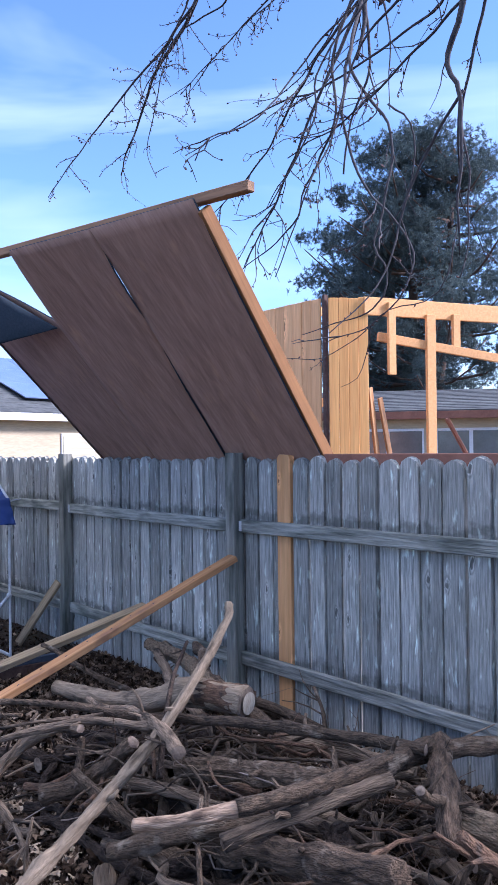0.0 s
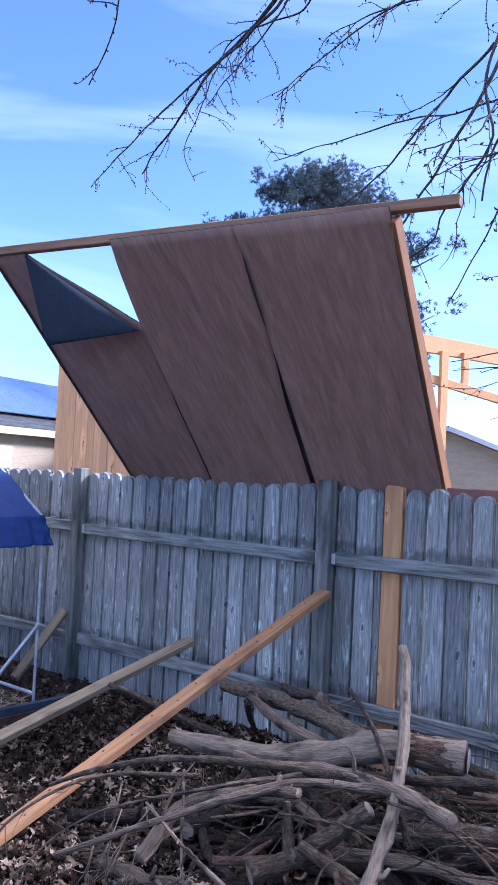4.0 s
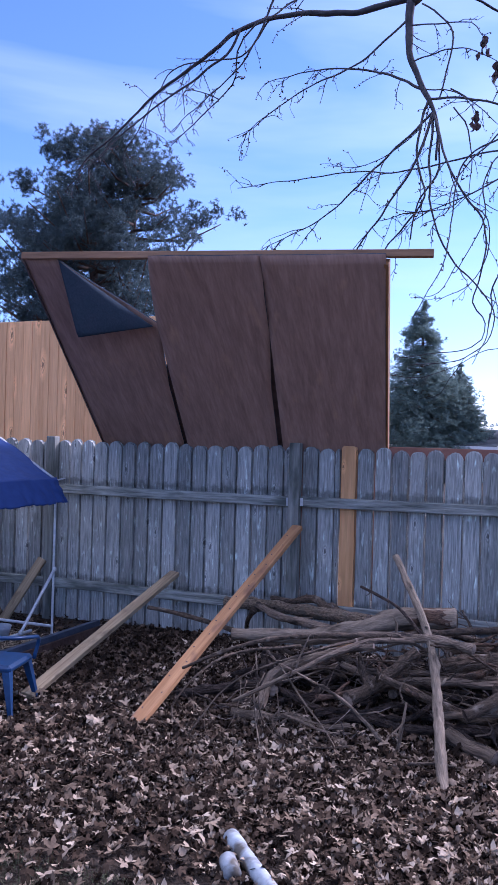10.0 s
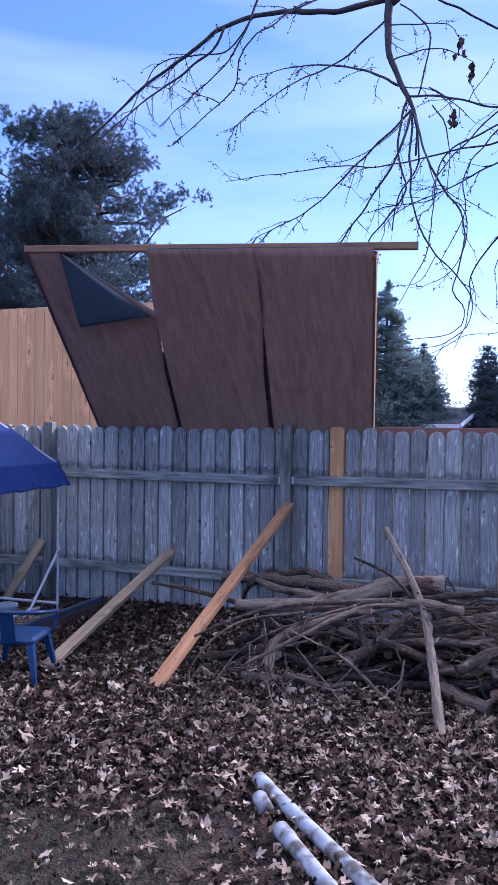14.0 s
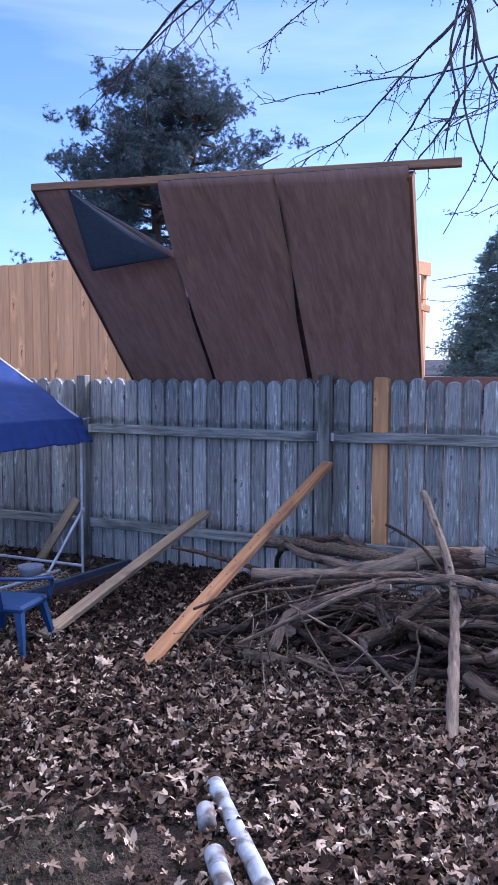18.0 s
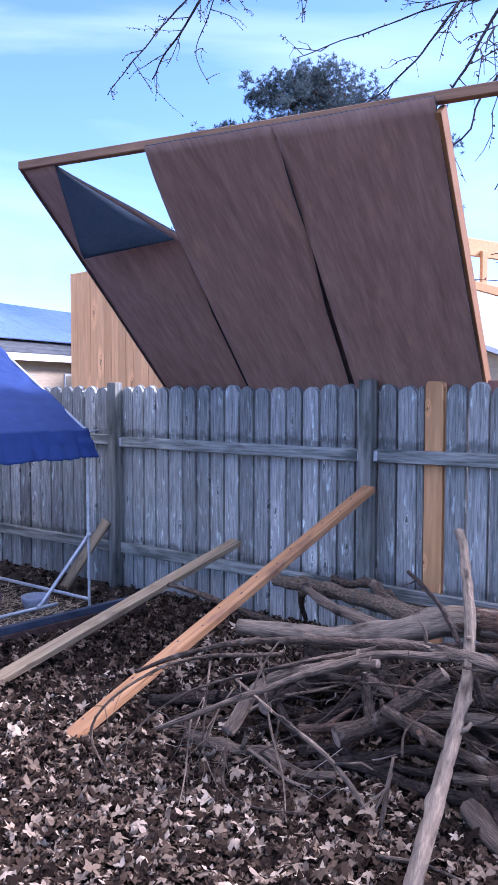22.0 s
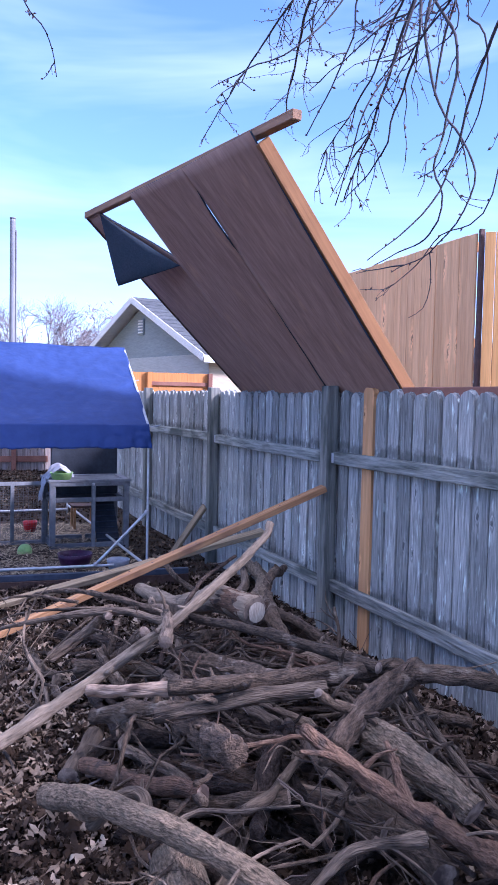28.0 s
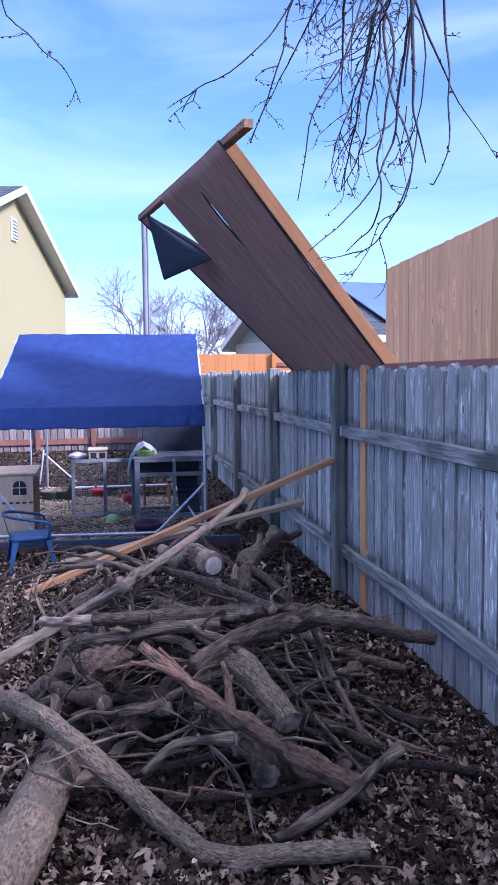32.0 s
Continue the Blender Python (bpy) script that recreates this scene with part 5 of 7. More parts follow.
    bowl("red_bowl", "red plastic feed bowl beside the hutch", (-9.1, 2.13, 0.0), 0.085, 0.11, M_RED)["group"] = "feed bowls in the pen"
    bowl("purple_basin", "dark purple basin on the bare ground", (-6.90, 2.27, 0.0), 0.165, 0.13, M_PURPLE)
    bowl("white_bowl", "white plastic bowl beside the canopy leg", (-6.72, 2.64, 0.0), 0.11, 0.09, M_WHITE)
    g = thing("lime_dome", "lime green plastic dome on the straw", "animal toy", at=(-7.70, 1.905, -0.01))
    lathe("shell", [(0.075, 0.0), (0.073, 0.045), (0.056, 0.082), (0.03, 0.10), (0.001, 0.105)], M_GREEN, g)
    nb = thing("nest_box", "tan wooden nesting box with two openings and a pale lid", "nest box", at=(-15.0, 1.68, 0))
    box("body", (-0.22, -0.18, -0.02), (0.18, 0.18, 0.19), M_TANWOOD, nb)
    for y in (-0.085, 0.085):
        box("opening", (0.181, y - 0.058, 0.04), (0.19, y + 0.058, 0.15), M_DARK, nb)
    bar("lid", (-0.25, 0, 0.215), (0.22, 0, 0.205), 0.39, 0.025, M_CREAM, nb, "pale lid")
    fb = thing("feed_sack", "pale feed sack lying on the leaves", "sack", at=(-15.2, 1.28, 0.06))

    def sack(u, v):
        a = 2 * math.pi * u
        s = math.sin(math.pi * min(0.97, 0.03 + 0.94 * v)) ** 0.5
        return (0.22 * math.cos(a) * s, 0.37 * (v - 0.5), 0.08 * math.sin(a) * s + 0.02 * noise.noise(Vector((u * 6, v * 5, 0))))
    sheet("bag", sack, 20, 14, 0.003, M_CLOTH, M_CLOTH, fb)
    # edging along the pen front
    e = thing("bed_edging", "long dark blue edging board with a rotten lower plank", "edging")
    bar("board", (-6.02, 3.1, 0.10), (-6.2, 0.2, 0.10), 0.045, 0.05, M_EDGING, e, "dull blue painted board")
    bar("board", (-6.01, 3.1, 0.03), (-6.19, 0.2, 0.03), 0.04, 0.09, M_OLDPLANK, e, "dark rotten lower board")


def build_chair():
    c = thing("blue_chair", "small blue metal armchair standing on the leaves", "chair", at=(-5.61, 1.19, -0.01), turn=101)
    S = 0.285
    bm = box_bm(0.34, 0.34, 0.05, 0.018, (0, 0, S))
    part("seat", bm, M_BLUE, c)
    for x in (-1, 1):
        for y in (-1, 1):
            v = []
            for z, o, w in ((S - 0.01, 0.135, 0.05), (-0.02, 0.195, 0.022)):
                cx, cy = x * o, y * o
                v += [(cx - w * 0.5, cy - w * 0.5, z), (cx + w * 0.5, cy - w * 0.5, z), (cx + w * 0.5, cy + w * 0.5, z), (cx - w * 0.5, cy + w * 0.5, z)]
            piece("leg", mesh_from("leg", v, [(0, 1, 2, 3), (7, 6, 5, 4), (0, 4, 5, 1), (1, 5, 6, 2), (2, 6, 7, 3), (3, 7, 4, 0)], M_BLUE), c)
    pipe("arm_rail", [(0.13, -0.19, S), (0.14, -0.215, S + 0.13), (0.0, -0.22, S + 0.17), (-0.14, -0.19, S + 0.195), (-0.21, -0.09, S + 0.205), (-0.225, 0, S + 0.205),
                      (-0.21, 0.09, S + 0.205), (-0.14, 0.19, S + 0.195), (0.0, 0.22, S + 0.17), (0.14, 0.215, S + 0.13), (0.13, 0.19, S)], 0.013, M_BLUE, c, step=0.03)
    bar("back_splat", (-0.17, 0, S), (-0.222, 0, S + 0.20), 0.10, 0.006, M_BLUE, c, up=(1, 0, 0.2))


def build_lumber():
    t = thing("leaning_timber", "orange-brown two by four leaning on the fence post", "timber")
    bar("timber", (-4.62, 1.22, 0.015), (-4.36, 3.56, 1.0), 0.092, 0.042, M_LUMBER, t, up=(0, -0.4, 1))
    m, n = along((-4.62, 1.22, 0.015), (-4.36, 3.56, 1.0), (0, -0.4, 1))
    for k in range(15):
        q = m @ Vector((0.12 + k * 0.16, 0.022 * (-1) ** k + 0.01 * math.sin(k * 3), 0.0205))
        part("nail_hole", box_bm(0.012, 0.008, 0.003), M_DARK, t, "", Matrix.Translation(q) @ m.to_3x3().to_4x4())
    t = thing("leaning_timber", "greyed two by four resting on the lower rail", "timber")
    bar("timber", (-5.50, 1.36, 0.02), (-5.53, 3.60, 0.50), 0.09, 0.042, M_GREYLUM, t, up=(0.15, -0.2, 1))
    t = thing("leaning_plank", "grey plank leaning on the fence in the corner", "board")
    bar("plank", (-7.14, 3.25, -0.03), (-6.93, 3.56, 0.53), 0.09, 0.03, M_GREYLUM, t, up=(0.2, -1, 0.5))
    for k, (a, b) in enumerate((((-3.56, 0.13, 0.03), (-1.95, -1.65, 0.03)), ((-3.33, -0.30, 0.03), (-2.16, -1.75, 0.03)))):
        t = thing("plastic_pipe", "dirty pale plastic pipe lying in the leaves", "pipe", "pipes on the ground")
        a, b = Vector(a), Vector(b)
        v, f = tube([a, b], 0.033, 0.033, 18, 0.3, 0, 0, False)
        piece("pipe", mesh_from("pipe", v, f, M_PVC, True), t)
        d = (b - a).normalized()
        v, f = tube([a - d * 0.002, a + d * 0.10], 0.037, 0.037, 18, 0.3)
        piece("collar", mesh_from("collar", v, f, M_PVC, True), t)


def build_pipe_offcut():
    t = thing("pipe_coupling", "short pale pipe coupling half buried in leaves", "pipe", "pipes on the ground")
    a, b = Vector((-3.50, -0.06, 0.035)), Vector((-3.44, -0.15, 0.03))
    v, f = tube([a, b], 0.036, 0.036, 18, 0.3)
    piece("coupling", mesh_from("coupling", v, f, M_PVC, True), t)


build_pipe_offcut()
build_canopy()
build_hutch()
build_pen()
build_chair()
build_lumber()


# ---- brush pile ----
PILE_GROUP = "logs of the brush pile"


def log(label, pts, r0, r1, mat=None, seed=0, rough=0.22, ends=(True, True), stubs=0, sides=12, name="log", straight=1.0, furrow=0.0):
    t = thing(name, label, "log" if r0 > 0.03 else "branch", PILE_GROUP)
    g = []
    rng = random.Random(seed + 99)
    thick = max(r0, r1)
    span = sum((Vector(b) - Vector(a)).length for a, b in zip(pts, pts[1:]))
    knots = [(rng.uniform(0, 6.28), rng.uniform(0.05, 0.95) * span, rng.uniform(0.2, 0.5)) for _ in range(int(1 + span * 3))] if thick > 0.018 else ()
    v, f = tube(pts, r0, r1, (30 if thick > 0.045 else 20) if furrow else sides, max(0.012 if furrow else 0.022, thick * (0.3 if furrow else 0.5)), rough, seed, True, grain=g,
                wobble=min(0.014, r0 * 0.35) * straight, furrow=furrow, knots=knots)
    path = [p + noise.noise_vector(p * 5.0 + Vector((seed * 1.3, 0, 0))) * min(0.014, r0 * 0.35) * straight for p in smooth_path(pts, 0.05)]
    bark = piece("bark", mesh_from("bark", v, f, mat or M_BARK, True, g), t)
    for k in range(stubs + (1 if r0 > 0.02 and mat is not M_SPLIT else 0)):
        i = rng.randint(2, max(3, len(path) - 3))
        p = path[min(i, len(path) - 2)]
        d = Vector((rng.gauss(0, 1), rng.gauss(0, 1), abs(rng.gauss(0.5, 0.5)))).normalized()
        along_it = (path[min(i + 1, len(path) - 1)] - p).normalized()
        d = (d + along_it * rng.uniform(-0.9, 0.9)).normalized()
        g = []
        ln = rng.uniform(0.04, 0.15)
        bend = p + d * ln * 0.5 + Vector((rng.gauss(0, 1), rng.gauss(0, 1), rng.gauss(0, 1))) * ln * 0.12
        v, f = tube([p, bend, p + d * ln], min(0.016, r0 * 0.45), min(0.008, r0 * 0.2), 7, 0.03, 0.3, seed + k, True, grain=g)
        piece("stub", mesh_from("stub", v, f, mat or M_BARK, True, g), t)
    if ends[0]:
        disc_end(path[0], path[0] - path[1], r0 * 0.93, seed, M_CUT, t)
    if ends[1]:
        disc_end(path[-1], path[-1] - path[-2], r1 * 0.93, seed + 1, M_CUT, t)
    return t


# the far end of the pile, and the logs along the fence
pale_log = log("large pale log with a torn bright end on the pile", [(-4.42, 2.25, 0.36), (-3.9, 2.31, 0.38), (-3.5, 2.34, 0.47), (-3.22, 2.36, 0.57), (-2.90, 2.44, 0.575)], 0.042, 0.076, M_SMOOTH, 1, 0.12, (True, True), stubs=1, furrow=0.12)
# dark bark left on its thick end, and the torn bright wood of the break
_g = []
_v, _f = tube([(-3.20, 2.362, 0.574), (-3.05, 2.40, 0.577), (-2.905, 2.439, 0.575)], 0.074, 0.081, 26, 0.014, 0.25, 5, True, grain=_g, furrow=0.3)
piece("bark_sleeve", mesh_from("bark_sleeve", _v, _f, M_REDBARK, True, _g), pale_log, "dark brown bark left on the end")
disc_end(Vector((-2.892, 2.442, 0.575)), Vector((1, 0.28, 0)), 0.052, 4, M_TORN, pale_log)
log("tall split barkless stick propped on the pile", [(-2.77, 0.97, -0.01), (-2.99, 1.98, 0.49), (-3.28, 2.60, 0.83), (-3.36, 2.71, 0.935)], 0.033, 0.024, M_SMOOTH, 2, 0.08, (False, False), 2, straight=0.0, furrow=0.35)
log("long thin branch lying over the front of the pile", [(-3.97, 1.15, 0.26), (-3.72, 1.4, 0.38), (-3.5, 1.68, 0.47), (-3.33, 1.88, 0.51), (-3.1, 2.05, 0.50)], 0.010, 0.022, M_BARE, 3, 0.2, (False, False), 3)
log("long crooked branch over the leaning timber", [(-4.45, 1.50, 0.30), (-4.2, 1.56, 0.42), (-3.95, 1.72, 0.49), (-3.66, 1.88, 0.51), (-3.35, 2.05, 0.50), (-3.1, 2.15, 0.50)], 0.009, 0.022, M_BARK, 4, 0.25, (False, False), 3, straight=0.6)
log("pale peeled branch with a sawn end", [(-3.95, 2.2, 0.40), (-3.68, 2.14, 0.43), (-3.45, 2.13, 0.48), (-3.23, 2.08, 0.51), (-2.95, 2.01, 0.53), (-2.73, 1.93, 0.52)], 0.022, 0.032, M_BARE, 81, 0.2, (False, True), 2, straight=0.7, furrow=0.25)
log("grey barkless log sloping down the pile", [(-3.97, 1.60, 0.10), (-3.95, 1.83, 0.25), (-3.6, 1.83, 0.42), (-3.31, 1.8, 0.50)], 0.034, 0.020, M_BARE, 5, straight=0.5, furrow=0.25)
log("brown log lying against the fence", [(-4.86, 3.19, 0.38), (-4.4, 3.10, 0.40), (-4.0, 2.95, 0.42), (-3.55, 2.72, 0.44)], 0.044, 0.054, M_PALEBARK, 6, 0.18, (True, True), 1, furrow=0.16)
log("crooked brown branch behind the pile", [(-4.51, 3.02, 0.42), (-4.3, 2.95, 0.36), (-4.1, 2.83, 0.37), (-3.88, 2.76, 0.36), (-3.55, 2.66, 0.30)], 0.028, 0.036, M_BARE, 61, 0.25, stubs=2, furrow=0.18)
log("broken branch against the fence foot", [(-4.72, 3.35, 0.10), (-4.66, 3.2, 0.24), (-4.55, 3.05, 0.36)], 0.016, 0.024, M_BARK, 82, 0.25, (False, False), 2)
log("dark broken branch lying over the grey timber", [(-5.265, 2.579, 0.402), (-5.0, 2.60, 0.372), (-4.737, 2.61, 0.33), (-4.42, 2.80, 0.20), (-4.2, 3.0, 0.06)], 0.016, 0.022, M_BARK, 62, 0.25, (False, False), 2)
log("thin dark branch standing out of the pile", [(-3.576, 2.589, 0.716), (-3.40, 2.42, 0.69), (-3.235, 2.258, 0.65), (-3.05, 2.08, 0.52), (-2.9, 1.95, 0.36)], 0.009, 0.014, M_DEEPBARK, 63, 0.2, (False, False), 1)
log("forked log with a sawn end in the pile", [(-3.43, 1.66, 0.20), (-3.33, 1.80, 0.24), (-3.2, 1.87, 0.35), (-3.07, 1.93, 0.47)], 0.048, 0.032, M_BARK, 7, 0.2, furrow=0.15)
log("short fork of a sawn log", [(-3.33, 1.79, 0.24), (-3.38, 1.83, 0.33), (-3.41, 1.86, 0.42)], 0.026, 0.016, M_BARK, 8, furrow=0.15)
log("rough branch slanting down the front of the pile", [(-3.25, 1.74, 0.34), (-3.1, 1.77, 0.28), (-2.95, 1.82, 0.21), (-2.8, 1.86, 0.15), (-2.6, 1.93, 0.10)], 0.022, 0.036, M_BARK, 9, stubs=2, furrow=0.2)
log("thick rough log through the middle of the pile", [(-3.02, 2.13, 0.33), (-2.75, 2.19, 0.38), (-2.45, 2.22, 0.44), (-2.05, 2.28, 0.50)], 0.050, 0.046, M_BARK, 10, 0.2, (True, False), 3, furrow=0.22)
log("long brown branch running out past the thick logs", [(-3.3, 2.12, 0.48), (-3.05, 2.2, 0.52), (-2.7, 2.34, 0.55), (-2.35, 2.48, 0.56), (-2.0, 2.6, 0.56)], 0.020, 0.026, M_BARK, 72, 0.18, (False, True), 2)
log("brown branch sloping down behind the thick log", [(-3.42, 2.68, 0.46), (-3.28, 2.75, 0.42), (-3.12, 2.84, 0.36), (-2.98, 2.93, 0.28), (-2.8, 3.05, 0.16)], 0.028, 0.024, M_BARK, 73, 0.18, (False, False))
log("crooked bough rising to the fence from the pile", [(-2.95, 2.62, 0.40), (-3.3, 2.7, 0.45), (-3.65, 2.82, 0.44), (-3.89, 2.93, 0.46), (-4.05, 3.05, 0.50), (-4.3, 3.2, 0.44), (-4.49, 3.32, 0.42)], 0.044, 0.026, M_BARK, 74, 0.25, (False, True), 2, furrow=0.16)
log("brown branch from the bough down to the leaves", [(-3.3, 2.7, 0.46), (-3.05, 2.8, 0.42), (-2.78, 2.88, 0.34), (-2.6, 2.95, 0.22)], 0.030, 0.022, M_BARK, 83, 0.2, (False, False), 1)
log("pale sawn limb deep in the pile", [(-3.0, 2.7, 0.30), (-2.6, 2.75, 0.36), (-2.3, 2.9, 0.30)], 0.04, 0.035, M_BARE, 71, 0.2)
# the near end of the pile
log("long branch with pale peeled end across the pile", [(-2.44, 1.53, 0.45), (-2.30, 1.64, 0.48), (-2.18, 1.80, 0.512)], 0.022, 0.030, M_SPLIT, 84, 0.2, (True, False), 0, furrow=0.2)
log("long bark-covered branch across the pile", [(-2.19, 1.79, 0.511), (-2.12, 1.95, 0.53), (-2.08, 2.1, 0.54), (-2.05, 2.4, 0.54), (-2.10, 2.78, 0.50)], 0.029, 0.050, M_BARK, 17, 0.2, (False, False), 3, furrow=0.18)
log("sawn branch crossing beside the peeled one", [(-2.74, 1.62, 0.22), (-2.58, 1.72, 0.29), (-2.40, 1.84, 0.35), (-2.25, 2.0, 0.38)], 0.036, 0.030, M_BARK, 85, 0.2, (True, False), 1, furrow=0.18)
log("flecked branch with a sawn end beside the furrowed log", [(-2.2, 1.74, 0.40), (-2.12, 1.92, 0.45), (-2.03, 2.12, 0.50), (-1.98, 2.35, 0.52)], 0.030, 0.034, M_BARE, 86, 0.25, (True, False), 2, furrow=0.2)
log("thick furrowed log at the front of the pile", [(-2.61, 1.96, 0.26), (-2.45, 1.94, 0.26), (-2.2, 1.90, 0.33), (-1.85, 1.84, 0.44), (-1.46, 1.77, 0.56)], 0.062, 0.048, M_FURROW, 12, 0.14, (False, False), 2, furrow=0.24)
log("split stump foot of the furrowed log", [(-2.56, 1.95, 0.27), (-2.47, 1.93, 0.15), (-2.43, 1.92, 0.08)], 0.045, 0.026, M_FURROW, 87, 0.2, (False, True), furrow=0.2)
log("lower furrowed log under the pile front", [(-2.60, 1.79, 0.07), (-2.35, 1.92, 0.09), (-2.1, 2.1, 0.12), (-1.85, 2.25, 0.14), (-1.55, 2.38, 0.15)], 0.055, 0.068, M_FURROW, 88, 0.15, furrow=0.24)
log("short pale log with a hollow broken foot", [(-2.84, 1.64, 0.09), (-2.72, 1.57, 0.06), (-2.56, 1.48, 0.045)], 0.042, 0.050, M_BARE, 13, 0.2, furrow=0.15)
log("sawn log lying across the front leaves", [(-2.52, 1.52, 0.10), (-2.2, 1.68, 0.16), (-1.89, 1.83, 0.23)], 0.034, 0.034, M_REDBARK, 89, 0.15, furrow=0.12)
log("thick grey log at the near end of the pile", [(-1.68, 1.66, 0.12), (-1.33, 1.60, 0.12), (-0.93, 1.53, 0.12), (-0.4, 1.45, 0.11)], 0.090, 0.105, M_PALEBARK, 14, 0.08, straight=0.5, furrow=0.09)
log("long bent branch along the near end of the pile", [(-2.24, 1.34, 0.14), (-1.9, 1.45, 0.26), (-1.54, 1.62, 0.31), (-1.32, 1.77, 0.27), (-1.15, 1.98, 0.15), (-1.03, 2.12, 0.065), (-0.98, 2.18, 0.05), (-0.94, 2.32, 0.05), (-0.90, 2.70, 0.05)], 0.048, 0.034, M_PALEBARK, 15, 0.14, (True, True), 2, straight=0.7, furrow=0.10)
log("reddish split branch over the near end of the pile", [(-1.40, 1.97, 0.64), (-1.38, 2.1, 0.53), (-1.33, 2.25, 0.41), (-1.28, 2.45, 0.28), (-1.26, 2.65, 0.15), (-1.25, 2.81, 0.05)], 0.020, 0.050, M_REDBARK, 16, 0.3, (False, False), 3, furrow=0.25)
log("reddish broken prong on a split branch", [(-1.31, 2.30, 0.38), (-1.40, 2.30, 0.46), (-1.44, 2.28, 0.54)], 0.022, 0.008, M_REDBARK, 63, 0.3, (False, False))
log("reddish broken prong on a split branch", [(-1.34, 2.22, 0.42), (-1.48, 2.13, 0.50), (-1.55, 2.05, 0.57)], 0.018, 0.007, M_REDBARK, 64, 0.3, (False, False))
log("reddish broken prong on a split branch", [(-1.36, 2.12, 0.51), (-1.36, 2.02, 0.57), (-1.34, 1.93, 0.60)], 0.016, 0.006, M_REDBARK, 90, 0.3, (False, False))
log("dark log reaching from the pile to the fence", [(-2.10, 2.74, 0.50), (-1.98, 2.92, 0.50), (-1.90, 3.12, 0.47), (-1.89, 3.34, 0.41)], 0.042, 0.030, M_BARK, 65, 0.14, (False, True), 0, furrow=0.14)
log("thick forked bough resting on the pile", [(-2.12, 2.86, 0.49), (-2.02, 2.72, 0.50), (-1.85, 2.5, 0.52), (-1.70, 2.32, 0.51), (-1.58, 2.18, 0.47)], 0.054, 0.044, M_FURROW, 18, 0.15, (True, False), 1, furrow=0.22)
log("short fork standing on the bough", [(-1.72, 2.34, 0.52), (-1.72, 2.24, 0.57), (-1.70, 2.18, 0.62)], 0.024, 0.018, M_BARK, 91, 0.2, (False, True))
log("grey furrowed sawn log at the near end of the pile", [(-1.68, 2.37, 0.46), (-1.46, 2.44, 0.42), (-1.27, 2.52, 0.35)], 0.060, 0.054, M_PALEBARK, 19, 0.2, furrow=0.24)
log("short pale branch across the near logs", [(-1.31, 1.97, 0.19), (-1.31, 2.05, 0.26), (-1.29, 2.12, 0.30), (-1.22, 2.3, 0.33)], 0.016, 0.022, M_BARE, 20, 0.3, furrow=0.2)
log("small sawn log end under the pile", [(-1.75, 2.40, 0.16), (-1.5, 2.42, 0.14), (-1.32, 2.43, 0.13)], 0.052, 0.055, M_BARK, 21, furrow=0.15)
log("bent branch low on the pile front", [(-2.10, 1.48, 0.07), (-2.02, 1.58, 0.20), (-1.92, 1.62, 0.24), (-1.82, 1.60, 0.18)], 0.030, 0.026, M_BARE, 24, 0.2, furrow=0.15)
log("short brown log low on the pile front", [(-2.0, 1.75, 0.13), (-1.85, 1.95, 0.2), (-1.75, 2.1, 0.24)], 0.032, 0.032, M_BARK, 66, 0.2, furrow=0.15)
log("thin stick sloping to the leaves beside the fence", [(-2.2, 2.83, 0.46), (-2.0, 2.85, 0.3), (-1.57, 2.95, 0.03)], 0.014, 0.017, M_BARE, 68, 0.2, (False, False))
log("brown branch on the leaves beside the fence", [(-1.75, 2.55, 0.22), (-1.62, 2.78, 0.16), (-1.55, 2.98, 0.08)], 0.024, 0.018, M_BARK, 69, 0.2)
log("pale stick on the leaves beside the red branch", [(-1.33, 2.79, 0.05), (-1.33, 2.88, 0.12), (-1.33, 2.98, 0.18)], 0.015, 0.018, M_BARE, 70, 0.25, (False, True))
log("brown branch lying on the leaves at the pile end", [(-1.30, 2.78, 0.06), (-1.18, 2.62, 0.05), (-1.05, 2.48, 0.05)], 0.022, 0.026, M_BARK, 92, 0.2, (False, True))


def pile_height(x, y):
    a = 1 - ((x + 2.72) / 1.55) ** 2
    back = 0.85 if x < -2.4 else 0.85 - 0.32 * min(1.0, (x + 2.4) / 0.9)
    b = 1 - ((y - 2.22 - 0.04 * (x + 2.9)) / (0.68 if y < 2.22 else back)) ** 2
    return (0.36 if x < -2.9 else 0.36 + 0.10 * min(1.0, (x + 2.9) / 0.6)) * max(0, a) ** 0.5 * max(0, b) ** 0.55


def crooked(rng, p0, p2, kinks, amount):
    """A path with sharp-ish bends from p0 to p2."""
    ln = (p2 - p0).length
    out = [p0]
    for k in range(1, kinks + 1):
        out.append(p0.lerp(p2, k / (kinks + 1) + rng.uniform(-0.06, 0.06)) + Vector((rng.gauss(0, 1), rng.gauss(0, 1), rng.gauss(0, 0.7))) * ln * amount)
    return out + [p2]


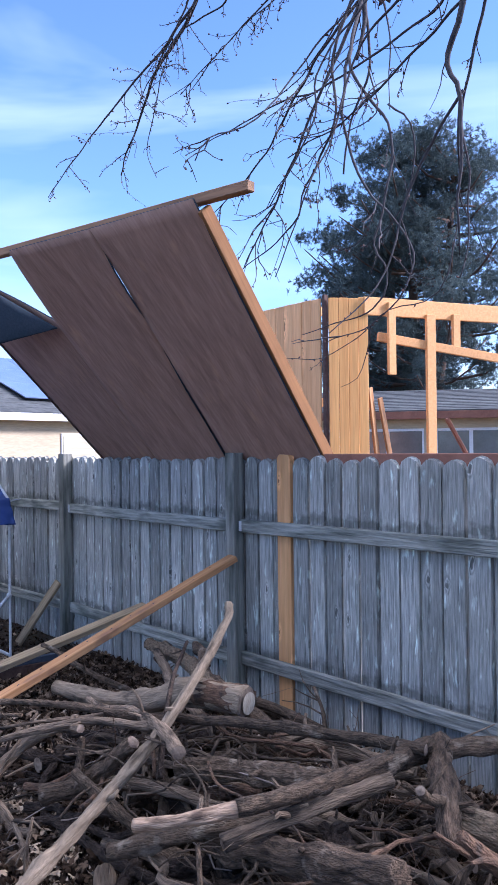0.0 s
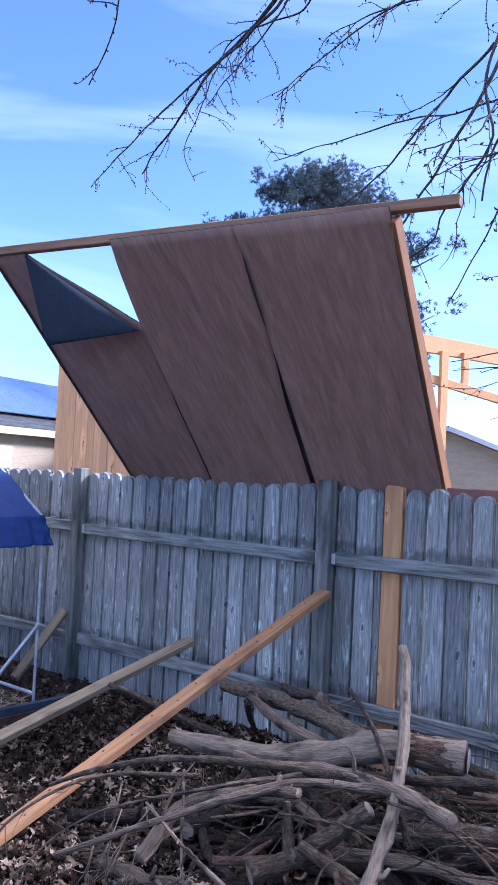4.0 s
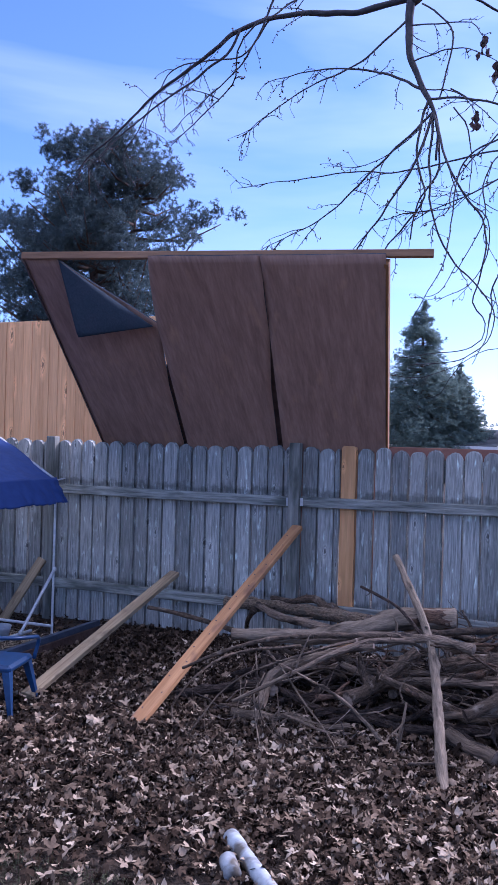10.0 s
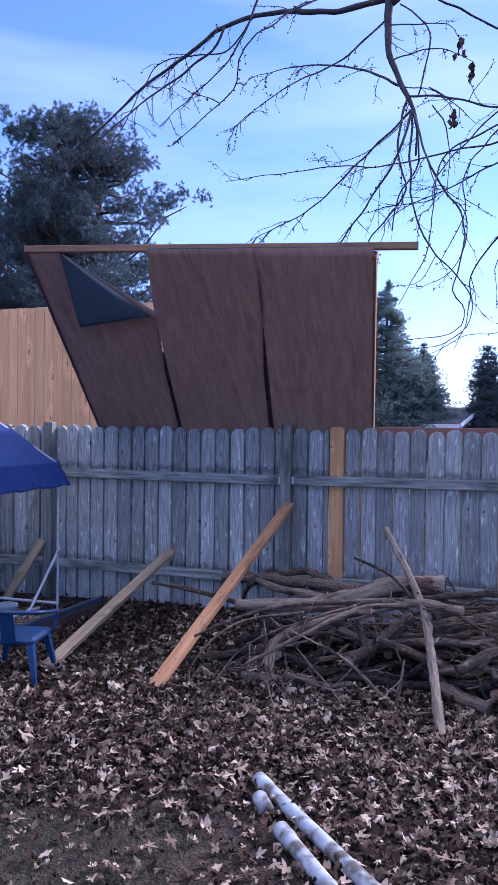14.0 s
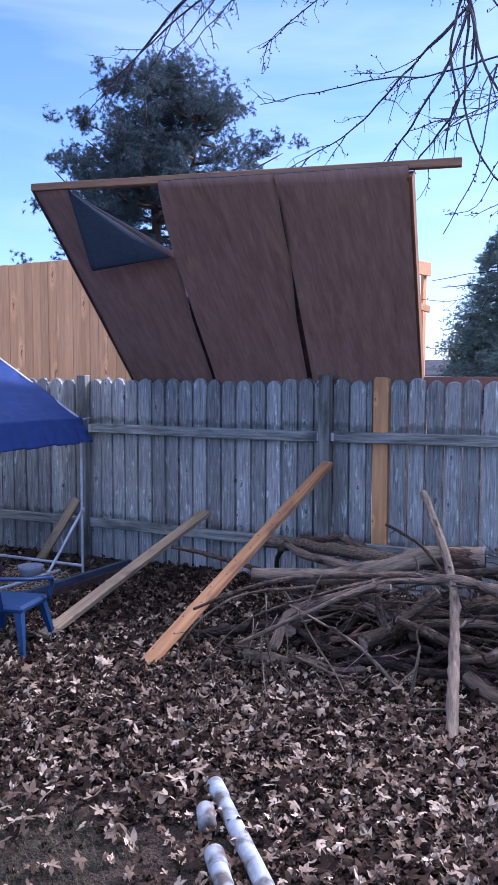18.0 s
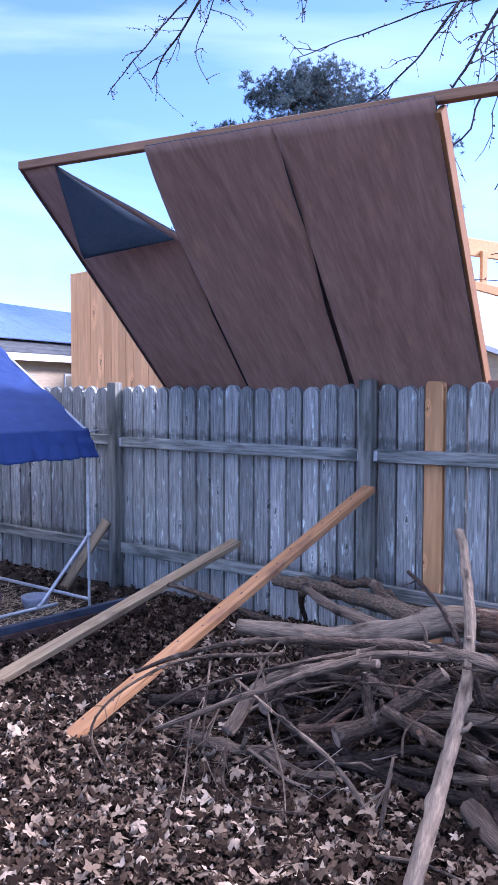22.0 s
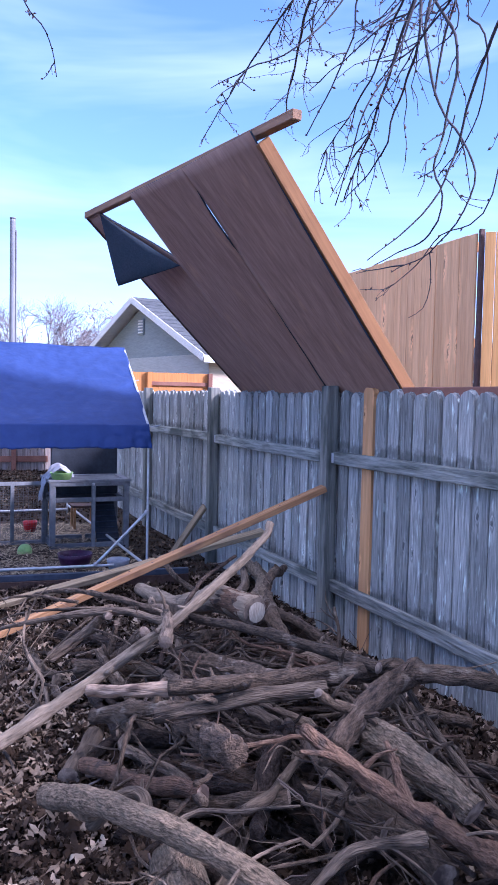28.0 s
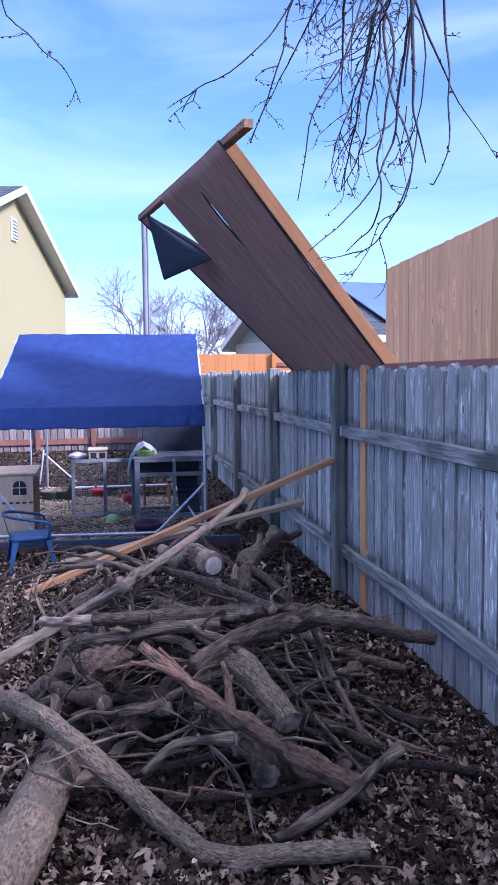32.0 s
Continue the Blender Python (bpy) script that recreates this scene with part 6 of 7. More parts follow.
def fill_pile():
    rng = random.Random(41)
    kinds = ((M_BARK, "weathered brown log in the brush pile"), (M_BARE, "grey barkless branch in the brush pile"), (M_REDBARK, "reddish branch in the brush pile"))
    made = 0
    while made < 78:
        x, y = rng.uniform(-4.2, -1.3), rng.uniform(1.4, 3.0)
        h = pile_height(x, y)
        if h < 0.06:
            continue
        z = rng.uniform(0.02, max(0.05, h * 0.72))
        a = rng.gauss(0.25, 0.75) + (math.pi if rng.random() < 0.5 else 0)
        r = rng.choice((0.015, 0.018, 0.021, 0.024, 0.028, 0.034, 0.042))
        ln = rng.uniform(0.55, 1.4)
        d = Vector((math.cos(a), math.sin(a), rng.gauss(0, 0.10)))
        c = Vector((x, y, z))
        p0, p2 = c - d * ln / 2, c + d * ln / 2
        if max(p0.y, p2.y) > 3.5 or max(p0.x, p2.x) > -1.25 or min(p0.y, p2.y) < 1.48:
            continue
        for p in (p0, p2):
            p.z = min(max(p.z, 0.02), pile_height(p.x, p.y) * 0.85 + 0.05)
        pts = crooked(rng, p0, p2, 3, 0.034)
        mat, lab = kinds[rng.choice((0, 0, 1, 1, 2))]
        # logs low in the pile take the darker bark as shade between logs
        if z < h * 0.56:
            mat, lab = M_DEEPBARK, "log deep in the brush pile, coloured dark for shade"
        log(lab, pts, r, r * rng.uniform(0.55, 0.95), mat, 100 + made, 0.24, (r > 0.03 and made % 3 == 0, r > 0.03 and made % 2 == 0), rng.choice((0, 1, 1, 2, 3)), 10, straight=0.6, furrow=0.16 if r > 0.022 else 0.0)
        made += 1


fill_pile()


def brush(label, pts, r0, r1, sprigs, seed, mat=None):
    """A thin branch with its side twigs."""
    rng = random.Random(seed)
    t = thing("branch", label, "branch", PILE_GROUP)
    g = []
    v, f = tube(pts, r0, r1, 7, 0.04, 0.3, seed, True, grain=g, wobble=0.008)
    piece("stem", mesh_from("stem", v, f, mat or M_BARK, True, g), t)
    path = smooth_path(pts, 0.05)
    for k in range(sprigs):
        i = rng.randint(1, max(1, len(path) - 2))
        p, d = path[i], (path[i] - path[i - 1]).normalized()
        w = (d + Vector((rng.gauss(0, 0.8), rng.gauss(0, 0.8), rng.gauss(0, 0.6)))).normalized()
        ln = rng.uniform(0.06, 0.26)
        q = [p]
        for _ in range(3):
            w = (w + Vector((rng.gauss(0, .3), rng.gauss(0, .3), rng.gauss(-0.08, .3)))).normalized()
            q.append(q[-1] + w * ln / 3)
            q[-1].z = max(q[-1].z, 0.015)
        r = max(0.0016, r1 * rng.uniform(0.35, 0.7))
        g = []
        v, f = tube(q, r, r * 0.4, 5, 0.05, 0.2, seed + k, False, grain=g)
        piece("twig", mesh_from("twig", v, f, mat or M_BARK, True, g), t)


def brush_pile():
    rng = random.Random(57)
    made = 0
    while made < 42:
        x, y = rng.uniform(-4.45, -1.3), rng.uniform(1.15, 3.0)
        h = pile_height(x, y)
        if h < 0.03:
            continue
        a = rng.gauss(0.3, 0.9) + (math.pi if rng.random() < 0.5 else 0)
        ln = rng.uniform(0.4, 1.1)
        c = Vector((x, y, h * rng.uniform(0.3, 1.0) + 0.04))
        d = Vector((math.cos(a), math.sin(a), rng.gauss(0, 0.2)))
        p0, p2 = c - d * ln / 2, c + d * ln / 2
        if max(p0.y, p2.y) > 3.4 or max(p0.x, p2.x) > -1.2 or min(p0.y, p2.y) < 1.35:
            continue
        for p in (p0, p2):
            p.z = min(max(p.z, 0.02), pile_height(p.x, p.y) + 0.14)
        r = rng.uniform(0.004, 0.011)
        brush("thin crooked dead branch with side twigs on the pile", crooked(rng, p0, p2, 3, 0.05), r, r * 0.4, rng.randint(2, 6), 300 + made, (M_BARK, M_BARK, M_BARE, M_REDBARK)[made % 4])
        made += 1
    for k in range(34):
        a = rng.uniform(0, 2 * math.pi)
        ln = rng.uniform(0.3, 0.8)
        c = Vector((rng.uniform(-2.5, -1.2), rng.uniform(1.6, 2.9), rng.uniform(0.04, 0.30)))
        d = Vector((math.cos(a), math.sin(a), rng.gauss(0, 0.25)))
        p0, p2 = c - d * ln / 2, c + d * ln / 2
        p0.z, p2.z = max(0.02, p0.z), max(0.02, p2.z)
        r = rng.uniform(0.004, 0.012)
        brush("thin crooked dead branch among the near logs", crooked(rng, p0, p2, 3, 0.06), r, r * 0.4, rng.randint(2, 5), 700 + k, (M_BARK, M_BARK, M_BARE, M_REDBARK)[k % 4])
    for k in range(34):
        x, y = rng.uniform(-3.3, -1.7), rng.uniform(1.7, 3.1)
        a = rng.uniform(0, 2 * math.pi)
        ln = rng.uniform(0.3, 0.85)
        c = Vector((x, y, pile_height(x, y) + rng.uniform(0.0, 0.10)))
        d = Vector((math.cos(a), math.sin(a), rng.gauss(0.05, 0.22)))
        p0, p2 = c - d * ln / 2, c + d * ln / 2
        for p in (p0, p2):
            p.y = min(p.y, 3.45)
            p.z = min(max(p.z, 0.03), pile_height(p.x, p.y) + 0.2)
        r = rng.uniform(0.005, 0.014)
        brush("crooked dead branch with broken side twigs on top of the pile", crooked(rng, p0, p2, 3, 0.06), r, r * 0.45, rng.randint(3, 6), 900 + k, (M_BARK, M_BARE, M_REDBARK)[k % 3])


brush("long dead branch hanging over the leaves", [Vector(p) for p in ((-3.42, 1.98, 0.50), (-3.75, 1.55, 0.44), (-4.05, 1.30, 0.30), (-4.20, 1.05, 0.06))], 0.010, 0.003, 9, 501, M_BARE)
brush("long pale branch running down to the leaves", [Vector(p) for p in ((-4.05, 1.95, 0.36), (-3.75, 1.62, 0.24), (-3.5, 1.38, 0.10), (-3.35, 1.2, 0.04))], 0.008, 0.003, 5, 502, M_BARE)
brush("curved thin branch lying on the leaves", [Vector(p) for p in ((-3.85, 1.45, 0.10), (-3.72, 1.28, 0.05), (-3.5, 1.22, 0.05), (-3.3, 1.28, 0.07))], 0.009, 0.005, 4, 503)
for k, (px, py, pz) in enumerate(((-3.95, 1.62, 0.30), (-4.02, 1.5, 0.28), (-3.88, 1.45, 0.30), (-4.1, 1.62, 0.26), (-3.80, 1.42, 0.27))):
    brush("dry stalk hanging down the pile edge", [Vector((px, py, pz)), Vector((px - 0.03 + 0.02 * k, py - 0.1, pz * 0.6)), Vector((px - 0.05 + 0.02 * k, py - 0.13, pz * 0.3)), Vector((px - 0.09 + 0.03 * k, py - 0.16, 0.02))], 0.0035, 0.0018, 4, 510 + k, M_BARE)
brush("thin pale branch trailing over the near leaves", [Vector(p) for p in ((-2.07, 2.74, 0.42), (-1.8, 2.83, 0.2), (-1.63, 2.96, 0.08), (-1.12, 2.95, 0.03))], 0.006, 0.0025, 4, 520, M_BARE)
brush("thin pale curved twig on the near logs", [Vector(p) for p in ((-1.43, 2.18, 0.27), (-1.23, 2.31, 0.17), (-1.09, 2.35, 0.05))], 0.005, 0.003, 2, 521, M_BARE)
brush("grey stick lying on the near leaves", [Vector(p) for p in ((-1.41, 3.0, 0.16), (-1.13, 2.66, 0.09), (-1.02, 2.40, 0.05))], 0.016, 0.02, 1, 522, M_BARE)
brush("long straight twig beside the near logs", [Vector(p) for p in ((-2.0, 2.45, 0.48), (-1.75, 2.62, 0.30), (-1.35, 2.85, 0.05))], 0.012, 0.008, 3, 523)
brush("thin dead branch arching over the leaning board to the leaves", [Vector(p) for p in ((-3.75, 1.72, 0.47), (-4.05, 1.51, 0.45), (-4.2, 1.32, 0.39), (-4.28, 1.15, 0.28), (-4.33, 1.12, 0.14), (-4.1, 1.04, 0.03))], 0.011, 0.004, 7, 530)
brush("bent pale twig lying on the leaves", [Vector(p) for p in ((-3.78, 1.52, 0.10), (-3.52, 1.46, 0.06), (-3.33, 1.53, 0.05))], 0.010, 0.006, 3, 531, M_BARE)
brush("long thin branch sloping down the pile edge", [Vector(p) for p in ((-3.8, 1.45, 0.42), (-3.49, 1.41, 0.32), (-3.32, 1.48, 0.18), (-3.18, 1.49, 0.04))], 0.006, 0.012, 6, 532, M_BARE)
brush("dry forked stalk hanging from the pile", [Vector(p) for p in ((-3.96, 1.47, 0.46), (-3.89, 1.36, 0.28), (-3.86, 1.32, 0.14), (-3.7, 1.24, 0.03))], 0.005, 0.002, 7, 533, M_BARE)
brush("dry forked stalk hanging from the pile", [Vector(p) for p in ((-3.89, 1.27, 0.30), (-3.83, 1.18, 0.12), (-3.74, 1.03, 0.03))], 0.005, 0.002, 6, 534, M_BARE)
brush("pale bent twig on the leaves before the pile", [Vector(p) for p in ((-2.99, 1.23, 0.04), (-2.83, 1.26, 0.06), (-2.67, 1.28, 0.04))], 0.009, 0.006, 2, 535, M_BARE)
brush("short upright twig at the pile edge", [Vector(p) for p in ((-3.04, 1.44, 0.30), (-3.06, 1.42, 0.14), (-3.09, 1.43, 0.02))], 0.006, 0.011, 3, 536, M_BARE)
brush("thin curved twig hanging off the near logs", [Vector(p) for p in ((-1.3, 2.17, 0.32), (-1.16, 2.3, 0.22), (-1.06, 2.34, 0.04))], 0.006, 0.004, 3, 537, M_BARE)
brush("thin grey twig leaning on the fence", [Vector(p) for p in ((-1.45, 3.42, 0.02), (-1.40, 3.50, 0.18), (-1.22, 3.56, 0.36))], 0.006, 0.003, 4, 539)
brush("short forked twig standing at the pile edge", [Vector(p) for p in ((-2.78, 2.84, 0.32), (-2.83, 2.87, 0.44), (-2.90, 2.88, 0.56))], 0.013, 0.008, 4, 540)
brush("pale bare twig reaching towards the fence", [Vector(p) for p in ((-2.25, 2.95, 0.38), (-2.22, 3.1, 0.42), (-2.15, 3.3, 0.47))], 0.006, 0.003, 2, 541, M_BARE)
brush_pile()


def twig_pile():
    """Thin dead twigs in and round the pile."""
    rng = random.Random(77)
    v, f = [], []
    for k in range(300):
        x, y = rng.uniform(-4.4, -0.7), rng.uniform(1.1, 3.3)
        h = pile_height(x, y)
        if h < 0.02 and rng.random() < 0.95:
            continue
        p = Vector((x, y, rng.uniform(0.02, h * 0.9 + 0.05)))
        a = rng.uniform(0, 2 * math.pi)
        d = Vector((math.cos(a), math.sin(a), rng.gauss(0.0, 0.4))).normalized()
        ln = rng.uniform(0.07, 0.30)
        q = p + d * ln
        q.z = max(0.015, q.z)
        pts = crooked(rng, p, q, 2, 0.09)
        for c in pts:
            c.z = max(0.012, c.z)
        r = rng.uniform(0.0018, 0.0055)
        tube(pts, r, r * 0.5, 5, 0.06, 0.15, k, False, v, f)
    ob = new("dead_twigs", mesh_from("dead_twigs", v, f, M_TWIG, True))
    tagged(ob, "thin dead twigs tangled through the brush pile", "twigs", kind="stuff")


twig_pile()


# ---- fallen leaves ----
def scatter_leaves(name, label, n, region, size, mat, seed):
    """Dry lobed leaves: five narrow lobes round a centre, each curling on its own, the whole leaf cupped and tilted."""
    rng = np.random.default_rng(seed)
    x0, x1, y0, y1, dens = region
    xs, ys = rng.uniform(x0, x1, n * 3), rng.uniform(y0, y1, n * 3)
    keep = rng.random(n * 3) < dens(xs, ys)
    xs, ys = xs[keep][:n], ys[keep][:n]
    m = len(xs)
    gz = np.array([ground_z(a, b) for a, b in zip(xs, ys)])
    s = size * rng.uniform(0.5, 1.05, m) * rng.choice([1.0, 1.0, 1.0, 1.4], m)
    way = np.radians([0, 52, 112, -112, -52])[None] + rng.normal(0, 0.12, (m, 5))
    length = np.array([1.0, 0.9, 0.62, 0.62, 0.9])[None] * rng.uniform(0.75, 1.15, (m, 5))
    # how far each lobe curls: mostly alike on one leaf
    curl = rng.normal(0.7, 1.3, (m, 1)) + rng.normal(0, 0.7, (m, 5)) + 0.5 * np.abs(np.sin(way)) * rng.choice([-1, 1, 1], (m, 1))
    curl = np.where(np.abs(curl) < 0.08, 0.08, np.clip(curl, -2.6, 3.2))
    P = np.zeros((m, 26, 3))
    for k, (t, w, lift) in enumerate(((0.16, 0.15, 0.0), (0.16, -0.15, 0.0), (0.58, 0.19, 0.07), (0.58, -0.19, 0.07), (1.0, 0.0, 0.0))):
        ww = w * rng.uniform(0.75, 1.25, (m, 5))
        r = np.sin(curl * t) / curl * length
        z = (1 - np.cos(curl * t)) / curl * length + lift * rng.uniform(-0.6, 1.4, (m, 5))
        sl = slice(k, 25, 5)
        P[:, sl, 0] = r * np.cos(way) - ww * np.sin(way)
        P[:, sl, 1] = r * np.sin(way) + ww * np.cos(way)
        P[:, sl, 2] = z
    P *= s[:, None, None]
    tx, ty = np.clip(rng.normal(0, 0.22, m), -0.55, 0.55), np.clip(rng.normal(0, 0.22, m), -0.55, 0.55)
    z = P[..., 2] + P[..., 0] * np.tan(tx)[:, None] + P[..., 1] * np.tan(ty)[:, None]
    yaw = rng.uniform(0, 2 * np.pi, m)
    c, sn = np.cos(yaw)[:, None], np.sin(yaw)[:, None]
    X, Y = P[..., 0] * c - P[..., 1] * sn, P[..., 0] * sn + P[..., 1] * c
    z = z - z.min(1, keepdims=True) + 0.002 + rng.uniform(0, 0.022, (m, 1))
    V = np.stack([X + xs[:, None], Y + ys[:, None], z + gz[:, None]], -1).reshape(-1, 3)
    F = []
    for k in range(5):
        b = 5 * k
        F += [(25, b + 1, b), (b, b + 1, b + 3), (b, b + 3, b + 2), (b + 2, b + 3, b + 4)]
    F = (np.array(F)[None] + (np.arange(m) * 26)[:, None, None]).reshape(-1, 3)
    me = bpy.data.meshes.new(name)
    me.vertices.add(len(V))
    me.vertices.foreach_set("co", V.ravel())
    me.loops.add(F.size)
    me.loops.foreach_set("vertex_index", F.ravel().astype(np.int32))
    me.polygons.add(len(F))
    me.polygons.foreach_set("loop_start", np.arange(0, F.size, 3, dtype=np.int32))
    me.polygons.foreach_set("use_smooth", np.ones(len(F), dtype=bool))
    me.update(calc_edges=True)
    me.materials.append(mat)
    ob = new(name, me)
    tagged(ob, label, "leaves", kind="stuff")


def near_density(x, y):
    patch = np.array([noise.noise(Vector((a * 0.7, b * 0.7, 9))) for a, b in zip(x, y)])
    d = np.clip(0.75 + 0.9 * patch, 0.12, 1.0)
    bare = np.exp(-(((x + 4.35) / 0.75) ** 2 + ((y + 0.75) / 0.6) ** 2)) + 0.7 * np.exp(-(((x + 3.75) / 0.35) ** 2 + ((y + 0.65) / 0.4) ** 2))
    return d * (1 - 0.8 * np.clip(bare, 0, 1)) * np.clip((x + 6.35) / 0.3, 0.0, 1)


def rest_density(x, y):
    near = (x > -9.7) & (x < 1.0) & (y > -2.1)
    edge = np.clip((y + 8) / 5, 0, 1) * np.clip((5 - x) / 4, 0, 1) * np.clip((x + 10) / 4, 0, 1)
    return np.where(near, 0.0, 0.7 * edge)


def far_density(x, y):
    pen = (x > -9.7) & (x < -6.05) & (y > -0.5) & (y < 2.95)
    return np.where(pen, 0.04, 0.9)


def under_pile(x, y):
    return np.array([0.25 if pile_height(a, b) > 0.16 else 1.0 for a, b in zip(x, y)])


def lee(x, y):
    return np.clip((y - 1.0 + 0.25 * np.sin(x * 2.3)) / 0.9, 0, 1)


scatter_leaves("fallen_leaves", "curled brown maple leaves covering the ground", 44000, (-6.6, 1.3, -2.3, 2.2, lambda x, y: near_density(x, y) * (1 - lee(x, y))), 0.044, M_LEAF, 51)
scatter_leaves("fallen_leaves", "dark leaf litter along the foot of the fence", 32000, (-6.6, 1.3, 0.7, 3.62, lambda x, y: near_density(x, y) * lee(x, y) * under_pile(x, y)), 0.043, M_DARKLEAF, 54)
scatter_leaves("fallen_leaves", "larger pale curled leaves on the dark litter", 2600, (-5.2, 1.0, 1.2, 3.6, lambda x, y: lee(x, y) * under_pile(x, y)), 0.043, M_PALELEAF, 55)
scatter_leaves("fallen_leaves", "pale silvery maple leaves lying on the brown ones", 6000, (-5.8, 1.3, -2.2, 2.0, lambda x, y: near_density(x, y) * (1 - lee(x, y))), 0.047, M_PALELEAF, 56)
scatter_leaves("fallen_leaves", "brown maple leaves thinning out over the yard", 10000, (-10.0, 5.0, -8.0, 3.62, rest_density), 0.055, M_LEAF, 53)
scatter_leaves("fallen_leaves", "brown maple leaves round the pen and the far fence", 13000, (-17.0, -6.2, -2.0, 3.62, far_density), 0.042, M_DARKLEAF, 52)


def strew(name, label, cat, n, box4, ln, r, mat, seed, up=0.1):
    rng = np.random.default_rng(seed)
    x0, x1, y0, y1 = box4
    v, f = [], []
    for k in range(n):
        x, y = rng.uniform(x0, x1), rng.uniform(y0, y1)
        a = rng.uniform(0, 2 * math.pi)
        l = ln * rng.uniform(0.5, 1.3)
        p = Vector((x, y, ground_z(x, y) + rng.uniform(0.006, 0.03)))
        q = p + Vector((math.cos(a) * l, math.sin(a) * l, abs(rng.normal(0, up)) * l))
        s = Vector((-math.sin(a), math.cos(a), 0)) * r
        i = len(v)
        v += [p - s, p + s, q + s * 0.4, q - s * 0.4]
        f.append((i, i + 1, i + 2, i + 3))
    ob = new(name, mesh_from(name, v, f, mat))
    tagged(ob, label, cat, kind="stuff")


strew("straw", "loose straw bedding spread inside the pen", "straw", 11000, (-9.6, -6.3, -0.4, 2.95), 0.09, 0.0045, M_STRAW, 61)
strew("grass", "short worn grass between the leaves", "grass", 16000, (-5.3, -3.6, -1.9, -0.3), 0.016, 0.0013, M_GRASS, 62, 1.2)
strew("grass", "short worn grass between the leaves", "grass", 2500, (-6.2, -4.4, -1.2, 0.8), 0.015, 0.0013, M_GRASS, 63, 1.2)


# ---- overhead tree ----
def build_overhead_tree():
    tree = thing("maple_tree", "bare budding maple with drooping boughs over the fence", "tree")
    rng = random.Random(91)
    v, f = tube([(-0.15, 4.75, -0.15), (-0.25, 4.7, 1.6), (-0.5, 4.65, 3.2), (-1.0, 4.6, 4.6), (-1.6, 4.5, 5.9), (-2.2, 4.4, 7.0)], 0.26, 0.10, 14, 0.2, 0.12, 3)
    piece("trunk", mesh_from("trunk", v, f, M_LIMB, True), tree)
    bv, bf = [], []

    def bud(p, r):
        i = len(bv)
        d = Vector((rng.gauss(0, 1), rng.gauss(0, 1), rng.gauss(0, 1))).normalized()
        s = d.orthogonal().normalized()
        o = d.cross(s)
        bv.extend([p, p + d * r + s * r * 0.6, p + d * r - s * r * 0.3 + o * r * 0.55, p + d * r - s * r * 0.3 - o * r * 0.55, p + d * r * 2.1])
        bf.extend([(i, i + 2, i + 1), (i, i + 3, i + 2), (i, i + 1, i + 3), (i + 4, i + 1, i + 2), (i + 4, i + 2, i + 3), (i + 4, i + 3, i + 1)])

    def limb(pts, r0, r1, twigs=0, buds=0.0, name="bough", droop=0.35, tl=0.35):
        buds = min(0.85, buds * 1.5 + 0.12)
        v, f = [], []
        tube(pts, r0, r1, 8, 0.06, 0.12, 7, True, v, f, wobble=0.018)
        path = [p + noise.noise_vector(p * 5.0 + Vector((9.1, 0, 0))) * 0.018 for p in smooth_path(pts, 0.05)]
        for k in range(int(twigs * (0.75 if pts[-1][0] > -3.7 else 1.7))):
            i = rng.randint(int(len(path) * 0.2), len(path) - 2)
            p = path[i]
            d = (path[i + 1] - path[i]).normalized()
            w = (d * rng.uniform(0.3, 1.1) + Vector((rng.gauss(0, 0.6), rng.gauss(0, 0.6), rng.gauss(-droop * 0.5, 0.4)))).normalized()
            ln = tl * rng.uniform(0.4, 1.5)
            pts3 = [p]
            for _ in range(4):
                w = (w + Vector((rng.gauss(0, .22), rng.gauss(0, .22), rng.gauss(-0.16 * droop, .2)))).normalized()
                pts3.append(pts3[-1] + w * ln / 4)
            r = min(r0 * 0.5, rng.uniform(0.0028, 0.0052))
            tube(pts3, r, r * 0.4, 5, 0.05, 0, 0, False, v, f)
            for c in smooth_path(pts3, 0.035)[2:]:
                if rng.random() < buds:
                    bud(c, rng.uniform(0.008, 0.015))
            for _ in range(rng.choice((0, 1, 1, 2))):
                m = pts3[rng.randint(1, 3)]
                e = m + (w + Vector((rng.gauss(0, .8), rng.gauss(0, .8), rng.gauss(-0.3, .6)))).normalized() * ln * rng.uniform(0.15, 0.5)
                q = m.lerp(e, 0.5) + Vector((rng.gauss(0, 1), rng.gauss(0, 1), rng.gauss(0, 1))) * ln * 0.04
                tube([m, q, e], r * 0.7, r * 0.35, 4, 0.06, 0, 0, False, v, f)
                for c in smooth_path([m, q, e], 0.035)[1:]:
                    if rng.random() < buds:
                        bud(c, rng.uniform(0.005, 0.010))
        if r1 < 0.012:
            for c in path[len(path) // 3:]:
                if rng.random() < buds * 0.6:
                    bud(c, rng.uniform(0.008, 0.014))
        piece(name, mesh_from(name, v, f, M_LIMB, True), tree)

    # boughs from the trunk
    limb([(-1.3, 4.55, 5.2), (-2.2, 4.4, 5.9), (-3.0, 4.15, 6.1), (-3.6, 4.05, 5.62)], 0.085, 0.05)
    limb([(-3.6, 4.05, 5.7), (-3.61, 4.02, 5.41), (-3.56, 3.95, 5.04), (-3.47, 3.9, 4.83), (-3.38, 3.84, 4.62), (-3.33, 3.8, 4.5), (-3.30, 3.76, 4.32), (-3.29, 3.7, 4.1)], 0.042, 0.010, 8, 0.3)
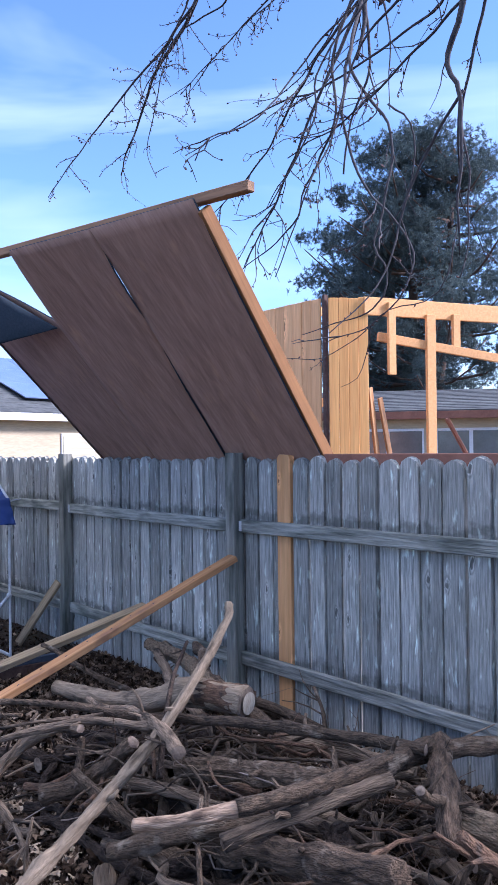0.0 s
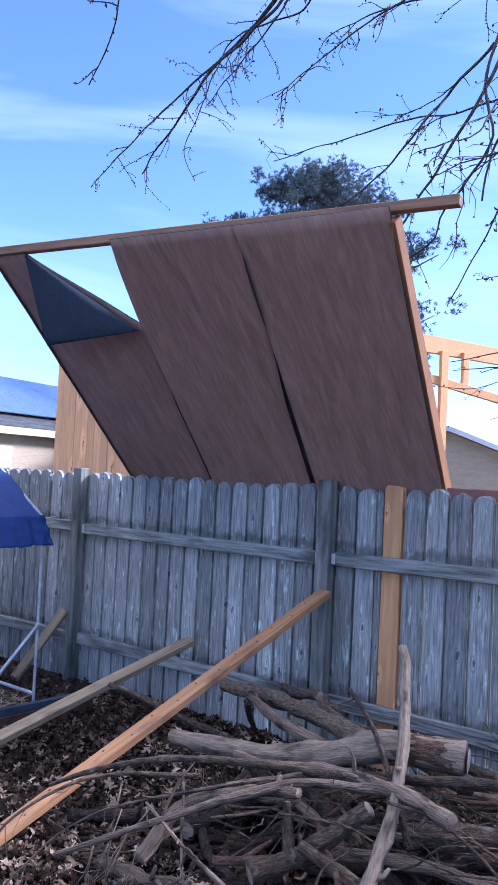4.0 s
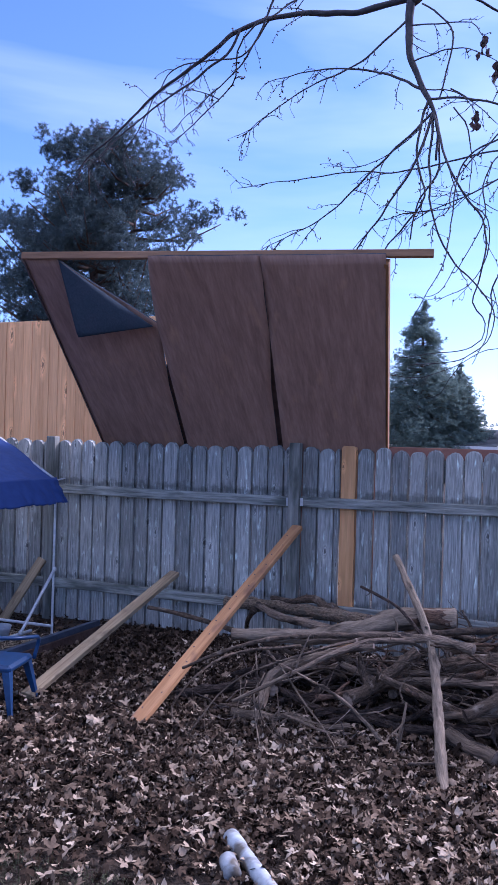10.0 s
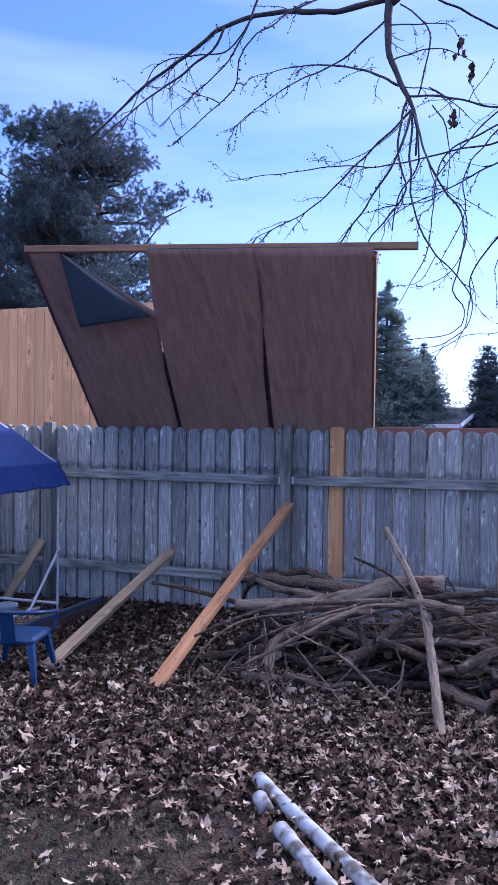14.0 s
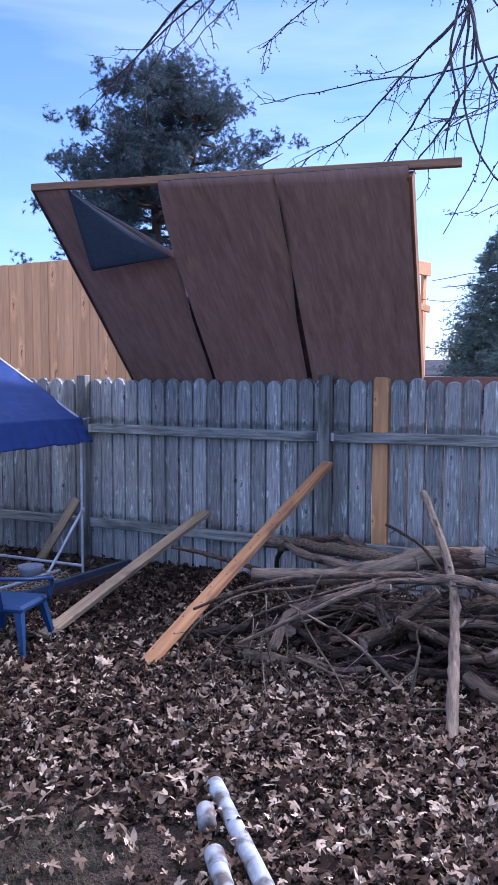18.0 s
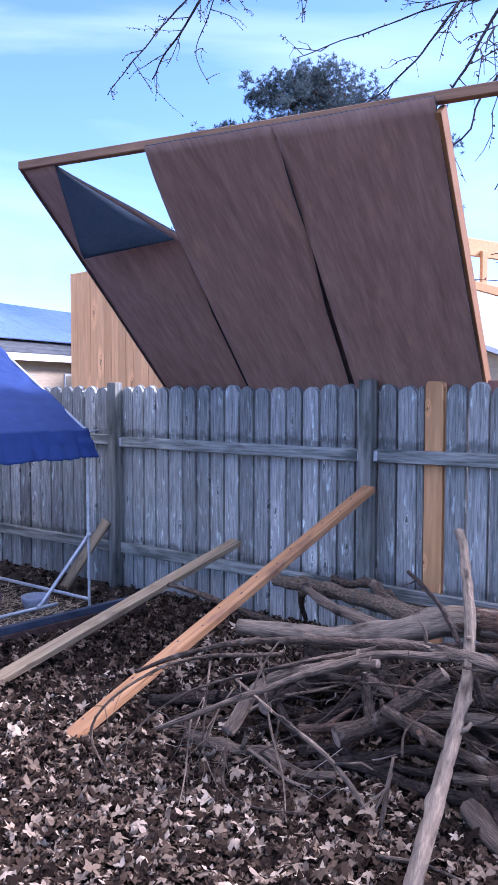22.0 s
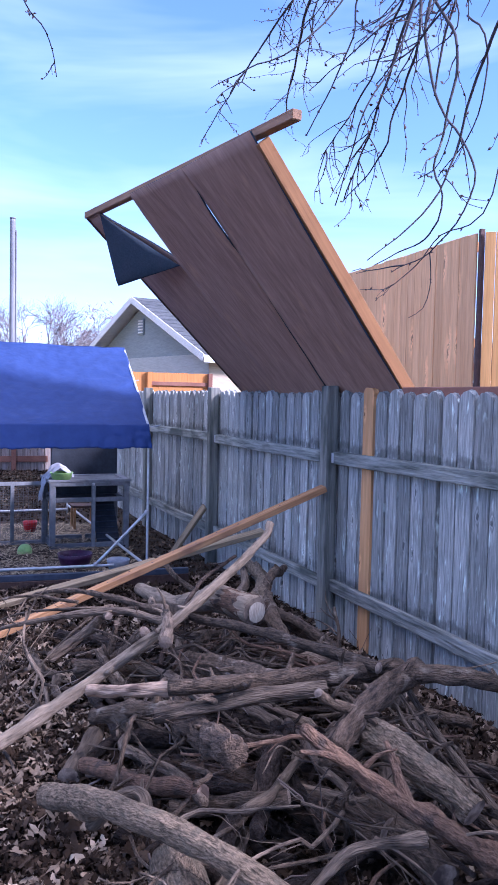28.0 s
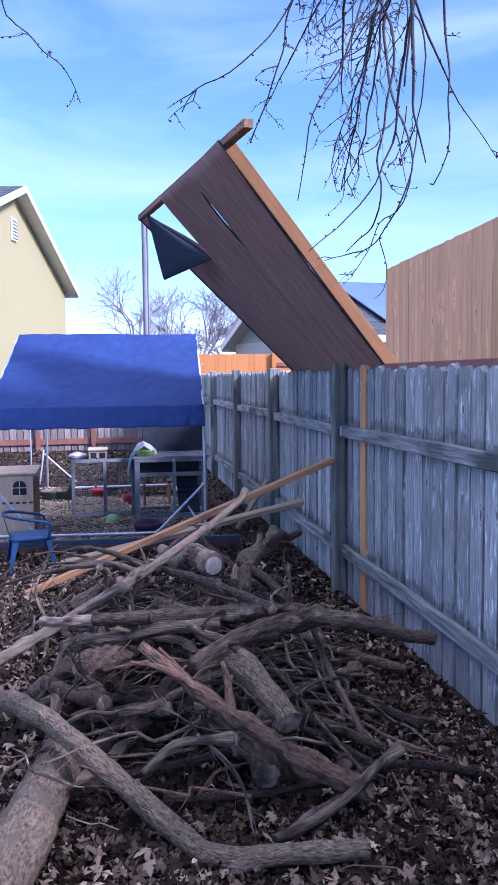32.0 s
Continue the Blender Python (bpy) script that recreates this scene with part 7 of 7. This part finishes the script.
    limb([(-3.62, 4.1, 5.68), (-4.16, 4.1, 5.64), (-4.75, 4.0, 5.66), (-5.2, 4.05, 5.62), (-5.7, 4.2, 5.46), (-6.14, 4.2, 5.2), (-6.6, 4.3, 4.95), (-7.3, 4.5, 4.6)], 0.030, 0.006, 14, 0.55, tl=0.4)
    limb([(-5.2, 4.02, 5.6), (-5.33, 4.0, 5.38), (-5.71, 3.9, 5.09), (-6.14, 3.7, 4.7), (-6.66, 3.35, 4.0)], 0.014, 0.003, 10, 0.7, tl=0.22)
    limb([(-4.75, 3.75, 5.75), (-5.0, 3.7, 5.18), (-5.26, 3.7, 4.95), (-5.73, 3.7, 4.6)], 0.011, 0.003, 9, 0.7, tl=0.2)
    limb([(-3.5, 4.1, 4.86), (-3.88, 4.3, 5.13), (-4.39, 4.3, 5.25), (-5.06, 4.3, 5.2)], 0.014, 0.003, 9, 0.6, tl=0.25)
    limb([(-3.62, 4.02, 5.46), (-4.04, 4.0, 5.13), (-4.53, 3.9, 4.9), (-4.85, 3.75, 4.63), (-5.0, 3.62, 4.42)], 0.010, 0.003, 9, 0.6, tl=0.22)
    limb([(-3.35, 3.81, 4.54), (-3.58, 3.7, 4.27), (-3.92, 3.7, 3.97), (-4.29, 3.7, 3.66), (-4.83, 3.7, 3.42)], 0.011, 0.003, 9, 0.15)
    limb([(-3.35, 3.81, 4.54), (-3.45, 3.65, 4.1), (-3.58, 3.6, 3.84), (-3.96, 3.6, 3.33), (-4.25, 3.6, 2.98)], 0.013, 0.004, 9, 0.12)
    limb([(-3.35, 3.81, 4.54), (-3.33, 3.6, 3.83), (-3.25, 3.6, 3.43), (-3.1, 3.6, 3.2), (-2.87, 3.58, 2.95), (-2.79, 3.56, 2.76), (-2.84, 3.5, 2.55), (-3.0, 3.45, 2.43), (-3.3, 3.4, 2.35)], 0.012, 0.0025, 6, 0.1)
    limb([(-3.35, 3.81, 4.54), (-3.18, 3.5, 3.98), (-3.03, 3.5, 3.71), (-2.88, 3.5, 3.48), (-2.88, 3.45, 3.17), (-2.95, 3.42, 2.85), (-2.84, 3.4, 2.69), (-2.94, 3.4, 2.51), (-3.5, 3.4, 2.42)], 0.012, 0.0025, 7, 0.1)
    limb([(-3.5, 4.0, 5.57), (-3.34, 3.95, 5.42), (-3.22, 3.9, 5.22), (-3.23, 3.85, 4.97), (-3.3, 3.8, 4.65)], 0.008, 0.007, 4, 0.3)
    limb([(-2.3, 3.5, 4.32), (-2.67, 3.6, 4.4), (-2.96, 3.6, 4.51), (-3.40, 3.85, 4.67)], 0.008, 0.010, 8, 0.3)
    limb([(-2.2, 3.5, 4.1), (-2.65, 3.5, 3.89), (-3.15, 3.5, 3.67), (-3.72, 3.5, 3.57)], 0.009, 0.003, 9, 0.2)
    # boughs that hang towards the near side
    limb([(-1.6, 4.5, 5.9), (-2.0, 3.8, 5.5), (-2.25, 3.4, 4.6), (-2.34, 3.4, 3.94), (-2.44, 3.4, 3.66), (-2.36, 3.4, 3.45), (-2.40, 3.43, 2.95), (-2.46, 3.52, 2.72)], 0.045, 0.003, 8, 0.35, tl=0.3)
    limb([(-2.36, 3.42, 3.5), (-2.65, 3.45, 3.22), (-2.8, 3.48, 2.98), (-2.8, 3.41, 2.8), (-2.82, 3.28, 2.58), (-2.9, 3.01, 2.33)], 0.009, 0.0025, 4, 0.15)
    limb([(-2.3, 3.4, 4.3), (-3.0, 3.42, 4.0), (-3.1, 3.29, 3.48), (-3.12, 3.1, 3.15), (-3.25, 3.05, 2.85), (-3.34, 3.05, 2.7)], 0.009, 0.003, 6, 0.5, tl=0.2)
    limb([(-2.2, 3.5, 4.2), (-2.5, 3.63, 3.55), (-2.5, 3.65, 3.2), (-2.5, 3.66, 2.79), (-2.5, 3.58, 2.63)], 0.010, 0.003, 4, 0.3, tl=0.2)
    limb([(-2.25, 3.4, 4.5), (-2.8, 2.95, 3.75), (-2.82, 2.84, 3.37), (-2.9, 2.77, 3.16), (-3.0, 2.7, 2.95)], 0.008, 0.003, 6, 0.7, tl=0.18)
    limb([(-2.25, 3.4, 4.6), (-3.0, 2.95, 3.75), (-3.05, 2.66, 3.38), (-3.1, 2.4, 3.25), (-3.1, 2.33, 3.12)], 0.008, 0.003, 4, 0.3, tl=0.18)
    limb([(-2.37, 3.41, 3.5), (-2.6, 3.71, 3.14), (-2.6, 3.84, 2.97), (-2.6, 3.98, 2.8)], 0.007, 0.002, 2, 0.3, tl=0.2)
    limb([(-2.25, 3.4, 4.7), (-3.3, 2.2, 4.8), (-4.0, 1.3, 4.15), (-4.2, 1.45, 3.9), (-4.5, 1.65, 3.8), (-4.75, 1.74, 3.68)], 0.010, 0.003, 4, 0.6, tl=0.2)
    limb([(-2.28, 3.4, 4.2), (-2.62, 3.6, 4.1), (-3.01, 3.7, 4.1), (-3.55, 3.7, 4.02), (-3.97, 3.7, 4.05), (-4.57, 3.7, 4.03), (-5.05, 3.7, 4.0)], 0.009, 0.003, 5, 0.3)
    limb([(-3.40, 3.85, 4.66), (-3.46, 3.68, 4.25), (-3.41, 3.6, 3.91), (-3.36, 3.58, 3.76), (-3.48, 3.6, 3.59), (-3.66, 3.6, 3.39), (-3.77, 3.6, 3.17), (-4.27, 3.6, 2.97)], 0.012, 0.003, 5, 0.1)
    limb([(-3.33, 3.8, 4.5), (-3.29, 3.8, 4.05), (-3.46, 3.8, 3.77), (-3.51, 3.8, 3.48)], 0.010, 0.006, 4, 0.1)
    limb([(-4.9, 4.05, 5.68), (-5.3, 4.3, 5.5), (-5.93, 4.3, 5.5), (-6.2, 4.3, 5.25), (-6.45, 4.35, 4.9), (-6.64, 4.4, 4.66), (-6.5, 4.4, 4.34)], 0.009, 0.003, 7, 0.7, tl=0.25)
    limb([(-2.41, 3.45, 2.92), (-2.48, 3.44, 2.62), (-2.60, 3.4, 2.5), (-2.83, 3.4, 2.48), (-3.11, 3.4, 2.33), (-3.31, 3.4, 2.27), (-3.65, 3.4, 2.3)], 0.004, 0.0018, 3, 0.1, tl=0.2)
    limb([(-3.17, 3.66, 4.49), (-3.04, 3.66, 4.29), (-3.01, 3.66, 3.97), (-3.02, 3.66, 3.69)], 0.007, 0.0022, 3, 0.25, tl=0.2)
    limb([(-3.42, 3.66, 4.36), (-3.58, 3.66, 4.22), (-3.74, 3.66, 4.14), (-3.94, 3.66, 4.07), (-4.21, 3.66, 4.11)], 0.005, 0.0022, 3, 0.25, tl=0.2)
    limb([(-3.03, 3.66, 3.72), (-2.88, 3.66, 3.55), (-2.87, 3.66, 3.27), (-2.99, 3.66, 3.05), (-3.27, 3.66, 2.91)], 0.006, 0.0022, 3, 0.25, tl=0.2)
    limb([(-3.20, 3.66, 4.65), (-3.02, 3.66, 4.52), (-2.79, 3.66, 4.29)], 0.007, 0.0022, 3, 0.25, tl=0.2)
    limb([(-3.10, 3.66, 3.22), (-3.24, 3.66, 2.99), (-3.47, 3.66, 2.95)], 0.004, 0.0022, 3, 0.25, tl=0.2)
    limb([(-3.19, 3.66, 3.99), (-3.13, 3.66, 3.70), (-3.54, 3.66, 3.65)], 0.005, 0.0022, 3, 0.25, tl=0.2)
    limb([(-3.61, 4.02, 5.41), (-3.3, 3.85, 5.3), (-3.05, 3.7, 5.18), (-2.93, 3.6, 5.0)], 0.007, 0.003, 4, 0.4, tl=0.2)
    limb([(-3.56, 3.95, 5.04), (-3.25, 3.75, 5.02), (-3.0, 3.65, 4.93), (-2.83, 3.6, 4.79)], 0.007, 0.003, 4, 0.4, tl=0.2)
    limb([(-3.45, 3.89, 4.78), (-3.25, 3.75, 4.68), (-3.1, 3.65, 4.57), (-2.99, 3.6, 4.42)], 0.006, 0.003, 4, 0.4, tl=0.2)
    tagged(piece("bud", mesh_from("bud", bv, bf, M_BUD), tree), kind="stuff")
    # a few withered leaves still hanging in crumpled bunches
    for q in ((-2.93, 3.60, 5.00), (-2.83, 3.60, 4.79), (-2.99, 3.60, 4.42)):
        for j in range(6):
            vv, ff = [], []
            c = Vector(q) + Vector((rng.gauss(0, .018), rng.gauss(0, .018), -0.022 * j))
            a = rng.uniform(0, 6.28)
            s = Vector((math.cos(a), math.sin(a), 0))
            o = Vector((-math.sin(a), math.cos(a), 0))
            for k in range(5):
                w = 0.028 * math.sin(math.pi * (0.12 + 0.2 * k)) * rng.uniform(0.7, 1.2)
                z = Vector((0, 0, -0.017 * k))
                vv += [c + z + s * w + o * rng.gauss(0, 0.008), c + z + o * rng.gauss(0.006, 0.006), c + z - s * w + o * rng.gauss(0, 0.008)]
            for k in range(4):
                ff += [(3 * k, 3 * k + 1, 3 * k + 4, 3 * k + 3), (3 * k + 1, 3 * k + 2, 3 * k + 5, 3 * k + 4)]
            piece("withered_leaf", mesh_from("withered_leaf", vv, ff, M_BUD), tree)


build_overhead_tree()
